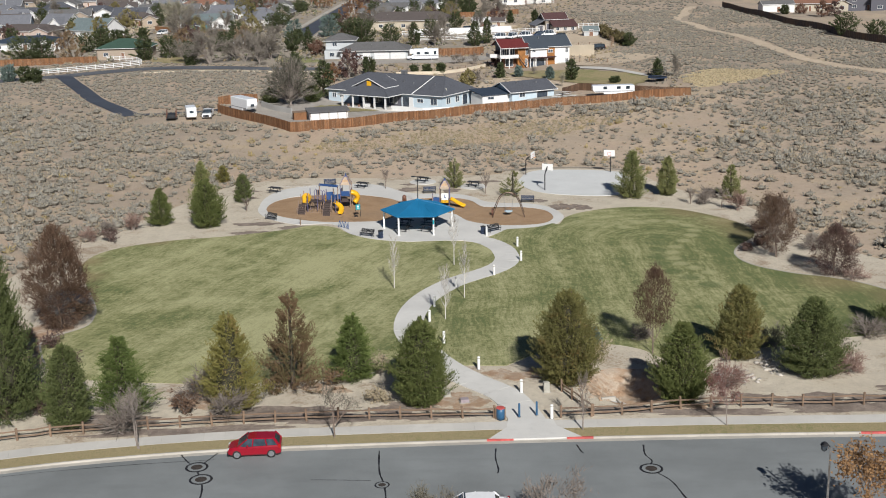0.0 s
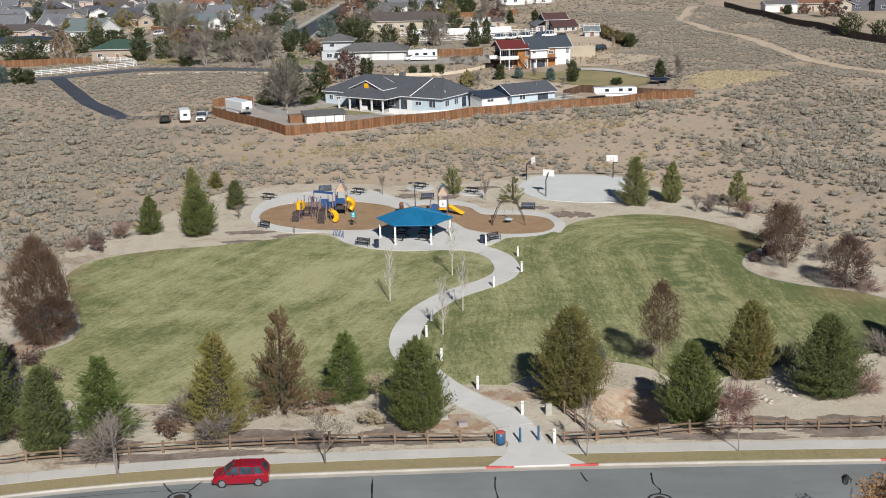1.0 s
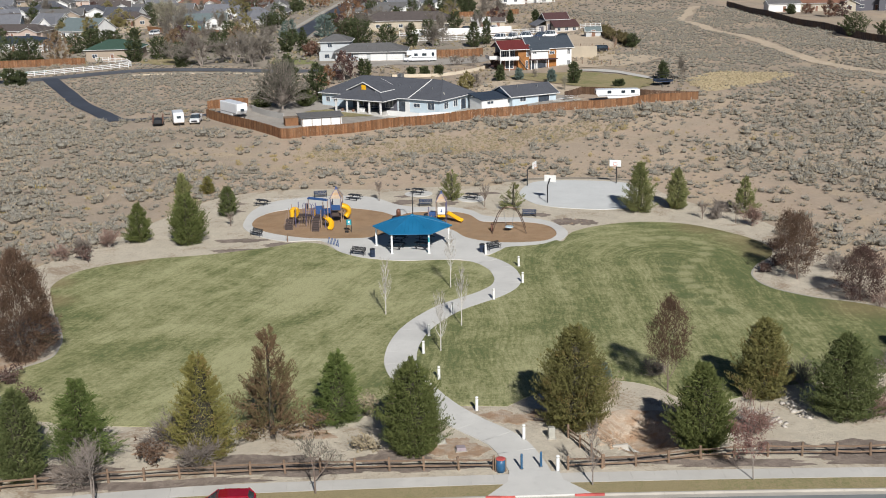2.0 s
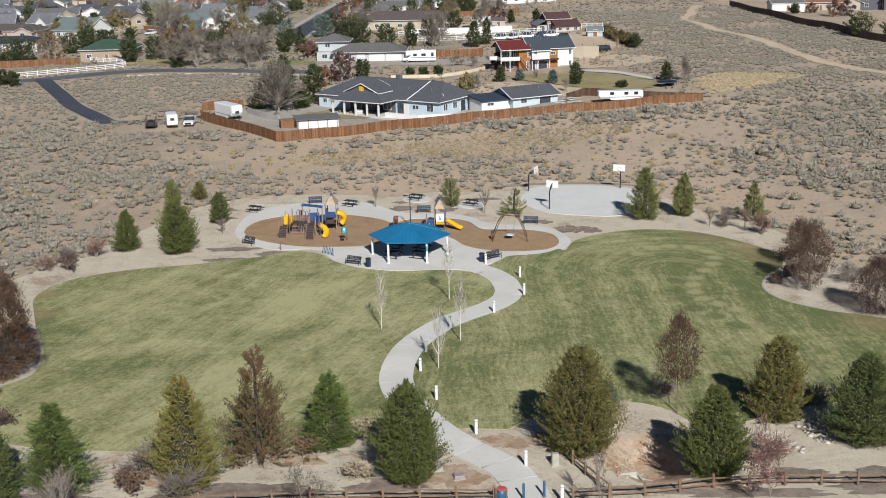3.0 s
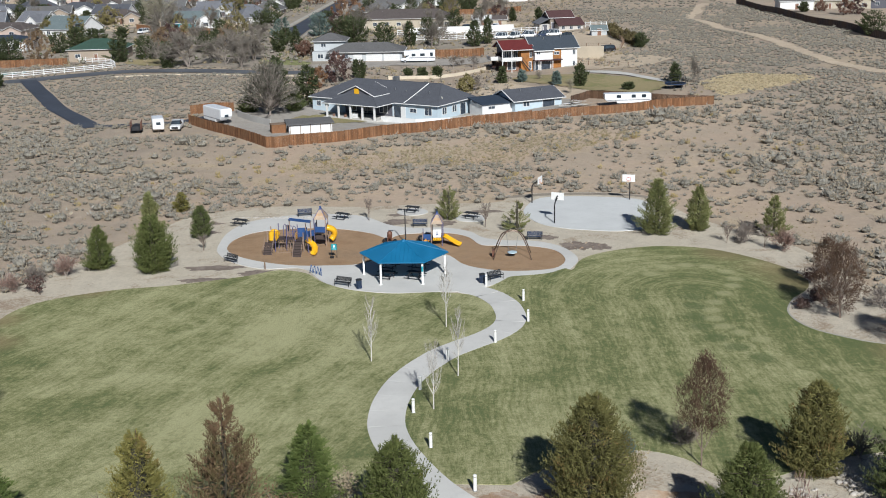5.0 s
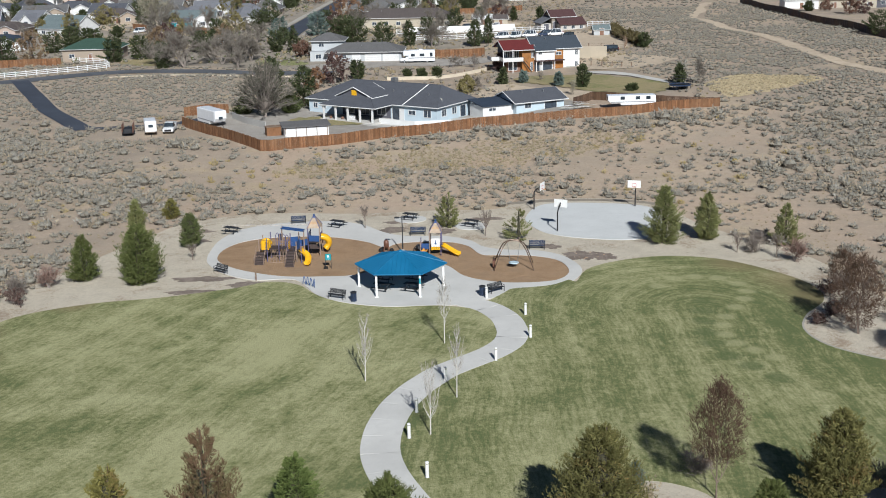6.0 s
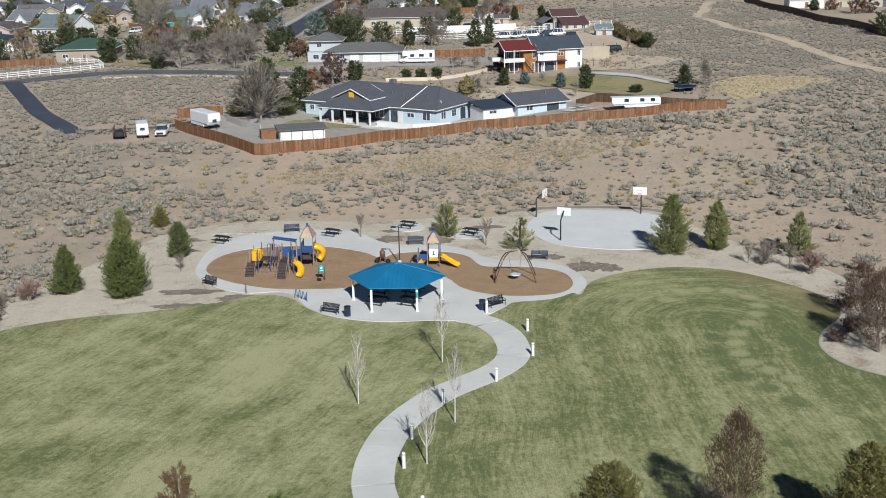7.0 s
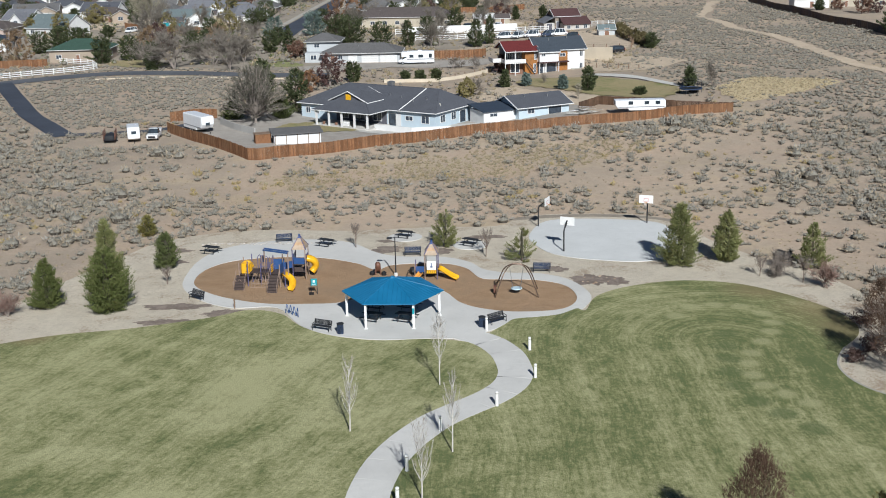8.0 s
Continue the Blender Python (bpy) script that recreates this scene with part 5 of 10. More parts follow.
def light_pole():
    root = thing("light_pole", "dark steel lamp post behind the pavilion", "lamp post", pose(-10.5, 160.5, 0.05))
    part("pole", Build().tube([(0, 0, 0), (0, 0, 4.1)], [0.075, 0.055], 8), M_DARK, root)
    part("base", Build().lathe([(0.2, 0), (0.2, 0.3), (0.1, 0.36)], 12), M_CONC, root)
    part("arm", Build().tube([(-0.55, 0, 4.05), (0.05, 0, 4.1)], 0.04, 6), M_DARK, root)
    part("lamp_head", Build().soft_box(-0.85, -0.3, -0.17, 0.17, 4.0, 4.15, 0.04), M_DARK, root)


light_pole()


def basketball_hoop(x, y, yaw, label):
    """The pole leans over the court towards local +y."""
    root = thing("basketball_hoop", label, "basketball hoop", pose(x, y, 0.1, 0, 0, yaw) @ Matrix.Diagonal((0.92, 0.92, 0.9, 1)), "basketball hoops")
    part("pole", Build().tube([(0, 0, 0), (0, 0, 2.5), (0, 0.25, 2.85), (0, 1.15, 3.55)], 0.085, 8), M_BLACK, root)
    part("brace", Build().tube([(0, 0.05, 2.6), (0, 1.15, 3.2)], 0.04, 6), M_BLACK, root)
    board = part("backboard", Build().soft_box(-0.9, 0.9, 1.18, 1.22, 2.95, 4.0, 0.01), M_WHITE, root)
    sq = Build()
    for x0, x1, z0, z1 in ((-0.3, 0.3, 3.1, 3.15), (-0.3, 0.3, 3.55, 3.6), (-0.3, -0.25, 3.15, 3.55), (0.25, 0.3, 3.15, 3.55)):
        sq.box(x0, x1, 1.22, 1.226, z0, z1)
    part("target_square", sq, M_REDPAINT, board, "faded red square")
    ring = [(0.23 * math.cos(k / 16 * 2 * math.pi), 1.5 + 0.23 * math.sin(k / 16 * 2 * math.pi), 3.05) for k in range(17)]
    part("rim", Build().tube(ring, 0.018, 5), M_ORANGEP, root)
    net = Build()
    for k in range(8):
        a = k / 8 * 2 * math.pi
        net.tube([(0.22 * math.cos(a), 1.5 + 0.22 * math.sin(a), 3.04), (0.12 * math.cos(a + 0.5), 1.5 + 0.12 * math.sin(a + 0.5), 2.65)], 0.008, 3)
    part("net", net, M_WHITE, root)


basketball_hoop(4.86, 180.31, -112, "black bent-pole basketball hoop with a white backboard")
basketball_hoop(7.31, 169.30, -22, "black bent-pole basketball hoop at the court's edge")
basketball_hoop(17.82, 181.49, 165, "black basketball hoop with a white backboard")


# ---- playground ----
def post(b, x, y, h, r=0.06):
    b.tube([(x, y, 0), (x, y, h)], r, 8)
    return b


def slide(parent, pts, width, material, name="slide"):
    """An open chute with raised sides along pts."""
    b = Build()
    n = len(pts)
    pts = [Vector(p) for p in pts]
    rows = []
    for i, p in enumerate(pts):
        d = pts[min(i + 1, n - 1)] - pts[max(i - 1, 0)]
        d.z = 0
        d.normalize()
        s = Vector((-d.y, d.x, 0)) * width / 2
        rows.append([p + s * 1.08 + Vector((0, 0, 0.24)), p + s + Vector((0, 0, 0.22)), p + s * 0.8, p - s * 0.8, p - s + Vector((0, 0, 0.22)), p - s * 1.08 + Vector((0, 0, 0.24)), p - s * 0.9 - Vector((0, 0, 0.05)), p + s * 0.9 - Vector((0, 0, 0.05))])
    v = [tuple(q) for r in rows for q in r]
    f = []
    for i in range(n - 1):
        for k in range(8):
            a, c = i * 8 + k, i * 8 + (k + 1) % 8
            f.append((a, c, c + 8, a + 8))
    f += [tuple(range(7, -1, -1)), tuple(range((n - 1) * 8, n * 8))]
    return part(name, b.add(v, f), material, parent, "bright yellow moulded slide", smooth=True)


def stairs(parent, x, y, yaw, h, width=1.1, steps=5):
    m = Matrix.Translation((x, y, 0)) @ Matrix.Rotation(radians(yaw), 4, "Z")
    for k in range(steps):
        b = Build().box(-width / 2, width / 2, k * 0.28, k * 0.28 + 0.3, h * (k + 1) / steps - 0.06, h * (k + 1) / steps, m)
        b.box(-width / 2, width / 2, k * 0.28 + 0.004, k * 0.28 + 0.03, h * k / steps, h * (k + 1) / steps - 0.06, m)
        part("stair_step", b, M_DECK, parent)
    for s in (-1, 1):
        r = Build()
        lo, hi = (s * width / 2, 0, 0.75), (s * width / 2, steps * 0.28, h + 0.75)
        pts = [m @ Vector(q) for q in ((s * width / 2, 0, 0.0), lo, hi)]
        r.tube(pts, 0.03, 6)
        for k in range(1, 4):
            u = k / 4
            r.tube([m @ Vector((s * width / 2, steps * 0.28 * u, h * u)), m @ Vector((s * width / 2, steps * 0.28 * u, h * u + 0.75))], 0.015, 4)
        part("handrail", r, M_TANPOST, parent)


def deck(parent, x, y, z, w=1.25, d=1.25):
    part("deck", Build().box(x - w / 2, x + w / 2, y - d / 2, y + d / 2, z - 0.08, z), M_DECK, parent)


def panel(parent, x, y, z0, z1, w, yaw, material, label="", holes=False):
    m = Matrix.Translation((x, y, 0)) @ Matrix.Rotation(radians(yaw), 4, "Z")
    b = Build()
    if holes:
        n = 5
        for k in range(n):
            u = -w / 2 + w * k / n
            b.box(u + 0.03, u + w / n - 0.03, -0.02, 0.02, z0, z1, m)
        b.box(-w / 2, w / 2, -0.03, 0.03, z0, z0 + 0.07, m).box(-w / 2, w / 2, -0.03, 0.03, z1 - 0.07, z1, m)
    else:
        b.soft_box(-w / 2, w / 2, -0.025, 0.025, z0, z1, 0.012, m)
    return part("panel", b, material, parent, label)


def peaked_roof(parent, x, y, z, w, h):
    """A four-sided steeple roof with coloured bands."""
    h *= 0.84
    w *= 0.94
    for k, (u0, u1, mat) in enumerate(((0, 0.3, M_TANROOF), (0.3, 0.5, M_ROOFSTRIPE), (0.5, 0.78, M_TANROOF), (0.78, 1.0, M_PLAYBLUE))):
        r0, r1 = w / 2 * (1 - u0 * 0.97), w / 2 * (1 - u1 * 0.97)
        b = Build()
        v = [(x + sx * r, y + sy * r, zz) for r, zz in ((r0, z + h * u0), (r1, z + h * u1)) for sx, sy in ((-1, -1), (1, -1), (1, 1), (-1, 1))]
        b.add(v, [(3, 2, 1, 0), (4, 5, 6, 7), (0, 1, 5, 4), (1, 2, 6, 5), (2, 3, 7, 6), (3, 0, 4, 7)])
        part("roof_band", b, mat, parent)
    for sx, sy in ((-1, -1), (1, -1), (1, 1), (-1, 1)):
        part("roof_edge", Build().tube([(x + sx * w / 2, y + sy * w / 2, z), (x, y, z + h)], 0.05, 5), M_PURPLE, parent)
    part("roof_knob", Build().lathe([(0.12, z + h - 0.1), (0.14, z + h), (0.05, z + h + 0.12)], 8, Matrix.Translation((x, y, 0))), M_PLAYBLUE, parent)


def big_play_structure():
    root = thing("play_structure", "violet and tan climbing structure with yellow slides", "play structure", pose(-22.95, 158.2, 0.045) @ Matrix.Diagonal((0.9, 1.25, 0.9, 1)))
    # first tower with stairs and a yellow barrel panel
    for k, (x, y, h) in enumerate(((-3.6, -0.6, 2.7), (-2.6, -0.7, 2.9), (-3.4, 0.6, 2.9), (-2.4, 0.5, 3.3), (-1.3, 0.7, 3.0), (-1.2, -0.4, 2.5))):
        part("post", post(Build(), x, y, h), (M_TANPOST, M_PURPLE)[k % 2], root)
    deck(root, -3.0, 0.0, 1.2), deck(root, -1.8, 0.1, 1.5)
    stairs(root, -3.35, -1.9, 0, 1.2, 1.15)
    ring = [(-3.0 + 0.62 * math.cos(a / 10 * math.pi), 0.6, 1.75 + 0.62 * math.sin(a / 10 * math.pi)) for a in range(11)]
    part("tunnel", Build().tube(ring, 0.16, 8), M_YELLOW, root, "yellow moulded arch", smooth=True)
    part("crawl_box", Build().soft_box(-3.55, -2.35, -0.1, 0.55, 1.25, 2.35, 0.12), M_YELLOW, root, "yellow moulded crawl box")
    panel(root, -3.0, 0.66, 1.25, 2.3, 1.0, 0, M_YELLOW, "yellow moulded panel"), panel(root, -2.45, 0.05, 1.6, 2.4, 0.9, 80, M_YELLOW, "yellow moulded panel")
    # upright play bars
    for k in range(4):
        x, y = -1.9 + k * 0.45, 1.1 - 0.25 * k
        part("climbing_bar", Build().tube([(x, y, 0), (x, y, 2.7), (x + 0.22, y, 3.0), (x + 0.45, y, 2.7), (x + 0.45, y, 0)], 0.05, 6), M_PURPLE, root)
    panel(root, -1.35, 1.3, 2.0, 2.8, 0.6, 0, M_PLAYBLUE)
    # arched net climber and bridge
    net = Build()
    for k in range(6):
        u = k / 5
        net.tube([(-2.2 + 1.9 * u, -1.1, 0.0), (-2.2 + 1.9 * u, -0.6, 0.75), (-2.0 + 1.7 * u, 0.0, 1.4)], 0.022, 4)
    for k in range(5):
        u = k / 4
        net.tube([(-2.25, -1.1 + 1.1 * u, 1.35 * u), (-0.25, -1.1 + 1.1 * u, 1.35 * u)], 0.022, 4)
    part("net_climber", net, M_TANPOST, root)
    part("bridge", Build().box(-1.25, 0.5, -0.3, 0.6, 1.38, 1.44), M_DECK, root)
    for y in (-0.32, 0.62):
        part("bridge_rail", Build().tube([(-1.2, y, 2.15), (0.5, y, 2.25)], 0.03, 6), M_PURPLE, root)
        for k in range(8):
            part("baluster", Build().tube([(-1.2 + 0.24 * k, y, 1.42), (-1.2 + 0.24 * k, y, 2.18)], 0.014, 4), M_PURPLE, root)
    # second stairs, yellow ladder, blue panels, overhead beam
    stairs(root, 0.55, -2.65, 0, 1.45, 1.1, 6)
    for k, (x, y, h) in enumerate(((0.05, -0.95, 2.9), (1.1, -1.0, 2.6), (0.1, 0.3, 3.2), (1.2, 0.2, 3.4), (1.7, -1.1, 2.4))):
        part("post", post(Build(), x, y, h), (M_PURPLE, M_TANPOST)[k % 2], root)
    deck(root, 0.6, -0.35, 1.45, 1.2, 1.4)
    lad = Build()
    for k in range(5):
        lad.box(-0.28, 0.28, -0.03, 0.03, 1.3 + k * 0.24, 1.42 + k * 0.24, Matrix.Translation((0.1, -0.3, 0)) @ Matrix.Rotation(radians(80), 4, "Z"))
    part("ladder_panel", lad, M_YELLOW, root, "yellow ladder panel")
    panel(root, 1.15, -0.4, 1.4, 2.5, 1.1, 78, M_PLAYBLUE), panel(root, 0.7, 0.5, 1.5, 2.7, 1.2, 8, M_PLAYBLUE)
    for x, y in ((-0.95, 0.5), (2.0, -0.55)):
        part("beam_post", post(Build(), x, y, 3.9, 0.07), M_TANPOST, root)
    for d in (-0.25, 0.25):
        part("overhead_beam", Build().tube([(-1.0, 0.5 + d, 3.85), (2.05, -0.55 + d, 3.85)], 0.09, 6), M_PLAYBLUE, root)
    for k in range(8):
        x, y = -0.8 + k * 0.38, 0.43 - k * 0.13
        part("rung", Build().tube([(x, y - 0.25, 3.85), (x, y + 0.25, 3.85)], 0.025, 5), M_PLAYBLUE, root)
    # front curved slide
    slide(root, [(1.5, -0.7, 1.35), (1.9, -0.85, 1.2), (2.35, -1.1, 0.95), (2.65, -1.5, 0.65), (2.7, -1.95, 0.35), (2.55, -2.35, 0.22)], 0.72, M_YELLOW)
    # steeple tower
    for k, (x, y) in enumerate(((2.1, 1.15), (3.6, 1.05), (2.15, 2.55), (3.65, 2.45))):
        part("post", post(Build(), x, y, 3.6), (M_PURPLE, M_TANPOST)[k % 2], root)
    deck(root, 2.87, 1.8, 1.8, 1.5, 1.5), deck(root, 2.87, 1.8, 0.95, 1.4, 1.4)
    panel(root, 2.87, 1.05, 1.85, 2.6, 1.3, -4, M_PLAYBLUE), panel(root, 3.62, 1.75, 1.85, 2.8, 1.2, 86, M_PURPLE), panel(root, 2.1, 1.8, 1.85, 2.8, 1.2, 86, M_PLAYBLUE)
    panel(root, 1.65, 0.85, 1.4, 2.2, 0.9, 35, M_PLAYBLUE), panel(root, 2.8, 0.95, 0.95, 1.5, 1.0, -4, M_DECK)
    peaked_roof(root, 2.87, 1.8, 3.55, 1.75, 1.75)
    tube = [(3.6, 1.9, 2.2), (4.0, 1.95, 2.1), (4.35, 2.05, 1.85), (4.5, 2.2, 1.5), (4.45, 2.3, 1.1), (4.25, 2.25, 0.75), (4.05, 2.1, 0.5)]
    part("tube_slide", Build().tube(smooth_line(tube, False, 4), 0.4, 12), M_YELLOW, root, "yellow spiral tube slide", smooth=True)
    loop = Build()
    for s in (0, 0.5):
        loop.tube([(-4.1 + s, -1.2, 0), (-4.25 + s, -1.2, 0.6), (-4.0 + s, -1.15, 1.0), (-3.75 + s, -1.1, 0.7)], 0.03, 5)
    part("grab_loop", loop, M_TANPOST, root)


big_play_structure()


def small_play_structure():
    root = thing("play_structure", "small tan-roofed play tower with a yellow slide", "play structure", pose(-6.72, 159.83, 0.045) @ Matrix.Diagonal((0.9, 1.25, 0.9, 1)))
    for k, (x, y, h) in enumerate(((-0.75, -0.5, 2.9), (0.65, -0.55, 3.0), (-0.7, 0.75, 2.9), (0.7, 0.7, 3.0), (-1.9, -0.4, 1.8), (-1.9, 0.6, 1.9))):
        part("post", post(Build(), x, y, h), (M_TANPOST, M_PURPLE)[k % 2], root)
    deck(root, 0, 0.1, 1.0, 1.4, 1.3), deck(root, -1.3, 0.1, 0.7, 1.1, 1.0)
    peaked_roof(root, 0, 0.1, 2.95, 1.7, 1.6)
    white = panel(root, 0, -0.6, 1.15, 2.2, 1.05, 0, M_WHITE, "white picture panel with a blue figure")
    part("emblem", Build().box(-0.12, 0.14, -0.632, -0.626, 1.45, 1.6).box(-0.05, 0.05, -0.632, -0.626, 1.6, 2.0), M_PLAYBLUE, white)
    panel(root, 0, -0.58, 0.75, 1.1, 1.1, 0, M_YELLOW, "yellow cut-out panel", True)
    panel(root, -1.3, -0.4, 0.8, 1.5, 0.9, 0, M_PLAYBLUE)
    slide(root, [(0.75, -0.1, 1.1), (1.1, -0.2, 1.05), (1.9, -0.45, 0.62), (2.6, -0.7, 0.3), (3.0, -0.85, 0.22)], 0.75, M_YELLOW)
    slide(root, [(-1.2, -0.6, 0.75), (-1.5, -0.9, 0.5), (-1.8, -1.2, 0.25)], 0.6, M_ORANGEP)
    arch = Build()
    for s in (0, 0.7):
        arch.tube([(-2.0, -0.3 + s, 0.7), (-2.4, -0.3 + s, 1.0), (-2.8, -0.3 + s, 0.6), (-2.9, -0.3 + s, 0)], 0.03, 5)
    part("arch_climber", arch, M_DARK, root)
    part("barrel_panel", Build().lathe([(0.35, 0), (0.38, 0.35), (0.3, 0.7)], 12, Matrix.Translation((-2.3, 1.2, 0))), M_BLACK, root)


small_play_structure()


def saucer_swing():
    root = thing("saucer_swing", "bronze arched swing frame with a pale round seat", "swing", pose(1.9, 154.3, 0.045) @ Matrix.Diagonal((0.9, 1.0, 0.88, 1)))
    bronze = plain("bronze_steel", (0.13, 0.085, 0.06), 0.4, 0.4, vary=0.2)
    for y0, y1 in ((-1.4, -0.18), (1.4, 0.18)):
        pts = [(-2.35, y0, 0), (-1.9, y0 * 0.85, 1.3), (-1.35, y0 * 0.6, 2.6), (-0.75, y1, 3.25), (0.0, y1, 3.45), (0.75, y1, 3.25), (1.35, y0 * 0.6, 2.6), (1.9, y0 * 0.85, 1.3), (2.35, y0, 0)]
        part("arch", Build().tube(smooth_line(pts, False, 4), 0.065, 8), bronze, root)
    part("cross_bar", Build().tube([(-0.75, -0.18, 3.25), (-0.75, 0.18, 3.25)], 0.05, 6), bronze, root)
    part("cross_bar", Build().tube([(0.75, -0.18, 3.25), (0.75, 0.18, 3.25)], 0.05, 6), bronze, root)
    for sx in (-1, 1):
        for sy in (-1, 1):
            part("chain", Build().tube([(sx * 0.75, sy * 0.05, 3.2), (sx * 0.42, sy * 0.35, 0.62)], 0.015, 4), M_STEEL, root)
    part("seat", Build().lathe([(0.35, 0.5), (0.6, 0.55), (0.62, 0.62), (0.5, 0.64), (0.1, 0.58)], 20), M_PALEDISC, root, "pale round saucer seat", smooth=True)
    part("step_panel", Build().box(-2.5, -2.2, -0.3, 0.35, 0.1, 0.9), M_BROWNP, root)


saucer_swing()


def spring_rider():
    root = thing("spring_climber", "brown moulded play boulder on dark springs", "play equipment", pose(-12.40, 161.10, 0.045))
    b = Build()
    b.lathe([(0.16, 0.3), (0.3, 0.62), (0.36, 0.95), (0.3, 1.2), (0.14, 1.36), (0.03, 1.4)], 10)
    b.v = [(p[0] * (1 + 0.2 * math.sin(5 * p[2])), p[1] + 0.12 * math.sin(3 * p[2] + 1), p[2]) for p in b.v]
    part("body", b, M_BROWNP, root, smooth=True)
    for x, y in ((-0.28, -0.15), (0.3, -0.1), (0.22, 0.3)):
        part("leg", Build().tube([(x * 0.7, y * 0.7, 0.7), (x, y, 0.0)], 0.08, 7), M_BROWNP, root)
    for x, y in ((-0.62, -0.1), (0.62, -0.25)):
        part("foot", Build().lathe([(0.28, 0), (0.26, 0.28), (0.12, 0.42), (0.02, 0.44)], 10, Matrix.Translation((x, y, 0))), M_BLACK, root)


spring_rider()


def info_sign():
    root = thing("play_sign", "teal information sign on two posts", "sign", pose(-18.11, 154.32, 0.045, 0, 0, 6))
    face = part("board", Build().soft_box(-0.3, 0.3, -0.03, 0.03, 0.95, 1.65, 0.02), M_TEAL, root)
    part("print", Build().box(-0.1, 0.1, -0.036, -0.031, 1.25, 1.5).box(-0.18, 0.18, -0.036, -0.031, 1.06, 1.1), M_WHITE, face, "plain white printed bars")
    for x in (-0.3, 0.3):
        part("post", Build().tube([(x, 0.04, 0), (x, 0.04, 1.6)], 0.035, 6), M_DARK, root)
    part("foot_panel", Build().box(-0.5, -0.05, -0.12, -0.05, 0.0, 0.28), M_BLACK, root)


info_sign()
part_post = thing("marker_post", "short tan wooden marker post by the lawn", "post", pose(-25.20, 150.10, 0.05))
part("stake", Build().box(-0.06, 0.06, -0.06, 0.06, 0, 0.9), M_RAIL, part_post)


# ---- split-rail fence ----
def rail_fence(line, step, label):
    root = thing("rail_fence", label, "fence")
    pts = along(line, step)
    r = random.Random(len(pts))
    tops = []
    for x, y in pts:
        m = Matrix.Translation((x, y, 0.02)) @ Euler((radians(r.uniform(-3, 3)), radians(r.uniform(-3, 3)), radians(r.uniform(0, 40)))).to_matrix().to_4x4()
        part("post", Build().soft_box(-0.085, 0.085, -0.075, 0.075, 0, r.uniform(1.0, 1.12), 0.03, m), M_RAIL, root)
        tops.append((x, y))
    for (x0, y0), (x1, y1) in zip(tops, tops[1:]):
        for z in (0.38, 0.8):
            j = [r.uniform(-0.05, 0.05) for _ in range(5)]
            pts3 = [(x0, y0, z + j[0]), ((x0 + x1) / 2 + j[1], (y0 + y1) / 2 + j[2], z + j[3] - 0.03), (x1, y1, z + j[4])]
            part("rail", Build().tube(pts3, [0.06, 0.07, 0.055], 5), M_RAIL, root)


rail_fence(smooth_line([(-59.20, 72.26), (-47.49, 77.92), (-36.04, 82.42), (-31.37, 83.49), (-24.15, 84.68), (-16.80, 85.55), (-9.50, 86.11), (-0.03, 86.21)], False, 6), 2.42, "weathered brown split-rail fence behind the sidewalk")
rail_fence(smooth_line([(5.22, 86.22), (10.26, 86.85), (15.26, 88.01), (20.33, 88.40), (25.48, 88.42), (30.77, 88.72), (41.37, 89.03), (53.71, 88.92)], False, 6), 2.42, "weathered brown split-rail fence along the gravel bed")
rail_fence([(7.79, 86.65), (5.59, 91.68)], 2.0, "short weathered rail fence beside a drain")

# ---- vehicles ----
M_GLASS = glass_dark("tinted_glass")
M_TYRE = plain("tyre_rubber", (0.02, 0.02, 0.021), 0.85, vary=0.2)
M_ALLOY = plain("alloy_wheel", (0.5, 0.5, 0.52), 0.35, 0.8, vary=0.15)
M_REDCAR = plain("red_car_paint", (0.27, 0.006, 0.018), 0.2, 0.0, vary=0.06, spec=0.6, bump=0)
M_WHITECAR = plain("white_car_paint", (0.78, 0.79, 0.8), 0.25, 0.0, vary=0.05, spec=0.6, bump=0)
M_REDLAMP = plain("red_lamp", (0.35, 0.01, 0.01), 0.2, vary=0.05, bump=0)
M_CLEARLAMP = plain("headlamp_glass", (0.6, 0.6, 0.58), 0.15, 0.3, vary=0.05, bump=0)
M_RVSTRIPE = plain("grey_stripe", (0.25, 0.26, 0.28), 0.5)


def loft(b, rows, closed_ends=True):
    """Rows of equally many points, joined to a skin."""
    n, m = len(rows[0]), len(rows)
    v = [p for r in rows for p in r]
    f = [(i * n + k, i * n + (k + 1) % n, (i + 1) * n + (k + 1) % n, (i + 1) * n + k) for i in range(m - 1) for k in range(n)]
    f += [tuple(range(n - 1, -1, -1)), tuple(range((m - 1) * n, m * n))]
    return b.add(v, f)


def body_ring(x, hw, z0, z1, c=0.12):
    return [(x, -hw + c, z0), (x, hw - c, z0), (x, hw, z0 + c), (x, hw, z1 - c * 1.3), (x, hw - c, z1), (x, -hw + c, z1), (x, -hw, z1 - c * 1.3), (x, -hw, z0 + c)]


def wheel(parent, x, y, r=0.33, w=0.22):
    m = Matrix.Translation((x, y, r)) @ Matrix.Rotation(radians(90), 4, "X") @ Matrix.Translation((0, 0, -w / 2))
    t = part("wheel", Build().lathe([(r * 0.86, 0), (r, 0.03), (r, w - 0.03), (r * 0.86, w)], 18, m), M_TYRE, parent)
    part("rim", Build().lathe([(r * 0.66, -0.012), (r * 0.66, w + 0.012)], 14, m), M_ALLOY, t)


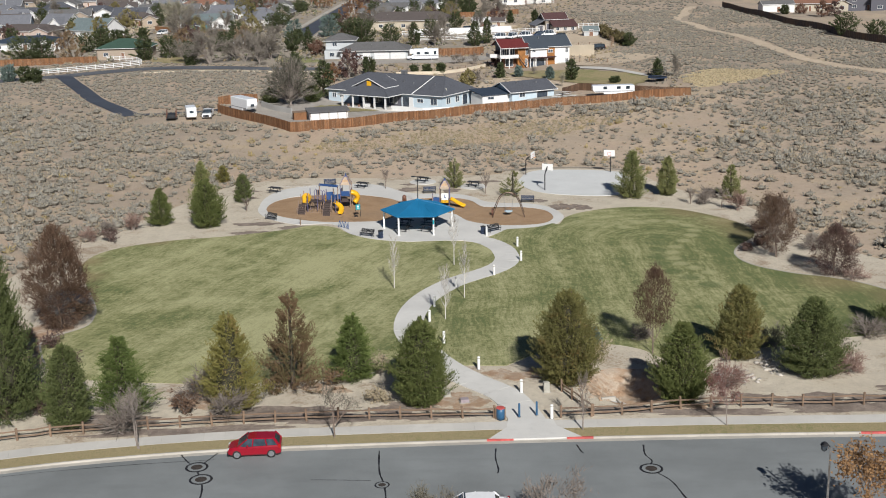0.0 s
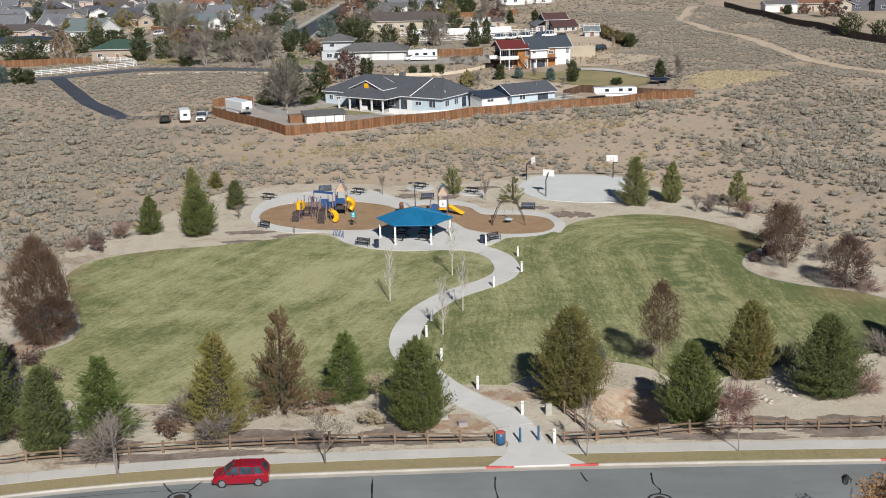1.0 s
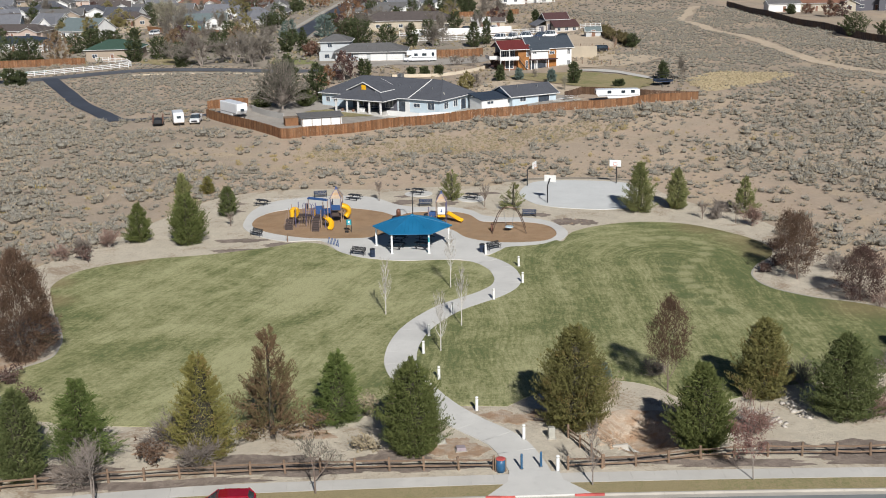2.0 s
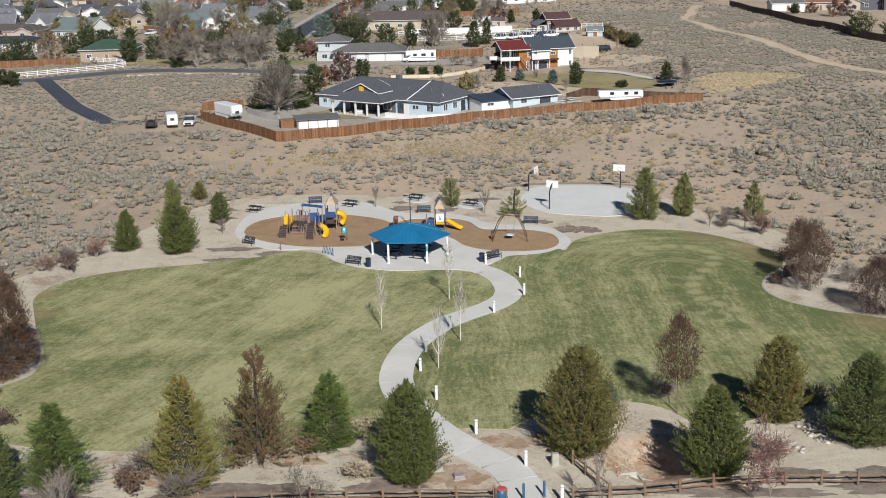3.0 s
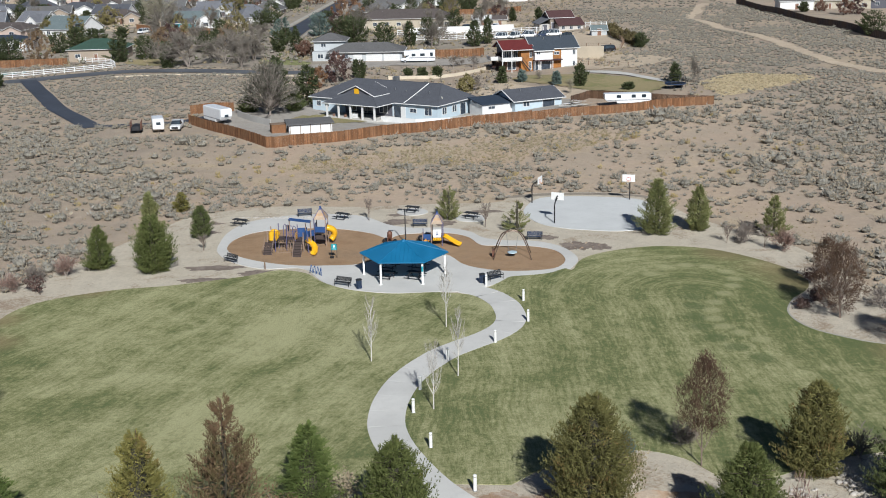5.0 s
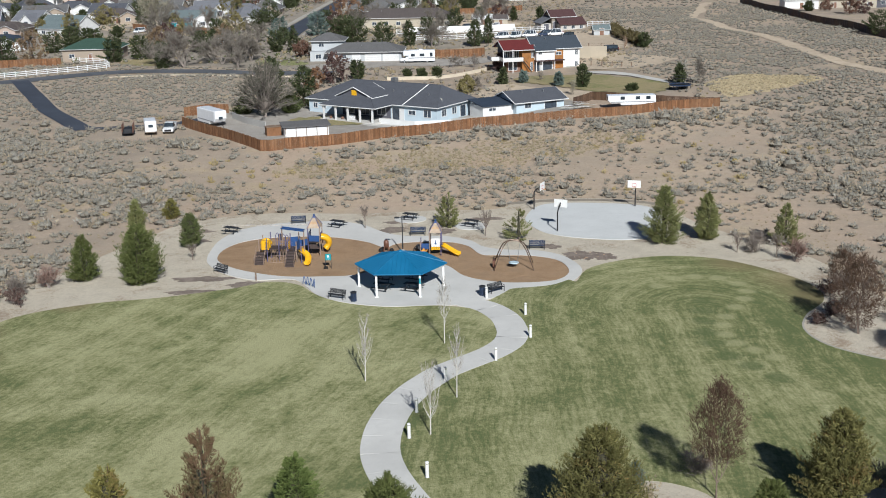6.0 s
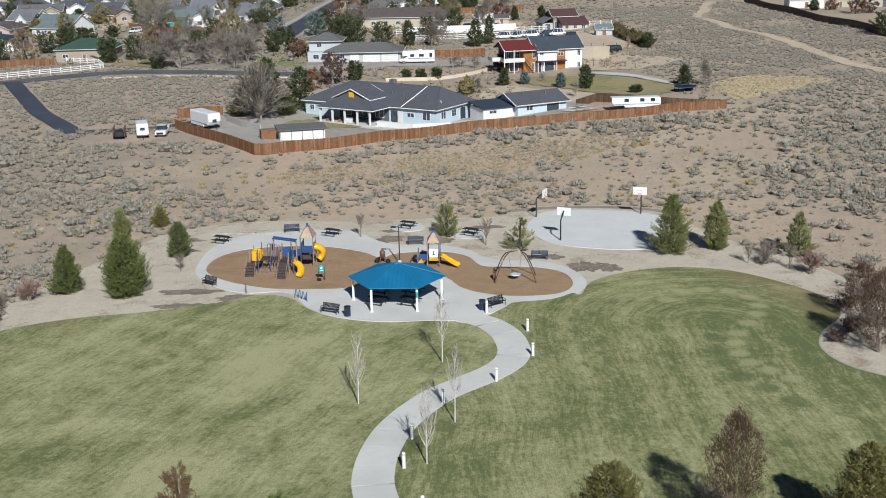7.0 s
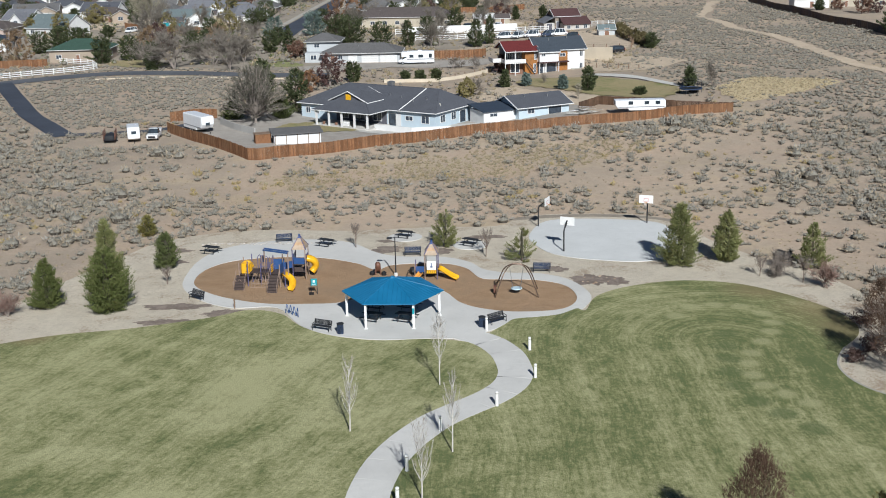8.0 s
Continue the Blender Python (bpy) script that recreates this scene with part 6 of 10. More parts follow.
def car(m, length, paint, label, hatch=True, height=1.5, width=1.7, name="car"):
    """A small car that faces -x."""
    root = thing(name, label, "car", m)
    h, w, L = height, width / 2, length / 2
    rows = [body_ring(-L, w * 0.68, 0.32, 0.6, 0.1), body_ring(-L + 0.1, w * 0.86, 0.24, 0.74), body_ring(-L + 0.4, w * 0.96, 0.2, 0.84), body_ring(-L + 0.9, w, 0.2, 0.94), body_ring(0, w, 0.2, 0.98),
            body_ring(L - 0.8, w, 0.2, 1.0), body_ring(L - 0.2, w * 0.97, 0.22, 1.0), body_ring(L, w * 0.86, 0.3, 0.9, 0.1)]
    part("body", loft(Build(), rows), paint, root, smooth=False)
    ring = lambda x, hw, z0, z1, hw2: [(x, -hw, z0), (x, hw, z0), (x, hw2, z1), (x, -hw2, z1)]
    tail = L - 0.12 if hatch else L - 0.75
    cab = [ring(-L + 0.72, w * 0.86, 0.84, 0.88, w * 0.82), ring(-L + 1.5, w * 0.95, 0.93, h - 0.04, w * 0.74), ring(0.2, w * 0.96, 0.95, h - 0.03, w * 0.77), ring(tail - 0.35, w * 0.94, 0.97, h - 0.09, w * 0.74), ring(tail, w * 0.88, 0.97, 1.04, w * 0.8)]
    part("window_band", loft(Build(), cab), M_GLASS, root, "dark tinted windows")
    top = [[(x, -hw, z - 0.05), (x, hw, z - 0.05), (x, hw * 0.9, z + 0.012), (x, -hw * 0.9, z + 0.012)] for x, hw, z in ((-L + 1.45, w * 0.75, h - 0.06), (0.2, w * 0.79, h), (tail - 0.3, w * 0.76, h - 0.05))]
    part("roof", loft(Build(), top), paint, root)
    for s in (-1, 1):
        for a, c, wd in (((-L + 0.74, w * 0.88, 0.86), (-L + 1.5, w * 0.77, h - 0.05), 0.045), ((-0.1, w * 0.985, 0.96), (-0.02, w * 0.8, h - 0.03), 0.05), ((0.95, w * 0.985, 0.97), (0.85, w * 0.79, h - 0.05), 0.05), ((tail - 0.05, w * 0.9, 1.0), (tail - 0.36, w * 0.77, h - 0.08), 0.1)):
            part("pillar", Build().tube([(a[0], s * a[1], a[2]), (c[0], s * c[1], c[2])], wd, 5), paint, root)
        part("mirror", Build().soft_box(-L + 1.45, -L + 1.6, s * w + (0 if s > 0 else -0.16), s * w + (0.16 if s > 0 else 0), 0.95, 1.08, 0.03), paint, root)
        part("headlamp", Build().soft_box(-L + 0.0, -L + 0.42, s * w * 0.62 - 0.13, s * w * 0.62 + 0.13, 0.58, 0.76, 0.04), M_CLEARLAMP, root)
        part("tail_lamp", Build().soft_box(L - 0.22, L - 0.02, s * w * 0.86 - 0.08, s * w * 0.86 + 0.08, 0.72, 1.02, 0.03), M_REDLAMP, root)
        part("door_handle", Build().box(0.45, 0.6, s * w - 0.015, s * w + 0.015, 0.82, 0.85), paint, root)
        for x in (-L + 0.72, L - 0.72):
            wheel(root, x, s * (w - 0.1))
    part("bumper", Build().soft_box(-L - 0.02, -L + 0.2, -w * 0.8, w * 0.8, 0.24, 0.42, 0.05), M_BLACK, root)
    return root


car(pose(-17.75, 79.75, 0.01, 0, 0, 6), 3.95, M_REDCAR, "glossy dark red hatchback parked at the kerb", height=1.5)
car(pose(-1.2, 69.9, 0.01, 0, 0, 3), 4.6, M_WHITECAR, "white car parked at the near kerb", False, 1.46, 1.78)


def street_lamp():
    root = thing("street_lamp", "grey street lamp with a dark lantern head", "street lamp", pose(21.4, 69.4, 0.1) @ Matrix.Diagonal((0.9, 0.9, 0.78, 1)))
    part("pole", Build().tube([(0, 0, 0), (0, 0, 6.5)], [0.09, 0.06], 8), M_STEEL, root)
    part("base", Build().lathe([(0.18, 0), (0.16, 0.5), (0.09, 0.6)], 10), M_STEEL, root)
    part("arm", Build().tube([(0, 0, 6.4), (-0.3, 0, 6.75), (-0.45, 0, 6.7)], 0.04, 6), M_BLACK, root)
    lan = part("lantern", Build().lathe([(0.12, 6.1), (0.22, 6.25), (0.25, 6.55), (0.18, 6.65)], 8, Matrix.Translation((-0.45, 0, 0))), M_GLASS, root)
    part("hood", Build().lathe([(0.3, 6.62), (0.22, 6.8), (0.05, 6.92)], 8, Matrix.Translation((-0.45, 0, 0))), M_BLACK, lan)


street_lamp()
deciduous("maple_tree", 23.2, 66.6, 6.4, 5.0, "street tree with thinning orange-brown leaves", 61, M_GREYBARK, L_ORANGE, 2600, 0.15, 5, 0.1)
deciduous("bare_tree", 3.4, 65.4, 5.2, 4.2, "bare brown street tree by the near kerb", 62, M_GREYBARK, L_GREYTWIG, 1500, levels=5, r0=0.08, spray=0.4)
deciduous("bare_tree", -3.9, 64.2, 4.9, 3.6, "bare street tree by the near kerb", 63, M_TWIG, L_DARKTWIG, 1300, levels=5, r0=0.07, spray=0.4)


def camper_van(m):
    root = thing("motorhome", "white motorhome with grey stripes parked by garages", "motorhome", m)
    part("coach", Build().soft_box(-2.6, 4.2, -1.2, 1.2, 0.5, 3.2, 0.12), M_WHITECAR, root)
    part("overcab", Build().soft_box(-3.9, -2.5, -1.15, 1.15, 1.95, 3.1, 0.15), M_WHITECAR, root)
    part("cab", loft(Build(), [body_ring(-4.6, 0.85, 0.5, 1.15), body_ring(-3.6, 0.98, 0.45, 1.3), body_ring(-2.5, 1.0, 0.45, 1.95)]), M_WHITECAR, root)
    part("windscreen", Build().add([(-3.75, -0.9, 1.28), (-3.75, 0.9, 1.28), (-3.0, 0.85, 1.96), (-3.0, -0.85, 1.96), (-2.6, -0.95, 1.2), (-2.6, 0.95, 1.2), (-2.6, 0.95, 1.96), (-2.6, -0.95, 1.96)], [(0, 1, 2, 3), (0, 3, 7, 4), (1, 5, 6, 2), (3, 2, 6, 7), (4, 5, 1, 0)]), M_GLASS, root)
    for x0, x1, z0, z1 in ((-1.9, -0.9, 1.7, 2.4), (0.3, 1.5, 1.7, 2.4), (2.9, 3.6, 1.6, 2.6)):
        part("window", Build().soft_box(x0, x1, -1.23, -1.19, z0, z1, 0.03), M_GLASS, root)
    part("stripe", Build().box(-2.5, 4.1, -1.215, -1.19, 1.2, 1.42), M_RVSTRIPE, root)
    for x in (-3.6, 2.2):
        for s in (-1, 1):
            wheel(root, x, s * 1.0, 0.38, 0.26)
    part("roof_unit", Build().soft_box(0.2, 1.1, -0.4, 0.4, 3.2, 3.45, 0.08), M_WHITECAR, root)


def trailer(m, L, H, label, name="travel_trailer", nose=0.0, stripe=True, wdt=2.4):
    root = thing(name, label, "trailer", m)
    w = wdt / 2
    rows = [body_ring(-L / 2, w * 0.95, 0.75 + nose, H - 0.35 * (nose == 0), 0.14), body_ring(-L / 2 + 0.5, w, 0.5 + nose * 0.6, H, 0.12), body_ring(-L / 2 + 2.2, w, 0.5 + nose * 0.6, H, 0.12), body_ring(-L / 2 + 2.4, w, 0.5, H, 0.12), body_ring(L / 2 - 0.1, w, 0.5, H, 0.12), body_ring(L / 2, w * 0.97, 0.55, H - 0.1, 0.14)]
    part("shell", loft(Build(), rows), M_WHITECAR, root)
    for x in (-L * 0.2, L * 0.12, L * 0.34):
        part("window", Build().soft_box(x - 0.4, x + 0.4, -w - 0.025, -w + 0.01, 1.55, 2.15, 0.03), M_GLASS, root)
    part("rear_window", Build().soft_box(L / 2 - 0.01, L / 2 + 0.02, -0.5, 0.5, 1.5, 2.1, 0.03), M_GLASS, root)
    part("nose_window", Build().soft_box(-L / 2 - 0.02, -L / 2 + 0.02, -0.4, 0.4, 1.5, 2.0, 0.03), M_GLASS, root)
    if stripe:
        for s in (-1, 1):
            part("stripe", Build().box(-L / 2 + 0.5, L / 2 - 0.2, s * w - 0.012, s * w + 0.012, 1.05, 1.2), M_RVSTRIPE, root)
    for s in (-1, 1):
        for x in (0.2, 1.05):
            wheel(root, x, s * (w - 0.15), 0.34, 0.22)
    part("hitch", Build().tube([(-L / 2 + 0.3, 0, 0.5), (-L / 2 - 1.0, 0, 0.45)], 0.06, 5).tube([(-L / 2 - 0.8, 0, 0), (-L / 2 - 0.8, 0, 0.5)], 0.05, 5), M_BLACK, root)


def pickup(m):
    root = thing("pickup_truck", "white work pickup with a ladder rack", "truck", m)
    part("body", loft(Build(), [body_ring(-2.7, 0.85, 0.5, 0.95), body_ring(-2.5, 0.95, 0.4, 1.05), body_ring(-1.2, 0.97, 0.4, 1.15), body_ring(2.5, 0.97, 0.4, 1.15), body_ring(2.65, 0.93, 0.5, 1.1)]), M_WHITECAR, root)
    part("cab_glass", loft(Build(), [[(-1.3, -0.9, 1.12), (-1.3, 0.9, 1.12), (-1.25, 0.85, 1.16), (-1.25, -0.85, 1.16)], [(-0.6, -0.92, 1.12), (-0.6, 0.92, 1.12), (-0.6, 0.75, 1.82), (-0.6, -0.75, 1.82)], [(0.6, -0.92, 1.12), (0.6, 0.92, 1.12), (0.5, 0.75, 1.82), (0.5, -0.75, 1.82)]]), M_GLASS, root)
    part("cab_roof", Build().soft_box(-0.62, 0.55, -0.78, 0.78, 1.78, 1.86, 0.03), M_WHITECAR, root)
    part("tool_body", Build().soft_box(0.8, 2.6, -1.0, 1.0, 1.1, 1.5, 0.04), M_WHITECAR, root)
    rack = Build()
    for x in (-1.0, 0.8, 2.5):
        rack.tube([(x, -0.9, 1.1), (x, -0.9, 2.15), (x, 0.9, 2.15), (x, 0.9, 1.1)], 0.035, 5)
    for y in (-0.9, 0.9):
        rack.tube([(-1.4, y, 2.15), (2.6, y, 2.15)], 0.035, 5)
    part("ladder_rack", rack, M_BLACK, root)
    part("grille", Build().box(-2.74, -2.66, -0.6, 0.6, 0.55, 0.9), M_BLACK, root)
    for x in (-1.7, 1.7):
        for s in (-1, 1):
            wheel(root, x, s * 0.85, 0.37, 0.24)


def flat_trailer(m):
    root = thing("utility_trailer", "dark slat-sided utility trailer", "trailer", m)
    part("bed", Build().box(-1.9, 1.9, -0.95, 0.95, 0.5, 0.62), M_BLACK, root)
    for y in (-0.95, 0.92):
        for z in (0.75, 1.1, 1.45, 1.9):
            part("side_rail", Build().box(-1.9, 1.9, y, y + 0.04, z, z + 0.14), M_BROWNP, root)
        for x in (-1.85, -0.6, 0.6, 1.8):
            part("stake", Build().box(x, x + 0.07, y - 0.03, y + 0.07, 0.5, 2.1), M_BROWNP, root)
    part("load", Build().soft_box(-1.6, 1.5, -0.8, 0.8, 0.62, 1.25, 0.15), M_DARK, root)
    for s in (-1, 1):
        wheel(root, 0.2, s * 1.05, 0.33, 0.2)


def gp(x, y, yaw=0.0, dz=0.02):
    return pose(x, y, ground(x, y) + dz, 0, 0, yaw)


camper_van(gp(-19.8, 341.5, 3))
trailer(gp(-52.3, 249.2, 128), 7.6, 3.1, "white fifth-wheel trailer behind the wood fence", nose=0.9)
trailer(gp(-62.0, 242.6, 108), 4.6, 2.6, "white enclosed box trailer on bare ground", "box_trailer", stripe=False, wdt=2.1)
pickup(gp(-59.0, 244.6, 96))
flat_trailer(gp(-65.8, 241.8, 102))
trailer(gp(25.0, 254.4, 4), 8.8, 2.3, "long white camper trailer behind the wood fence", nose=0.6)

# ---- fences of the neighbours ----
M_FENCE = boards_material("stained_fence_boards", (0.235, 0.116, 0.058))
M_FENCE_BACK = boards_material("weathered_fence_boards", (0.11, 0.07, 0.05))
M_FENCE_DARK = boards_material("dark_fence_boards", (0.12, 0.095, 0.085))
M_VINYL = plain("white_vinyl", (0.8, 0.8, 0.79), 0.5, vary=0.06, bump=0)


def board_fence(line, label, material, h=1.85, name="wood_fence", board=0.145):
    root = thing(name, label, "fence")
    pts = along(line, 2.45)
    r = random.Random(int(abs(line[0][0]) * 10) + len(pts))
    for (x0, y0), (x1, y1) in zip(pts, pts[1:]):
        a, b = Vector((x0, y0, ground(x0, y0))), Vector((x1, y1, ground(x1, y1)))
        n = max(2, round((b - a).length / board))
        d = (b - a) / n
        side = Vector((-d.y, d.x, 0)).normalized() * 0.012
        bay = Build()
        for k in range(n):
            p, q = a + d * (k + 0.04), a + d * (k + 0.96)
            top = h * r.uniform(0.97, 1.02)
            off = side * r.uniform(-0.6, 0.6)
            v = [p - side + off, q - side + off, q + side + off, p + side + off]
            bay.add([(u.x, u.y, u.z - 0.15) for u in v] + [(u.x, u.y, u.z + top) for u in v], [(3, 2, 1, 0), (4, 5, 6, 7), (0, 1, 5, 4), (1, 2, 6, 5), (2, 3, 7, 6), (3, 0, 4, 7)])
        tagged(part("fence_bay", bay, material, root), kind="stuff")
        part("post", Build().box(-0.05, 0.05, -0.05, 0.05, -0.2, h * 1.02, Matrix.Translation(a + side * 6)), material, root)


board_fence([(-58.1, 249.9), (-47.2, 235.3), (-37.4, 220.4), (-30.6, 224.2), (-24.9, 227.4), (-20.7, 230.6), (-16.5, 234.2), (-12.2, 237.3), (-7.5, 239.7), (-2.9, 241.9), (1.9, 243.7), (6.7, 244.6)], "reddish-brown wooden board fence along the dry field", M_FENCE)
board_fence([(6.7, 244.6), (11.4, 245.0), (16.2, 245.5), (21.1, 246.9), (26.1, 248.5), (31.2, 250.6), (36.3, 252.5), (41.2, 253.8)], "mottled reddish-brown board fence along the dry field", M_FENCE, 1.62)
board_fence([(41.3, 254.3), (36.7, 254.8), (31.8, 255.9), (27.3, 258.9), (22.6, 262.1), (18.8, 266.1), (14.7, 259.9)], "dark weathered board fence round a back yard", M_FENCE_BACK, 1.6)
board_fence([(-59.8, 258.7), (-56.0, 260.7), (-51.6, 260.6)], "brown board fence behind a trailer", M_FENCE)
board_fence([(-17.2, 351.5), (-5.5, 353.0), (-3.0, 355.1)], "orange-brown board fence behind the motorhome", M_FENCE, 2.2)
board_fence([(-141.2, 341.7), (-127.4, 345.7), (-115.2, 348.4)], "orange-brown board fence beside a garden", M_FENCE, 2.0)
board_fence([(90.6, 493.2), (90.2, 486.5), (95.3, 431.9), (103.6, 376.2), (109.6, 340.5), (116.0, 307.0)], "long dark board fence on the hillside", M_FENCE_DARK, 2.2, board=0.3)
board_fence([(9.8, 492.8), (-3.7, 496.0), (-18.7, 497.5)], "brown board fence between gardens", M_FENCE, 2.0, board=0.3)
board_fence([(-127.2, 455.6), (-112.4, 440.5), (-95.7, 432.9)], "brown board fence between gardens", M_FENCE, 1.9, board=0.3)


def white_rail_fence(line, label, step=2.6, h=1.4):
    root = thing("white_fence", label, "fence")
    pts = along(line, step)
    for x, y in pts:
        part("post", Build().box(-0.08, 0.08, -0.08, 0.08, -0.1, h + 0.1, Matrix.Translation((x, y, ground(x, y)))), M_VINYL, root)
    for (x0, y0), (x1, y1) in zip(pts, pts[1:]):
        for z in (0.35, 0.8, 1.25):
            part("rail", Build().tube([(x0, y0, ground(x0, y0) + z * h / 1.4), (x1, y1, ground(x1, y1) + z * h / 1.4)], 0.09, 4), M_VINYL, root)


white_rail_fence([(-166.9, 288.7), (-146.1, 303.9), (-131.2, 315.5), (-118.9, 324.0), (-107.2, 333.1), (-99.6, 340.5), (-104.1, 349.9), (-114.6, 355.9)], "white vinyl three-rail fence along a street")
white_rail_fence([(-31.3, 416.6), (-14.1, 416.0), (-3.0, 413.5), (8.0, 411.0), (15.2, 409.0)], "white vinyl rail fence round a paddock", 2.4, 1.7)
white_rail_fence([(28.6, 416.0), (35.0, 412.0)], "white vinyl rail fence beside the barn", 2.0, 1.7)
white_rail_fence([(-24.0, 398.5), (-13.3, 397.4), (-8.6, 399.4), (0.5, 399.0)], "white vinyl rail fence along a dry yard", 2.4, 1.6)


def wire_fence(line, label, h=1.6):
    """Dark posts with three strands of wire."""
    root = thing("wire_fence", label, "fence")
    pts = along(line, 3.2)
    for x, y in pts:
        part("post", Build().box(-0.1, 0.1, -0.1, 0.1, -0.2, h, Matrix.Translation((x, y, ground(x, y)))), M_RAIL, root)
    for (x0, y0), (x1, y1) in zip(pts, pts[1:]):
        for z in (0.45, 0.95, 1.45):
            part("wire", Build().tube([(x0, y0, ground(x0, y0) + z), (x1, y1, ground(x1, y1) + z)], 0.018, 3), M_RAIL, root)


wire_fence([(21.0, 349.5), (27.4, 347.5), (33.3, 347.9), (34.9, 357.2), (34.6, 375.0), (33.6, 393.5)], "dark posts and wire round a sandy paddock")
wire_fence([(20.2, 322.0), (26.2, 316.0), (31.0, 309.5)], "low dark posts and wire beside a yard path", 1.2)
wire_fence([(-9.5, 312.8), (-5.2, 318.2), (-1.4, 324.6), (1.3, 330.2)], "dark mesh fence on a garden wall", 1.3)
white_rail_fence([(0.1, 558.3), (13.5, 553.5), (26.5, 546.5)], "long white vinyl fence", 4.0, 1.8)


def low_wall(line, h, label, material, t=0.2):
    root = thing("garden_wall", label, "wall")
    pts = along(line, 2.4)
    for (x0, y0), (x1, y1) in zip(pts, pts[1:]):
        a, b = Vector((x0, y0, 0)), Vector((x1, y1, 0))
        s = Vector((-(b - a).y, (b - a).x, 0)).normalized() * t / 2
        v = [a - s, b - s, b + s, a + s]
        z = [ground(p.x, p.y) for p in v]
        part("wall_bay", Build().add([(p.x, p.y, q - 0.2) for p, q in zip(v, z)] + [(p.x, p.y, q + h) for p, q in zip(v, z)], [(3, 2, 1, 0), (4, 5, 6, 7), (0, 1, 5, 4), (1, 2, 6, 5), (2, 3, 7, 6), (3, 0, 4, 7)]), material, root)


M_BLOCK = concrete("grey_block", (0.42, 0.41, 0.39))
M_CREAM = concrete("cream_stucco", (0.62, 0.54, 0.42))
low_wall([(-49.7, 255.0), (-45.9, 249.4), (-41.5, 244.5)], 1.2, "grey concrete block garden wall", M_BLOCK)
low_wall([(19.9, 335.7), (27.1, 330.7)], 3.0, "tall cream stucco yard wall", M_CREAM)
low_wall([(-27.6, 420.0), (-14.0, 421.5), (-5.0, 421.9), (6.0, 421.0)], 2.0, "long white yard wall", M_VINYL)
low_wall([(-94.9, 321.3), (-77.9, 323.6), (-56.7, 318.9), (-44.8, 316.3)], 0.25, "pale roadside kerb wall", M_CREAM)
low_wall([(-25.1, 308.8), (-20.0, 308.6), (-14.4, 308.2), (-9.5, 312.4), (-5.2, 318.0), (-1.4, 324.4)], 0.75, "low pale garden wall", M_CREAM)

# ---- roads, yards and trails ----
M_MIDROAD = asphalt("grey_asphalt", (0.105, 0.112, 0.125))
strip(smooth_line([(-188.5, 266.4), (-146.3, 295.9), (-117.2, 315.1), (-97.7, 330.1), (-77.9, 330.9), (-56.7, 325.2), (-39.4, 322.9)], False, 8), 7.0, 0, M_MIDROAD, "side_street", label="grey asphalt side street", category="road", raise_by=0.12)
strip(smooth_line([(-114.6, 317.4), (-109.5, 307.4), (-104.3, 296.9), (-98.3, 285.4), (-90.9, 271.4), (-83.3, 258.6), (-77.6, 249.6), (-75.4, 247.4)], False, 8), 4.1, 0, M_NEWROAD, "driveway", label="dark smooth asphalt driveway through the sage", category="road", raise_by=0.14)
strip(smooth_line([(-77.5, 247.6), (-70.0, 248.3), (-61.2, 251.4), (-55.6, 255.5)], False, 8), 2.2, 0, M_NEWROAD, "driveway", label="narrow dark asphalt drive", category="road", raise_by=0.13)
strip(smooth_line([(-66.6, 418.0), (-67.2, 440.0), (-67.6, 475.2), (-67.6, 522.0), (-67.4, 560.0), (-67.2, 601.6)], False, 6), 7.4, 0, M_NEWROAD, "far_street", label="dark asphalt street between the houses", category="road", raise_by=0.15)
for d in (-5.4, 5.4):
    strip(offset_line(smooth_line([(-66.6, 418.0), (-67.2, 440.0), (-67.6, 475.2), (-67.6, 522.0), (-67.4, 560.0), (-67.2, 601.6)], False, 6), d), 2.0, 0, M_KERB, "far_pavement", label="pale concrete sidewalk between the houses", category="pavement", raise_by=0.14)
strip(smooth_line([(79.9, 499.6), (72.8, 473.1), (71.2, 461.9), (65.1, 442.4), (65.1, 431.2), (69.2, 392.6), (76.1, 349.6), (77.0, 321.9), (82.7, 297.8), (90.5, 280.9), (103.6, 265.3), (132.2, 248.1)], False, 8), 3.4, 0, M_TRAIL, "dirt_trail", label="pale dusty trail winding through sagebrush", category="trail", raise_by=0.13)
strip(smooth_line([(65.1, 431.2), (50.4, 425.7), (35.8, 436.1)], False, 6), 2.2, 0, M_TRAIL, "dirt_trail", label="faint pale dusty track", category="trail", raise_by=0.12)


def yard(name, pts, material, label, category, up=0.1, kind="structure"):
    """A patch of yard laid over the lie of the land."""
    line = smooth_line(pts, True, 10)
    if category in ("soil", "dry grass", "lawn", "yard"):
        # a ragged edge
        q = random.Random(len(label) + int(abs(pts[0][0])))
        line = [(x + q.uniform(-0.7, 0.7), y + q.uniform(-0.9, 0.9)) for x, y in line]
    cx, cy = np.mean(line, 0)
    rings = 7
    v = [(cx, cy, ground(cx, cy) + up)]
    for i in range(1, rings + 1):
        for x, y in line:
            u, w = cx + (x - cx) * i / rings, cy + (y - cy) * i / rings
            v.append((u, w, ground(u, w) + up))
    n = len(line)
    f = [(0, 1 + k, 1 + (k + 1) % n) for k in range(n)]
    for i in range(rings - 1):
        f += [(1 + i * n + k, 1 + (i + 1) * n + k, 1 + (i + 1) * n + (k + 1) % n, 1 + i * n + (k + 1) % n) for k in range(n)]
    b = Build()
    b.v, b.f = v, f
    tagged(part(name, b, material), label, category, kind=kind)


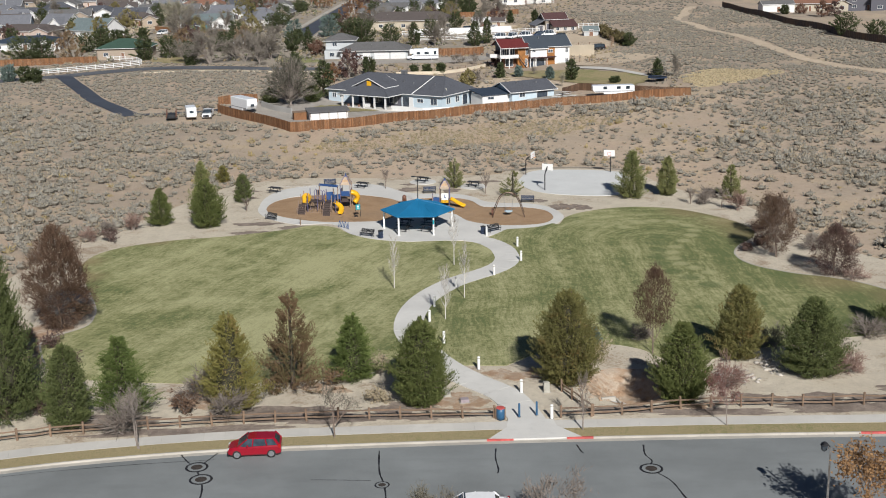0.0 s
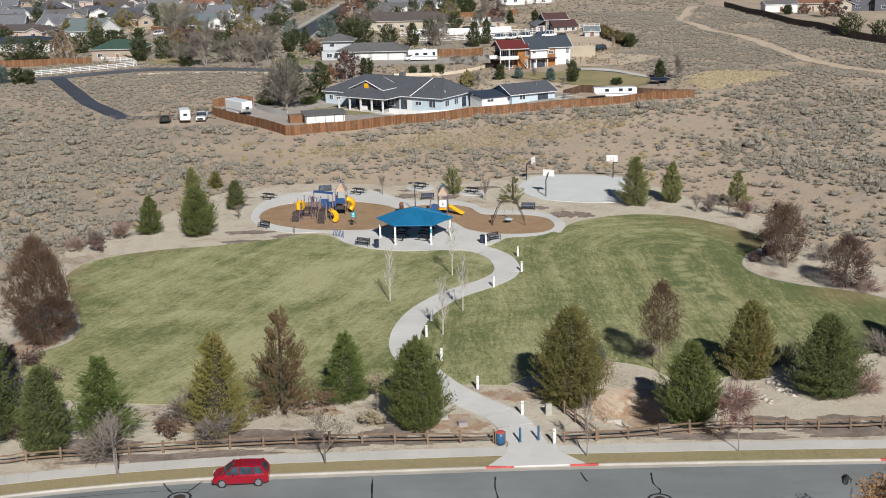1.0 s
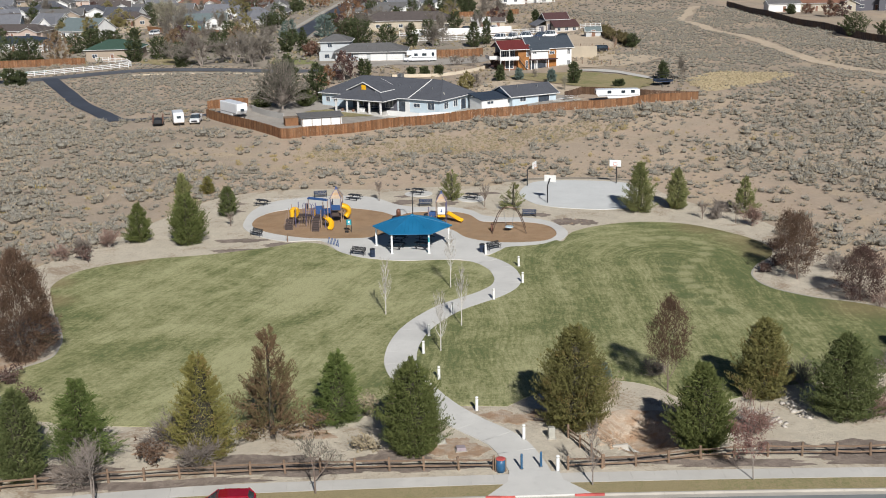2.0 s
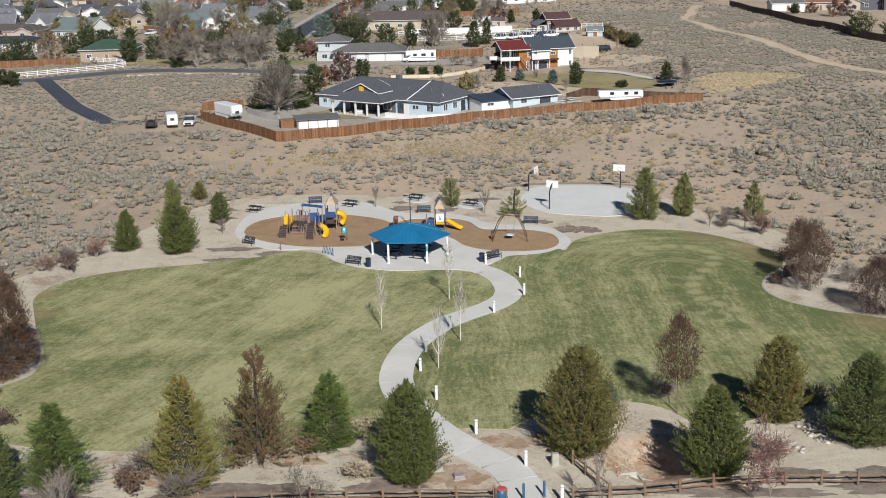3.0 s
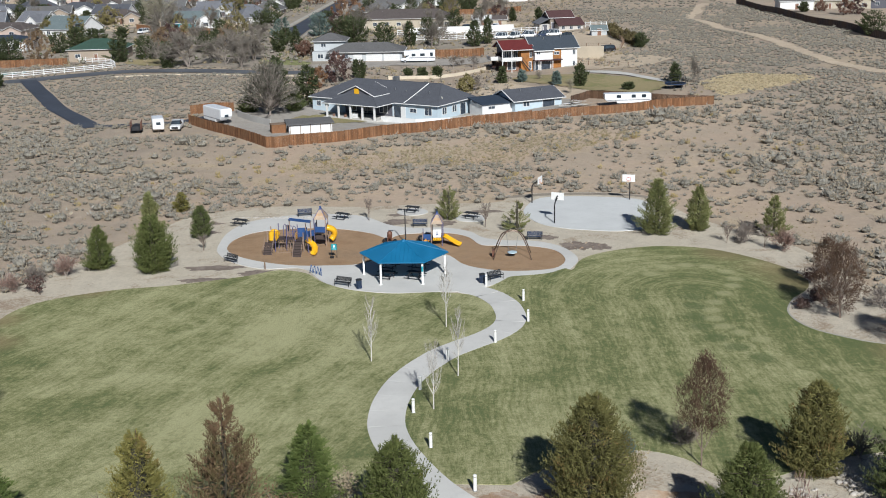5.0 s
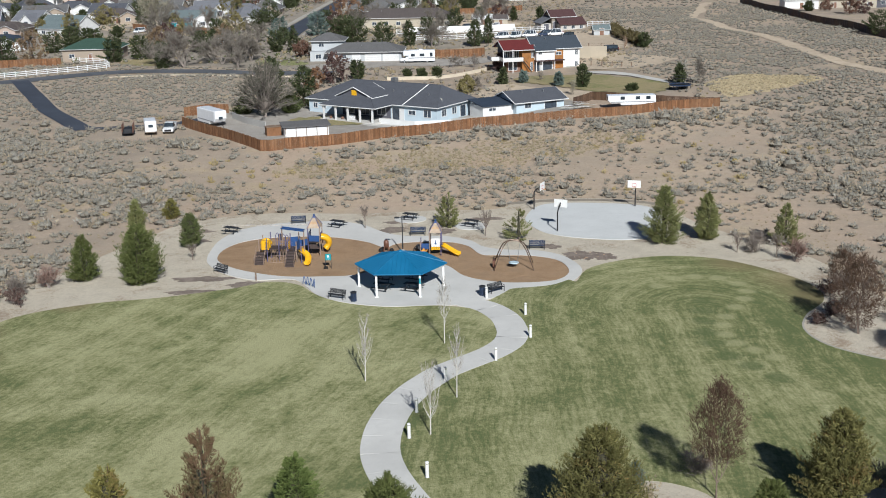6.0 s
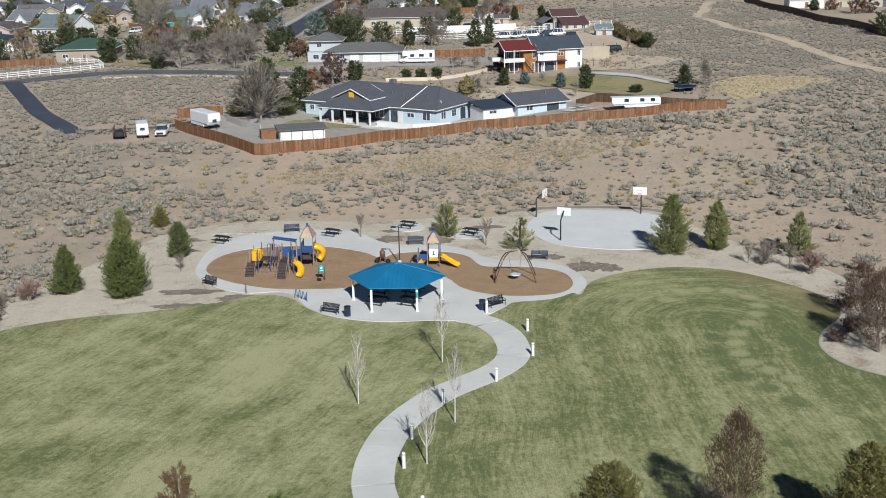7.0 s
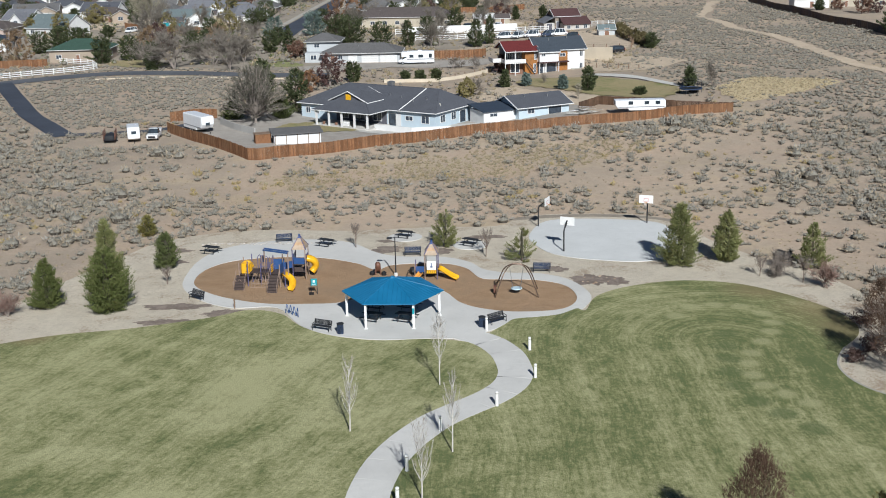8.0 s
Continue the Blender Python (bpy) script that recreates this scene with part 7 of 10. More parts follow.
M_GRAVEL = soil("grey_gravel", ((0.3, (0.33, 0.3, 0.27)), (0.5, (0.4, 0.37, 0.33)), (0.7, (0.35, 0.31, 0.28))), 0.2, 8, 0.6, 0.3)
yard("gravel_yard", [(-56.6, 252.8), (-47.2, 238.0), (-37.4, 223.2), (-27.8, 230.6), (-15.2, 236.0), (-2.8, 243.0), (7.8, 249.1), (14.9, 254.2), (14.6, 267.3), (-5.1, 272.9), (-31.9, 273.1), (-45.5, 266.8), (-51.9, 262.1)], M_GRAVEL, "grey gravel yard round the ranch house", "yard", 0.1)
yard("yard_lawn", [(-38.5, 254.6), (-31.7, 256.4), (-26.2, 252.1), (-24.4, 247.7), (-31.1, 245.4), (-37.3, 247.2)], M_YARD, "small fading back-yard lawn", "lawn", 0.16)
yard("patio", [(-24.4, 247.0), (-17.1, 243.9), (-4.7, 247.2), (-3.0, 253.6), (-13.6, 251.1), (-22.6, 251.6)], M_CONC2, "pale concrete patio beside the house", "patio", 0.15)
yard("yard_lawn", [(5.8, 307.2), (14.9, 307.0), (21.7, 301.0), (33.4, 288.0), (35.3, 278.0), (30.4, 271.0), (21.5, 276.3), (12.4, 287.9), (5.1, 296.3)], M_YARD, "dull green and straw yard lawn", "lawn", 0.12)
yard("garden_soil", [(0.7, 294.9), (7.0, 288.0), (14.3, 282.4), (21.5, 274.9), (27.0, 267.7), (19.9, 267.0), (12.9, 262.1), (2.1, 267.4), (-3.5, 281.1)], M_TRAIL, "pale sandy garden ground", "soil", 0.09)
yard("yard_path", [(19.9, 308.0), (27.9, 301.4), (35.0, 288.9), (37.8, 281.3), (35.6, 283.3), (31.5, 293.9), (26.2, 301.1), (19.9, 305.3)], M_CONC2, "pale concrete yard path", "path", 0.16)
yard("straw_patch", [(42.3, 269.4), (43.5, 281.6), (52.6, 291.0), (66.5, 288.5), (64.6, 276.4), (54.5, 268.1), (45.3, 260.9)], M_STRAW, "patch of bright straw-coloured dry grass", "dry grass", 0.05)
yard("straw_patch", [(18.3, 340.6), (28.6, 338.8), (38.8, 329.9), (42.5, 318.2), (32.8, 308.4), (20.6, 313.4)], M_TRAIL, "bare pale yard with dry grass", "soil", 0.1)
yard("paddock", [(9.5, 386.3), (20.3, 402.5), (32.5, 399.2), (34.6, 375.0), (34.9, 355.0), (32.7, 347.1), (17.9, 349.6)], M_TRAIL, "sandy horse paddock", "soil", 0.1)
yard("dry_yard", [(-27.1, 334.8), (-14.7, 332.6), (-2.7, 337.9), (-1.1, 348.6), (-13.2, 348.2), (-23.7, 346.1), (-46.7, 341.0), (-46.7, 330.2), (-32.3, 329.1)], M_GRAVEL, "pale gravel forecourt and dry yard", "forecourt", 0.1)
yard("yard_lawn", [(-61.3, 343.6), (-52.2, 339.3), (-48.6, 344.0), (-54.0, 351.7), (-61.3, 351.7)], M_LAWN_B, "small green front lawn", "lawn", 0.12)
yard("yard_lawn", [(-100.3, 350.6), (-92.8, 343.8), (-83.4, 344.8), (-89.0, 355.4), (-98.3, 359.9)], M_YARD, "front lawn in fading green", "lawn", 0.12)
yard("dry_yard", [(-45.4, 432.2), (-24.5, 422.5), (1.0, 424.3), (9.4, 432.5), (2.0, 459.8), (-16.6, 467.9), (-42.1, 471.6)], M_TRAIL, "dry sandy yards between houses", "soil", 0.09)
yard("dry_yard", [(-142.4, 459.0), (-114.3, 434.3), (-91.2, 426.7), (-84.6, 446.1), (-95.3, 480.6), (-132.0, 495.8)], M_TRAIL, "dry sandy yards between houses", "soil", 0.09)
M_TOWN = soil("town_soil", ((0.3, (0.26, 0.228, 0.19)), (0.5, (0.34, 0.298, 0.245)), (0.7, (0.28, 0.25, 0.2))), 0.06, 3.0, 0.6, 0.35)
yard("town_ground", [(-205, 345), (-140, 352), (-112, 357), (-90, 347), (-66, 338), (-47, 336), (-40, 372), (-10, 376), (-4, 410), (-30, 440), (-20, 520), (-40, 640), (-180, 700), (-330, 690), (-330, 480)], M_TOWN, "dull grey-brown yards and winter lawns between houses", "yard", 0.06)
M_DAMP = soil("dark_gravelly_soil", ((0.3, (0.24, 0.21, 0.175)), (0.5, (0.31, 0.27, 0.22)), (0.7, (0.26, 0.225, 0.185))), 0.3, 7, 0.6, 0.3)
sheet("dark_soil", [smooth_line([(1.6, 183.3), (5.0, 184.2), (9.0, 184.9), (14.0, 184.7), (18.5, 183.6), (20.6, 182.2), (20.9, 183.3), (17.5, 185.2), (12.0, 186.2), (6.0, 185.9), (2.0, 184.6)], True, 4)], 0.05, 0.06, M_DAMP, "strip of dark gravelly soil behind the court", "soil")
M_POOL = plain("turquoise_cover", (0.12, 0.3, 0.27), 0.4, vary=0.15)
yard("pool_cover", [(-135.6, 325.9), (-123.7, 333.1), (-120.8, 330.5), (-131.8, 321.7)], M_POOL, "turquoise covered sports pad behind the white fence", "court", 0.2)


# ---- houses ----
M_TRIM = plain("white_trim", (0.66, 0.66, 0.65), 0.6, vary=0.06, bump=0)
M_PANE = glass_dark("window_glass", (0.035, 0.045, 0.06))
R_SLATE = roof_material("slate_grey_shingles", (0.085, 0.09, 0.105))
R_PALE = roof_material("pale_slate_shingles", (0.155, 0.16, 0.178))
R_GREY = roof_material("grey_shingles", (0.13, 0.128, 0.128))
R_BROWN = roof_material("brown_shingles", (0.1, 0.085, 0.08))
R_GREEN = roof_material("green_shingles", (0.045, 0.085, 0.065))
R_BLUEGREEN = roof_material("blue_grey_shingles", (0.14, 0.175, 0.18))
R_NAVY = roof_material("navy_shingles", (0.035, 0.05, 0.075))
R_BLUESLATE = roof_material("blue_slate_roofing", (0.055, 0.068, 0.085))
R_RED = roof_material("red_roof_sheet", (0.13, 0.026, 0.026))
R_MAROON = roof_material("maroon_roof_sheet", (0.085, 0.045, 0.045))
R_TERRA = roof_material("terracotta_tiles", (0.22, 0.115, 0.08))
W_BLUE = plain("pale_blue_siding", (0.47, 0.56, 0.62), 0.8, vary=0.07, scale=0.8)
W_WHITE = plain("white_siding", (0.68, 0.68, 0.67), 0.8, vary=0.07, scale=0.8)
W_CREAM = plain("cream_stucco_wall", (0.43, 0.385, 0.305), 0.85, vary=0.08, scale=0.8)
W_TAN = plain("tan_stucco_wall", (0.34, 0.28, 0.22), 0.85, vary=0.08, scale=0.8)
W_PINK = plain("pink_stucco_wall", (0.46, 0.37, 0.32), 0.85, vary=0.08, scale=0.8)
W_ORANGE = boards_material("orange_cedar_boards", (0.36, 0.155, 0.045))
W_BRICK = plain("brown_brick", (0.22, 0.12, 0.08), 0.85, vary=0.2, scale=2)
# dark siding; on the ranch porch the same colour stands in for shade
W_DARK = plain("dark_siding_and_shade", (0.1, 0.1, 0.12), 0.8, vary=0.1)


def window(parent, at, w, h, face="front", pane_mat=None):
    """A framed window proud of a wall; at: its centre on the wall."""
    turn = {"front": 0, "right": 90, "back": 180, "left": -90}[face]
    m = Matrix.Translation(at) @ Matrix.Rotation(radians(turn), 4, "Z")
    fr = Build()
    for x0, x1, z0, z1 in ((-w / 2 - 0.1, w / 2 + 0.1, -h / 2 - 0.1, -h / 2), (-w / 2 - 0.1, w / 2 + 0.1, h / 2, h / 2 + 0.1), (-w / 2 - 0.1, -w / 2, -h / 2, h / 2), (w / 2, w / 2 + 0.1, -h / 2, h / 2), (-0.03, 0.03, -h / 2, h / 2)):
        fr.box(x0, x1, -0.07, 0.02, z0, z1, m)
    win = part("window", fr, M_TRIM, parent)
    part("pane", Build().box(-w / 2, w / 2, -0.03, 0.01, -h / 2, h / 2, m), pane_mat or M_PANE, win)


def door(parent, at, w=1.0, h=2.1, material=None, face="front"):
    turn = {"front": 0, "right": 90, "back": 180, "left": -90}[face]
    m = Matrix.Translation(at) @ Matrix.Rotation(radians(turn), 4, "Z")
    d = part("door", Build().box(-w / 2, w / 2, -0.05, 0.02, 0, h, m), material or W_BRICK, parent)
    part("door_frame", Build().box(-w / 2 - 0.1, -w / 2, -0.07, 0.02, 0, h + 0.1, m).box(w / 2, w / 2 + 0.1, -0.07, 0.02, 0, h + 0.1, m).box(-w / 2, w / 2, -0.07, 0.02, h, h + 0.1, m), M_TRIM, d)


def garage_door(parent, at, w=4.9, h=2.3):
    m = Matrix.Translation(at)
    g = Build()
    for k in range(4):
        g.box(-w / 2, w / 2, -0.06, 0.02, h * k / 4 + 0.015, h * (k + 1) / 4 - 0.015, m)
    part("garage_door", g, M_TRIM, parent, "white panelled garage door")


def walls(parent, x0, x1, y0, y1, h, material, z0=-0.3):
    return part("wall", Build().box(x0, x1, y0, y1, z0, h), material, parent)


def hip_roof(parent, x0, x1, y0, y1, z, rise, material, over=0.6, th=0.16, ends=None):
    x0, x1, y0, y1 = x0 - over, x1 + over, y0 - over, y1 + over
    lx, ly = x1 - x0, y1 - y0
    cx, cy = (x0 + x1) / 2, (y0 + y1) / 2
    if lx >= ly:
        e0, e1 = ends or (ly / 2, ly / 2 - 1e-3)
        r = [(x0 + e0, cy), (x1 - e1, cy)]
        quads = [(0, 1, 9, 8), (1, 2, 9), (2, 3, 8, 9), (3, 0, 8)]
    else:
        r = [(cx, y0 + lx / 2), (cx, y1 - lx / 2 + 1e-3)]
        quads = [(0, 1, 8), (1, 2, 9, 8), (2, 3, 9), (3, 0, 8, 9)]
    base = [(x0, y0), (x1, y0), (x1, y1), (x0, y1)]
    v = [(x, y, z) for x, y in base] + [(x, y, z - th) for x, y in base] + [(x, y, z + rise) for x, y in r]
    roof = part("roof", Build().add(v, quads + [(7, 6, 5, 4)]), material, parent)
    f = Build()
    for i in range(4):
        a, b = base[i], base[(i + 1) % 4]
        f.tube([(*a, z - th / 2), (*b, z - th / 2)], th * 0.62, 4)
    part("fascia", f, M_TRIM, roof)
    ridge = Build().tube([(*r[0], z + rise), (*r[1], z + rise)], 0.09, 5)
    for i, k in ((0, 0), (3, 0), (1, 1), (2, 1)) if lx >= ly else ((0, 0), (1, 0), (2, 1), (3, 1)):
        ridge.tube([(*base[i], z), (*r[k], z + rise)], 0.07, 5)
    part("ridge_cap", ridge, material, roof)
    return roof


def gable_roof(parent, x0, x1, y0, y1, z, rise, material, wall, axis="x", over=0.5, th=0.16):
    """axis: the way the ridge runs."""
    a0, a1, b0, b1 = (x0, x1, y0, y1) if axis == "x" else (y0, y1, x0, x1)
    P = (lambda a, b, c: (a, b, c)) if axis == "x" else (lambda a, b, c: (b, a, c))
    mid = (b0 + b1) / 2
    k = rise / ((b1 - b0) / 2)
    lo = z - k * over
    v, f = [], []
    for a in (a0 - over, a1 + over):
        v += [P(a, b0 - over, lo), P(a, mid, z + rise), P(a, b1 + over, lo), P(a, b1 + over, lo - th), P(a, mid, z + rise - th), P(a, b0 - over, lo - th)]
    f = [(0, 1, 7, 6), (1, 2, 8, 7), (2, 3, 9, 8), (3, 4, 10, 9), (4, 5, 11, 10), (5, 0, 6, 11), (0, 5, 4, 1), (1, 4, 3, 2), (6, 7, 10, 11), (7, 8, 9, 10)]
    roof = part("roof", Build().add(v, f), material, parent)
    for a, e in ((a0, a0 + 0.12), (a1 - 0.12, a1)):
        g = Build()
        q = [P(a, b0, z - 0.02), P(a, b1, z - 0.02), P(a, mid, z + rise - th), P(e, b0, z - 0.02), P(e, b1, z - 0.02), P(e, mid, z + rise - th)]
        g.add(q, [(0, 1, 2), (5, 4, 3), (0, 3, 4, 1), (1, 4, 5, 2), (2, 5, 3, 0)])
        part("gable", g, wall, parent)
    t = Build()
    for a in (a0 - over, a1 + over):
        t.tube([P(a, b0 - over, lo - th / 2), P(a, mid, z + rise - th / 2), P(a, b1 + over, lo - th / 2)], 0.11, 4)
    for b in (b0 - over, b1 + over):
        t.tube([P(a0 - over, b, lo - th / 2), P(a1 + over, b, lo - th / 2)], 0.1, 4)
    part("fascia", t, M_TRIM, roof)
    return roof


def vents(parent, places):
    for x, y, z in places:
        part("roof_vent", Build().lathe([(0.09, 0), (0.09, 0.5), (0.14, 0.55)], 8, Matrix.Translation((x, y, z))), M_STEEL, parent)


def ranch_house():
    root = thing("ranch_house", "pale blue ranch house with a slate-grey hip roof", "house", gp(-32.2, 254.05, -30.5, 0.08))
    walls(root, -8, 21.6, 5.6, 18, 2.75, W_BLUE)
    hip_roof(root, -8, 21.6, 5.6, 18, 2.8, 3.15, R_SLATE, 0.6, ends=(6.9, 3.6))
    # the porch with its five columns, and the gable over it
    hip_roof(root, -0.4, 11.6, 0.1, 13.5, 2.78, 2.85, R_SLATE, 0.5)
    # dark panel over the blue wall paints in the shade under the porch roof
    part("porch_shade_panel", Build().box(0.2, 11.4, 5.5, 5.58, 0, 2.7), W_DARK, root)
    part("porch_floor", Build().box(-0.8, 12, -0.4, 5.6, -0.25, 0.1), M_CONC2, root)
    gable_roof(root, 0.9, 8.9, 3.2, 9.0, 4.25, 1.7, R_SLATE, W_DARK, "y", 0.35)
    part("attic_window", Build().box(4.3, 5.4, 3.1, 3.19, 4.35, 5.3), M_YELLOW, root, "yellow-boarded attic window")
    for k in range(5):
        x = k * 2.8
        part("column", Build().box(x - 0.15, x + 0.15, -0.15, 0.15, -0.3, 2.7), M_TRIM, root)
    for x, w, h in ((-6.4, 0.9, 0.9), (-4.4, 0.9, 0.9), (2.0, 1.8, 1.6), (5.6, 2.0, 2.0), (9.4, 1.8, 1.6), (16.2, 1.4, 0.7)):
        window(root, (x, 5.6 if not 0 < x < 11 else 5.5, 1.5), w, h)
    window(root, (19.6, 5.6, 1.5), 1.5, 1.3), door(root, (12.6, 5.6, 0), 1.6, 2.1, M_PANE), door(root, (13.9, 5.6, 0), 0.9, 2.1, M_TRIM)
    for y, w in ((8.0, 1.4), (11.5, 1.4)):
        window(root, (21.6, y, 1.5), w, 1.2, "right")
    door(root, (21.6, 14.5, 0), 1.8, 2.1, M_PANE, "right")
    part("valley_flashing", Build().tube([(14.4, 5.1, 2.9), (15.2, 8.2, 4.35), (15.9, 11.6, 5.92)], 0.1, 4), M_TRIM, root)
    part("cooler", Build().soft_box(6.2, 7.3, 13.2, 14.2, 4.6, 6.5, 0.05), M_STEEL, root, "pale rooftop cooler box")
    vents(root, ((2.4, 8.6, 4.2), (9.8, 9.0, 4.5), (12.6, 8.6, 4.3), (15.6, 7.8, 3.9), (18.0, 8.6, 4.3), (-4.0, 9.4, 4.4), (8.2, 2.6, 3.7)))
    part("satellite_dish", Build().lathe([(0.05, 0), (0.35, 0.06), (0.5, 0.18)], 12, Matrix.Translation((20.8, 8.2, 3.6)) @ Matrix.Rotation(radians(60), 4, "X")), M_BOX, root)
    for x0, y0, x1, y1 in ((11.6, 1.6, 19.4, 1.6), (19.4, 1.6, 24.5, 6.0)):
        d = math.hypot(x1 - x0, y1 - y0)
        part("patio_wall", Build().box(0, d, -0.1, 0.1, -0.3, 0.75, Matrix.Translation((x0, y0, 0)) @ Matrix.Rotation(math.atan2(y1 - y0, x1 - x0), 4, "Z")), W_WHITE, root, "low white patio wall")
    for x, y in ((0.9, 0.9), (3.6, 1.0), (7.6, 0.8), (10.2, 1.2)):
        part("planter", Build().lathe([(0.22, 0.1), (0.3, 0.55)], 10, Matrix.Translation((x, y, 0))), W_BRICK, root)
    part("porch_seat", Build().soft_box(4.6, 6.2, 1.0, 1.5, 0.1, 0.55, 0.04).soft_box(4.6, 6.2, 1.45, 1.55, 0.55, 1.0, 0.03), M_TRIM, root, "white porch bench")


ranch_house()


def ranch_garage():
    root = thing("garage", "pale blue detached garage with a grey gable roof", "garage", gp(3.8, 253.8, 30, 0.02))
    walls(root, 0, 10.5, 0, 8, 2.35, W_BLUE)
    gable_roof(root, 0, 10.5, 0, 8, 2.35, 1.55, R_SLATE, W_BLUE, "x", 0.6)
    window(root, (2.5, 0, 1.5), 1.3, 1.0), door(root, (7.5, 0, 0), 2.6, 1.95, M_PANE)
    vents(root, ((3, 3, 3.4), (7.5, 2.5, 3.2)))
    shed = thing("shed", "white lean-to shed with a navy roof", "shed", gp(-2.4, 251.6, 30, 0.02))
    walls(shed, 0, 6.6, 0, 5, 2.3, W_WHITE)
    part("roof", Build().add([(-0.3, -0.4, 2.35), (6.9, -0.4, 2.35), (6.9, 5.3, 3.1), (-0.3, 5.3, 3.1), (-0.3, -0.4, 2.22), (6.9, -0.4, 2.22), (6.9, 5.3, 2.97), (-0.3, 5.3, 2.97)], [(0, 1, 2, 3), (7, 6, 5, 4), (0, 4, 5, 1), (1, 5, 6, 2), (2, 6, 7, 3), (3, 7, 4, 0)]), R_NAVY, shed)
    window(shed, (2.0, 0, 1.6), 1.4, 0.5)
    junk = thing("scrap_pile", "pile of pale lumber and scrap behind the fence", "scrap", gp(14.4, 255.8, 20, 0.1))
    r = random.Random(3)
    for k in range(16):
        m = Matrix.Translation((r.uniform(-2.5, 3), r.uniform(-1.5, 1.5), 0.1 + 0.05 * k)) @ Euler((0, r.uniform(-0.12, 0.12), r.uniform(-0.6, 0.6))).to_matrix().to_4x4()
        part("plank", Build().box(-1.6, 1.6, -0.1, 0.1, 0, 0.06, m), (M_BOX, M_RAIL, M_TRIM)[k % 3], junk)
    sh = thing("chicken_shed", "long low grey-roofed shed with white boards", "shed", gp(-36.1, 233.3, 17, 0.05))
    walls(sh, 0, 7.6, 0, 3.6, 1.5, W_WHITE)
    part("roof", Build().add([(-0.4, -0.4, 1.75), (8, -0.4, 1.75), (8, 4, 2.1), (-0.4, 4, 2.1), (-0.4, -0.4, 1.62), (8, -0.4, 1.62), (8, 4, 1.97), (-0.4, 4, 1.97)], [(0, 1, 2, 3), (7, 6, 5, 4), (0, 4, 5, 1), (1, 5, 6, 2), (2, 6, 7, 3), (3, 7, 4, 0)]), R_GREY, sh)
    for k in range(5):
        part("post", Build().box(0.1 + k * 1.8, 0.2 + k * 1.8, -0.12, -0.02, -0.2, 1.65), M_RAIL, sh)
    cr = thing("storage_crate", "brown boarded storage crate by the fence", "crate", gp(-39.4, 234.3, 20, 0.05))
    part("box", Build().soft_box(0, 2.6, 0, 1.8, 0, 1.5, 0.04), M_FENCE, cr)
    part("lid", Build().box(-0.1, 2.7, -0.1, 1.9, 1.5, 1.58), M_RAIL, cr)


ranch_garage()


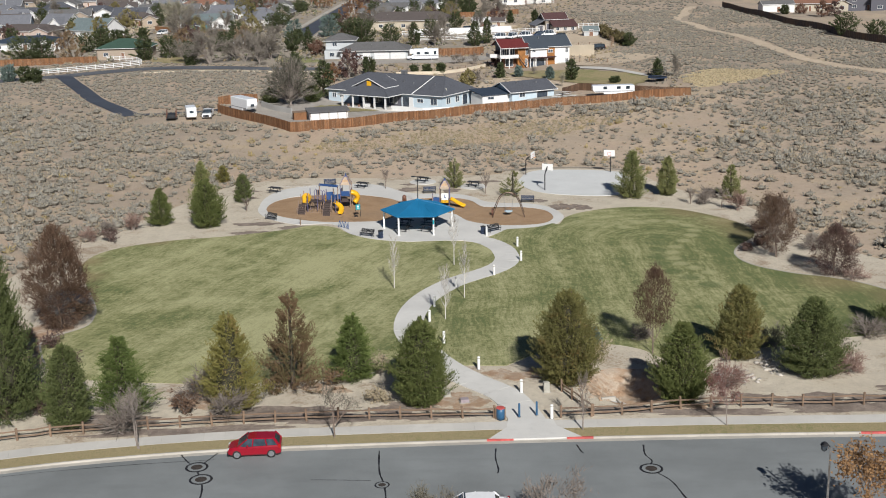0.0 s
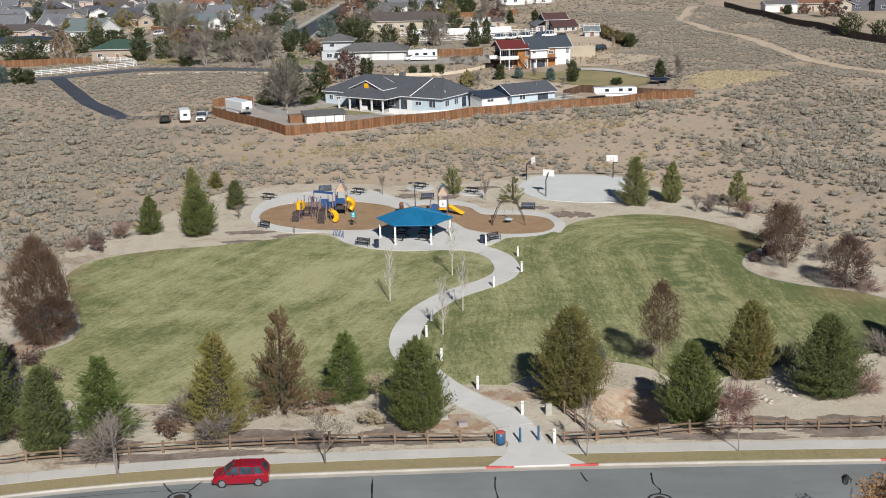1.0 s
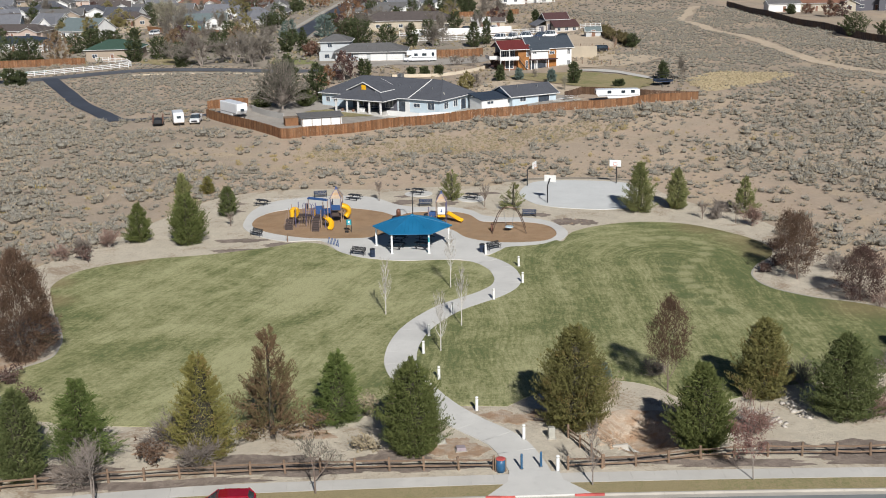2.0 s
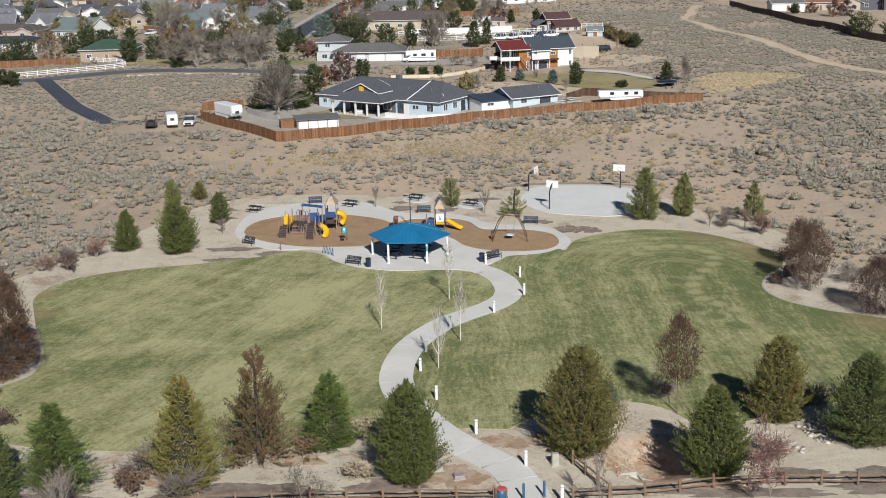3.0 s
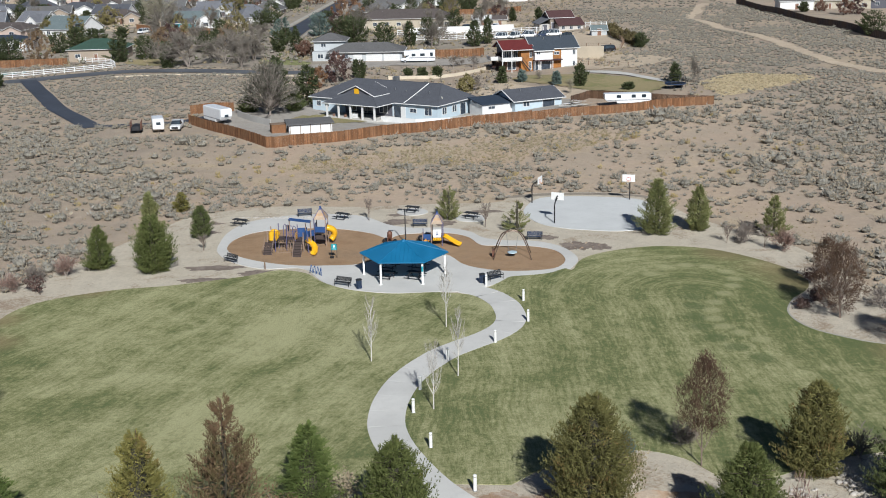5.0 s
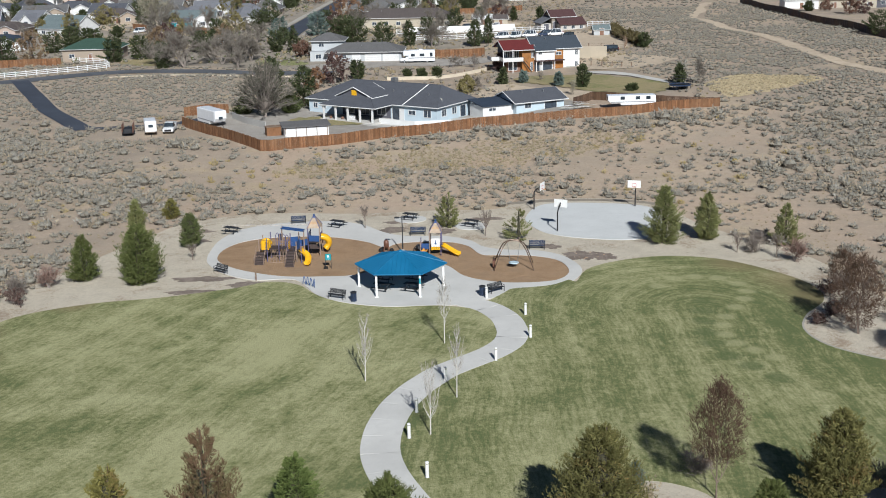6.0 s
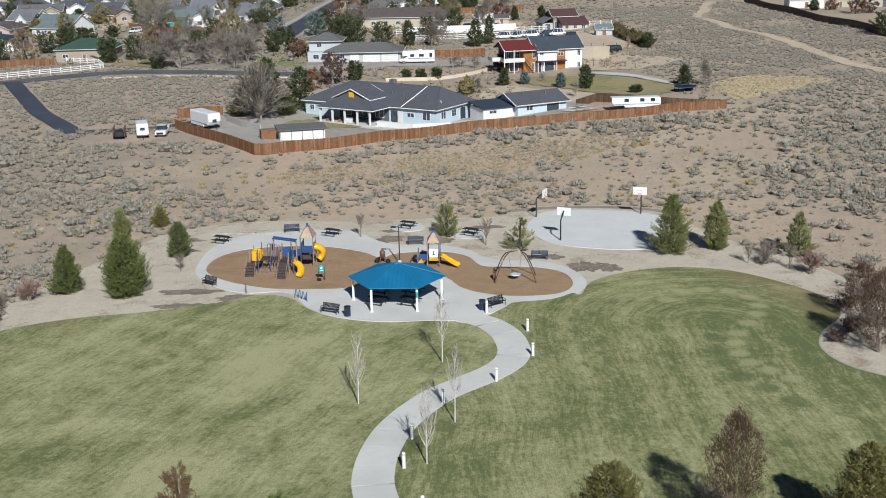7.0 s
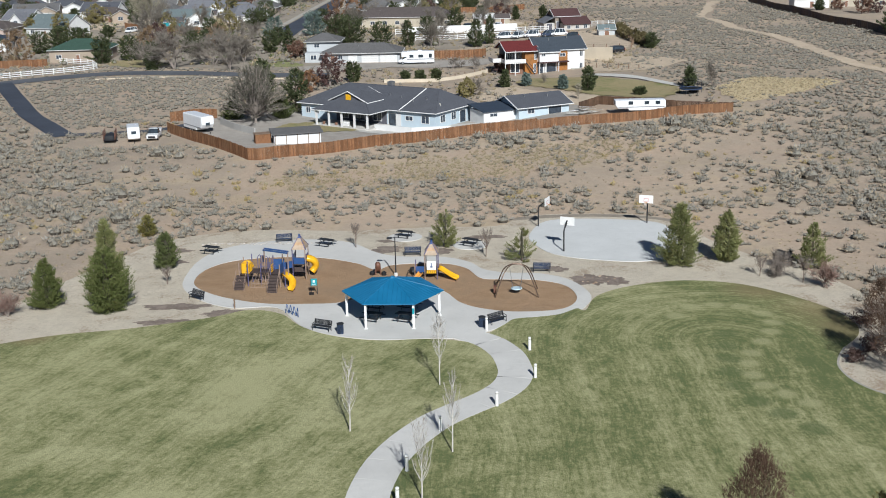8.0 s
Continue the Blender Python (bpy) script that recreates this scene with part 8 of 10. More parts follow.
def orange_house():
    root = thing("modern_house", "two-storey white and orange-boarded house with red and slate roofs", "house", gp(2.95, 317.3, 15, 0.05))
    walls(root, 0.2, 3.4, 1.6, 9, 2.75, W_BRICK)
    walls(root, 3.4, 6.4, 0.0, 9, 5.5, W_ORANGE)
    walls(root, -0.2, 3.4, 2.5, 9, 5.5, W_DARK, 2.9)
    part("balcony", Build().box(-1.5, 3.4, -0.9, 2.5, 2.65, 2.9).box(-3.4, -0.2, 2.5, 6.5, 2.65, 2.9), M_TRIM, root)
    part("balcony_rail", Build().box(-1.5, 3.4, -0.98, -0.88, 2.9, 3.6).box(-1.58, -1.48, -0.9, 2.5, 2.9, 3.6).box(-3.4, -1.5, 2.42, 2.52, 2.9, 3.6).box(-3.48, -3.38, 2.5, 6.5, 2.9, 3.6), M_TRIM, root, "solid white balcony rail")
    for x in (-1.4, 0.9):
        part("balcony_post", Build().box(x - 0.09, x + 0.09, -0.85, -0.67, -0.2, 5.5), M_TRIM, root)
    part("outside_stair", Build().tube([(3.5, -0.5, 2.7), (5.4, -1.2, 0.1)], 0.14, 4).tube([(3.5, -0.5, 3.6), (5.4, -1.2, 1.0)], 0.05, 4), M_DARK, root, "dark outside stair")
    gable_roof(root, -0.9, 6.2, -0.5, 9, 5.5, 1.75, R_RED, W_DARK, "x", 0.5)
    walls(root, 6.4, 17.6, 0.0, 9.4, 5.5, W_WHITE)
    part("corner_bay", Build().box(6.5, 11.0, -1.3, 0.1, 2.75, 5.15), W_WHITE, root)
    part("bay_roof", Build().add([(6.2, -1.8, 5.0), (11.3, -1.8, 5.0), (11.3, 0.5, 5.95), (6.2, 0.5, 5.95), (6.2, -1.8, 4.84), (11.3, -1.8, 4.84), (11.3, 0.5, 5.79), (6.2, 0.5, 5.79)], [(0, 1, 2, 3), (7, 6, 5, 4), (0, 4, 5, 1), (1, 5, 6, 2), (2, 6, 7, 3), (3, 7, 4, 0)]), R_BLUESLATE, root)
    part("bay_fascia", Build().box(6.15, 11.35, -1.86, -1.8, 4.8, 5.02), M_TRIM, root)
    part("bay_skirt", Build().box(6.3, 13.5, -1.5, 0.05, 2.5, 2.75), R_MAROON, root, "dark red porch roof edge")
    for x in (6.5, 8.0, 11.0):
        part("porch_post", Build().box(x - 0.08, x + 0.08, -1.4, -1.24, -0.2, 2.5), M_TRIM, root)
    part("cedar_panel", Build().box(11.1, 13.5, -0.12, 0.05, -0.2, 5.3), W_ORANGE, root, "orange cedar wall panel")
    gable_roof(root, 6.4, 17.6, 0.0, 9.4, 5.5, 2.3, R_BLUESLATE, W_WHITE, "x", 0.55)
    window(root, (12.3, -0.12, 4.1), 1.2, 0.6), window(root, (7.4, -1.3, 4.4), 0.8, 0.5), window(root, (16.8, 0, 4.2), 0.6, 1.2), window(root, (16.8, 0, 1.4), 0.6, 1.2)
    door(root, (9.6, 0, 0.1), 2.2, 2.2, M_PANE), door(root, (7.1, 0, 0.1), 1.1, 2.2, M_PANE)
    window(root, (5.9, 0, 4.2), 0.5, 1.7), window(root, (2.7, 2.5, 4.1), 0.9, 2.0), window(root, (1.5, 1.6, 1.4), 2.0, 2.0), window(root, (5.7, 0, 1.3), 0.5, 1.9), window(root, (0.5, 2.5, 4.1), 1.0, 1.6)
    for k in range(3):
        part("condenser", Build().soft_box(14.2 + k * 0.9, 14.95 + k * 0.9, -1.1, -0.4, -0.2, 0.95, 0.05), M_BOX, root)
    vents(root, ((10, 3.2, 7.1), (14.5, 3.8, 7.4)))


orange_house()


W_PALE = plain("pale_grey_siding", (0.44, 0.46, 0.47), 0.8, vary=0.07, scale=0.8)


def white_garage_house():
    root = thing("garage_house", "white house with a long garage and grey roof", "house", gp(-49.1, 346.3, 1, 0.05) @ Matrix.Diagonal((0.87, 1.1, 0.88, 1)))
    walls(root, 6, 28.2, 0, 9.5, 2.8, W_PALE)
    hip_roof(root, 6, 28.2, 0, 9.5, 2.8, 2.2, R_GREY, 0.8)
    walls(root, 0.5, 10, 5, 13, 5.6, W_PALE)
    hip_roof(root, 0.5, 10, 5, 13, 5.6, 2.0, R_GREY, 0.7)
    walls(root, 0.5, 7, 1.5, 5.2, 2.8, W_PALE)
    garage_door(root, (19.6, -0.06, 0)), garage_door(root, (25.0, -0.06, 0)), garage_door(root, (14.6, -0.06, 0), 2.6)
    window(root, (11.0, 0, 1.6), 1.2, 1.1), door(root, (8.8, 0, 0))
    window(root, (3.5, 5, 4.4), 1.4, 1.0), window(root, (3.0, 1.5, 1.5), 1.6, 1.2)
    vents(root, ((16, 3, 4.0), (22, 5, 4.9)))


white_garage_house()


def plain_house(x, y, yaw, L, D, h, roof, wall, label, kind="gable", rise=2.4, garage=False, wing=True, name="house"):
    root = thing(name, label, "house", gp(x, y, yaw, 0.05) @ Matrix.Diagonal((0.88, 1.0, 0.9, 1)), "neighbourhood houses")
    walls(root, -L / 2, L / 2, 0, D, h, wall)
    if kind == "gable":
        gable_roof(root, -L / 2, L / 2, 0, D, h, rise, roof, wall, "x")
    else:
        hip_roof(root, -L / 2, L / 2, 0, D, h, rise, roof)
    if wing:
        w = min(7.5, L * 0.42)
        x0 = L / 2 - w - 0.6
        walls(root, x0, x0 + w, -3.2, 0.2, h * 0.98, wall)
        gable_roof(root, x0, x0 + w, -3.2, D / 2, h * 0.98, rise * 0.72, roof, wall, "y")
        if garage:
            garage_door(root, (x0 + w / 2, -3.2, 0), 4.6, 2.2)
        else:
            window(root, (x0 + w / 2, -3.2, 1.6), 1.8, 1.3)
    n = max(2, int(L / 4.5))
    for k in range(n):
        u = -L / 2 + L * (k + 0.5) / n
        if wing and u > L / 2 - 8:
            continue
        if k == n // 2:
            door(root, (u, 0, 0))
        else:
            window(root, (u, 0, min(1.6, h - 1.0)), 1.5, 1.1)
            if h > 4.5:
                window(root, (u, 0, 4.3), 1.4, 1.1)
    window(root, (L / 2, D / 2, 1.6), 1.4, 1.1, "right"), window(root, (-L / 2, D / 2, 1.6), 1.4, 1.1, "left")
    vents(root, ((L * 0.2, D * 0.3, h + rise * 0.55), (-L * 0.25, D * 0.35, h + rise * 0.6)))
    return root


plain_house(-110.3, 357.5, 4, 17, 12, 3.6, R_GREEN, W_TAN, "tan house with a green hip roof", "hip", 2.6, wing=False)
plain_house(-145.5, 430.0, -20, 17, 13, 3.2, R_BLUEGREEN, W_WHITE, "large white house with a blue-grey gable roof", "gable", 4.2, wing=False)
plain_house(-169.5, 434.0, -6, 26, 11, 2.9, R_BROWN, W_PINK, "long low pink stucco house", "hip", 2.2)
plain_house(-151.0, 387.6, 8, 24, 12, 2.8, R_NAVY, W_WHITE, "low white house with a navy roof", "hip", 2.0)
plain_house(-30.7, 441.5, -2, 37, 13, 3.6, R_BROWN, W_CREAM, "long cream house with a dark brown roof", "hip", 3.0, wing=False)
plain_house(-39.0, 511.2, 0, 19, 12, 3.0, R_GREY, W_WHITE, "white house with a grey roof", "gable", 2.4)
plain_house(-108.4, 457.9, 6, 22, 12, 3.4, R_BLUEGREEN, W_WHITE, "white house with a blue-grey roof", "gable", 2.8)
plain_house(-130.9, 548.9, 5, 23, 12, 3.6, R_TERRA, W_WHITE, "white house with a terracotta roof", "hip", 3.0)
plain_house(119.0, 468.4, -8, 34, 13, 3.2, R_TERRA, W_CREAM, "cream house with a red tile roof", "hip", 2.4)
plain_house(138.7, 461.9, -12, 17, 12, 5.6, R_SLATE, W_DARK, "dark two-storey house behind a hillside fence", "gable", 3.0)
plain_house(14.3, 553.4, 3, 26, 10, 2.8, R_GREY, W_WHITE, "long low white house", "gable", 1.8)
HOMES = [(-192.8, 482.5, 10, 15, R_BROWN, W_PINK), (-201.2, 523.2, -5, 15, R_SLATE, W_WHITE), (-177.0, 506.7, 12, 19, R_GREY, W_TAN), (-172.4, 526.5, 4, 18, R_SLATE, W_WHITE), (-167.8, 548.5, 15, 16, R_BROWN, W_WHITE), (-140.0, 479.5, 20, 17, R_BROWN, W_TAN), (-147.3, 530.4, 8, 16, R_GREY, W_CREAM), (-96.4, 544.6, 5, 16, R_GREY, W_WHITE)]
for k, (x, y, yaw, L, rf, wl) in enumerate(HOMES):
    plain_house(x, y, yaw, L, 11, 3.0, rf, wl, "single-storey suburban house with a shingle roof", ("gable", "hip")[k % 2], 2.6, garage=k % 2 == 0)
FAR_HOMES = [(-234.6, 585.6, 10), (-230.2, 611.4, -8), (-208.4, 586.2, 5), (-201.6, 605.9, 15), (-193.9, 626.2, 0), (-176.8, 593.9, 8), (-160.1, 610.2, -6), (-126.1, 606.3, 4), (-113.0, 577.2, 10), (-64.7, 608.1, 0), (-30.4, 582.9, 6), (-220.3, 546.5, 8), (-218.3, 503.3, 12), (-227.8, 478.2, -4), (-196.9, 454.9, 6), (-59.6, 563.4, -8), (-94.2, 587.5, 3), (-149.0, 573.7, 12), (-239.0, 541.9, 0), (-257.7, 579.9, 8), (-25.9, 544.5, 5)]
for k, (x, y, yaw) in enumerate(FAR_HOMES):
    plain_house(x, y, yaw, 14 + (k * 7) % 5, 10.5, 2.9, (R_PALE, R_BROWN, R_GREY, R_PALE)[k % 4], (W_WHITE, W_TAN, W_WHITE, W_PINK, W_WHITE)[k % 5], "distant suburban house with a shingle roof", ("gable", "hip")[(k // 2) % 2], 2.6, wing=k % 3 != 0)


W_BARN = boards_material("weathered_barn_boards", (0.27, 0.235, 0.2))
W_BARNPALE = plain("pale_barn_siding", (0.5, 0.47, 0.43), 0.85, vary=0.15, scale=0.8)


def barn():
    root = thing("barn", "grey barn with stepped maroon roofs", "barn", gp(17.6, 413.0, 14, 0.05))
    walls(root, 0.0, 7.6, 1.0, 8.5, 4.3, W_BARN)
    gable_roof(root, 0.0, 7.6, 1.0, 8.5, 4.3, 1.8, R_MAROON, W_BARN, "x", 0.5)
    walls(root, 1.6, 9.6, -3.4, 1.1, 2.1, W_BARNPALE)
    part("lean_roof", Build().add([(1.2, -3.9, 2.1), (10.0, -3.9, 2.1), (10.0, 1.2, 4.0), (1.2, 1.2, 4.0), (1.2, -3.9, 1.94), (10.0, -3.9, 1.94), (10.0, 1.2, 3.84), (1.2, 1.2, 3.84)], [(0, 1, 2, 3), (7, 6, 5, 4), (0, 4, 5, 1), (1, 5, 6, 2), (2, 6, 7, 3), (3, 7, 4, 0)]), R_MAROON, root)
    part("side_roof", Build().add([(-3.8, 0.6, 2.2), (0.1, 0.6, 4.2), (0.1, 8.8, 4.2), (-3.8, 8.8, 2.2), (-3.8, 0.6, 2.06), (0.1, 0.6, 4.06), (0.1, 8.8, 4.06), (-3.8, 8.8, 2.06)], [(0, 1, 2, 3), (7, 6, 5, 4), (0, 4, 5, 1), (1, 5, 6, 2), (2, 6, 7, 3), (3, 7, 4, 0)]), R_PALE, root, "pale lean-to roof")
    walls(root, -3.3, 0.05, 1.4, 8.4, 2.1, W_BARNPALE)
    door(root, (1.0, 1.0, 0), 1.1, 2.6, W_DARK), door(root, (-1.6, 1.4, 0), 1.6, 2.0, W_DARK)
    for x in (3.0, 5.6, 8.2):
        window(root, (x, -3.4, 1.2), 1.0, 0.9)
    window(root, (3.8, 1.0, 3.6), 0.8, 0.5)


barn()
for x, y, L, D, h, wl, rf, lab in ((30.8, 388.5, 4.6, 3.4, 1.8, W_PALE, R_BLUEGREEN, "small grey shed in the paddock"), (-4.2, 442.6, 6.5, 7, 2.2, W_WHITE, M_TRIM, "white shed between houses"), (1.6, 440.6, 4.6, 5, 2.2, W_CREAM, R_BROWN, "cream garden shed with a brown roof"), (-108.5, 446.2, 8, 5, 2.8, M_TEAL, R_SLATE, "teal-walled shed between houses"), (106.8, 466.2, 12, 6, 3.0, M_TRIM, R_GREY, "white patio roof on posts"), (-102.6, 473.4, 6, 5, 2.6, W_CREAM, R_BROWN, "cream garden shed with a brown roof")):
    root = thing("garden_shed", lab, "shed", gp(x, y, 5, 0.05))
    walls(root, -L / 2, L / 2, 0, D, h, wl)
    gable_roof(root, -L / 2, L / 2, 0, D, h, 1.2, rf, wl, "x", 0.3)
    door(root, (0, 0, 0), 1.2, 2.0)
for x, y, yaw, paint in ((-5.9, 426.0, 10, M_WHITECAR), (0.1, 428.0, 80, M_WHITECAR), (-9.3, 430.5, 30, M_NAVY), (-83.1, 396.0, 15, M_WHITECAR), (-119.9, 438.2, 70, M_WHITECAR), (-91.6, 486.0, 20, M_WHITECAR), (28.6, 340.2, 30, M_BLACK), (14.8, 391.0, 20, M_NAVY), (20.6, 382.0, 60, M_BLACK)):
    car(gp(x, y, yaw, 0.12), 4.9, paint, "parked car in a neighbour's yard", True, 1.75, 1.9)


for x, y, yaw in ((2.0, 393.5, 14), (6.0, 392.6, 60), (10.0, 393.0, 12), (17.4, 391.0, 14)):
    car(gp(x, y, yaw, 0.12), 5.0, M_WHITECAR, "white van parked beside a paddock", False, 2.0, 1.95, "van")


def trampoline(x, y):
    root = thing("trampoline", "dark round trampoline with safety posts", "trampoline", gp(x, y))
    part("mat", Build().lathe([(2.0, 0.85), (2.0, 0.9)], 24), M_BLACK, root)
    ringp = [(2.05 * math.cos(k / 20 * 2 * math.pi), 2.05 * math.sin(k / 20 * 2 * math.pi), 0.9) for k in range(21)]
    part("pad_ring", Build().tube(ringp, 0.13, 6), M_NAVY, root)
    for k in range(6):
        a = k / 6 * 2 * math.pi
        part("leg", Build().tube([(2.05 * math.cos(a), 2.05 * math.sin(a), 0), (2.05 * math.cos(a), 2.05 * math.sin(a), 2.4)], 0.05, 5), M_DARK, root)
    top = [(2.05 * math.cos(k / 20 * 2 * math.pi), 2.05 * math.sin(k / 20 * 2 * math.pi), 2.4) for k in range(21)]
    part("top_ring", Build().tube(top, 0.04, 5), M_DARK, root)


trampoline(36.8, 273.5)

def inside(px, py, outline):
    """Which points lie inside an outline."""
    o = np.array(outline)
    r = np.zeros(len(px), bool)
    j = len(o) - 1
    for i in range(len(o)):
        hit = ((o[i, 1] > py) != (o[j, 1] > py)) & (px < (o[j, 0] - o[i, 0]) * (py - o[i, 1]) / (o[j, 1] - o[i, 1] + 1e-12) + o[i, 0])
        r ^= hit
        j = i
    return r


def near_line(px, py, line, d):
    o = np.array(line)
    r = np.zeros(len(px), bool)
    for a, b in zip(o, o[1:]):
        v = b - a
        t = np.clip(((px - a[0]) * v[0] + (py - a[1]) * v[1]) / (v @ v), 0, 1)
        r |= np.hypot(px - a[0] - t * v[0], py - a[1] - t * v[1]) < d
    return r


# ---- trees of the neighbourhood ----
L_FAR = leaf("dark_evergreen", (0.05, 0.064, 0.03), (0.11, 0.125, 0.055))
KINDS = {"E": ("conifer", L_FAR, "dark green evergreen tree"), "B": ("conifer", L_BLUE, "blue-grey spruce"), "Y": ("leafy", leaf("olive_leaves", (0.2, 0.17, 0.07), (0.3, 0.26, 0.12)), "olive-yellow autumn tree"),
         "D": ("leafy", leaf("yard_twigs", (0.165, 0.145, 0.12), (0.26, 0.235, 0.2), through=0.1), "bare grey-brown tree in a yard"), "P": ("leafy", leaf("straw_twigs", (0.3, 0.275, 0.2), (0.43, 0.4, 0.3), through=0.1), "pale straw-twigged tree"), "T": ("leafy", leaf("tan_leaves", (0.2, 0.135, 0.08), (0.3, 0.215, 0.135)), "tan-brown autumn tree"), "R": ("leafy", leaf("red_brown_leaves", (0.16, 0.09, 0.065), (0.24, 0.14, 0.1)), "red-brown autumn tree"),
         "O": ("leafy", leaf("rust_leaves", (0.24, 0.13, 0.07), (0.32, 0.19, 0.11)), "rust-orange autumn tree"), "M": ("leafy", leaf("plum_leaves", (0.1, 0.06, 0.055), (0.17, 0.105, 0.09)), "dark maroon-brown tree")}


def far_tree(k, x, y, h, w, kind):
    form, mat, label = KINDS[kind]
    label += " among the houses"
    if form == "conifer":
        conifer("evergreen_tree", x, y, h, w, mat, label, 200 + k, "ball" if w > h * 0.8 else ("egg" if w > h * 0.55 else "pine"), int(90 + 1.7 * w * h), 0.6, group="neighbourhood trees", fat=0.2, up=0.5, gaps=0.2, fill=2.4, heart=0)
    elif kind in "DP":
        deciduous("bare_tree", x, y, h, w, label, 200 + k, M_GREYBARK, mat, int(400 + 15 * w * h), levels=2, r0=0.016 * h, group="neighbourhood trees", low=0.1, fork=4, spray=0.13 * h, from_base=3)
    else:
        deciduous("autumn_tree", x, y, h, w, label, 200 + k, M_GREYBARK, mat, int(500 + 11 * w * h), 0.36, 2, 0.02 * h, group="neighbourhood trees", low=0.12, fork=4, full=True)


TREES_A = [(-139.9, 357.7, 7.5, 13.8, "E"), (-124.3, 352.1, 9.0, 9.8, "T"), (-128.4, 394.2, 6.7, 6.0, "E"), (-102.6, 353.6, 7.2, 6.4, "E"), (-96.6, 358.6, 6.8, 6.8, "E"), (-90.6, 358.0, 5.0, 5.0, "E"), (-83.4, 374.5, 6.5, 7.0, "E"), (-116.0, 446.6, 12.7, 13.1, "P"), (-79.7, 338.7, 9.8, 10.4, "D"), (-71.4, 345.4, 8.1, 9.6, "D"), (-64.9, 351.0, 9.1, 10.5, "D"), (-98.0, 483.8, 10.3, 12.2, "Y"), (-96.7, 512.5, 11.4, 12.9, "R"), (-80.9, 468.3, 8.9, 7.8, "E"), (-125.1, 307.1, 4.5, 4.4, "B"), (-119.3, 303.3, 4.4, 4.2, "E"), (-116.4, 302.9, 3.8, 3.4, "E")]
TREES_B = [(-130.5, 477.3, 7.4, 3.5, "E"), (-143.0, 475.0, 6.8, 10.7, "Y"), (-56.7, 370.9, 7.2, 4.0, "E"), (-52.2, 356.7, 4.6, 5.6, "R"), (-56.4, 417.0, 8.0, 8.3, "B"), (-42.5, 393.0, 8.0, 11.9, "E"), (-32.8, 387.2, 7.1, 6.7, "E"), (-24.9, 381.7, 7.7, 4.8, "E"), (-16.3, 383.8, 6.9, 6.7, "D"), (-5.9, 378.5, 8.0, 5.1, "E"), (-2.2, 384.0, 8.1, 4.1, "E"), (-55.2, 485.9, 8.8, 12.4, "O"), (-48.3, 496.5, 7.2, 7.3, "E"), (-38.0, 268.0, 8.6, 6.4, "E"), (-44.2, 268.6, 10.2, 6.4, "E")]
TREES_C = [(-36.6, 304.1, 7.0, 7.7, "M"), (-40.2, 297.8, 4.8, 4.4, "O"), (-32.2, 311.5, 4.6, 4.2, "E"), (-17.1, 310.3, 2.3, 2.1, "E"), (-13.6, 309.8, 2.7, 2.4, "E"), (-20.6, 312.3, 2.0, 1.9, "E"), (-6.1, 282.5, 3.6, 3.5, "Y"), (1.6, 294.9, 3.6, 2.3, "E"), (6.0, 294.9, 2.7, 2.0, "B"), (13.3, 287.9, 2.9, 2.2, "B"), (18.2, 284.9, 5.2, 3.4, "E"), (27.6, 276.9, 1.4, 2.1, "E"), (38.4, 348.2, 4.0, 3.6, "E"), (15.6, 274.5, 3.4, 1.2, "P"), (-4.2, 284.0, 3.6, 2.6, "D"), (9.5, 297.8, 2.0, 1.8, "D"), (-10.5, 330.0, 3.0, 2.6, "D"), (-5.6, 328.8, 3.4, 3.0, "D"), (37.8, 281.3, 4.3, 2.5, "E"), (41.9, 280.0, 5.5, 2.0, "D")]
TREES_D = [(105.7, 371.8, 7.3, 9.3, "E"), (111.0, 358.5, 5.9, 8.0, "E"), (115.0, 435.5, 5.5, 5.6, "R"), (120.0, 438.8, 5.1, 5.7, "M"), (113.1, 456.5, 3.6, 4.9, "R"), (106.0, 452.7, 3.5, 3.9, "E"), (-46.9, 564.5, 4.1, 5.0, "E"), (-27.4, 530.8, 5.0, 5.2, "E"), (-17.4, 524.5, 7.0, 5.6, "E"), (-10.9, 529.2, 6.5, 5.2, "E"), (-85.7, 547.8, 8.6, 9.3, "E"), (-78.6, 565.1, 7.7, 10.1, "O"), (-88.0, 480.1, 6.0, 7.1, "D"), (-113.0, 521.6, 7.3, 9.6, "D"), (-88.0, 594.0, 6.9, 7.1, "E"), (-184.3, 493.9, 4.1, 3.9, "E"), (-158.7, 497.1, 4.0, 3.8, "E"), (-186.0, 528.6, 4.9, 4.7, "E")]
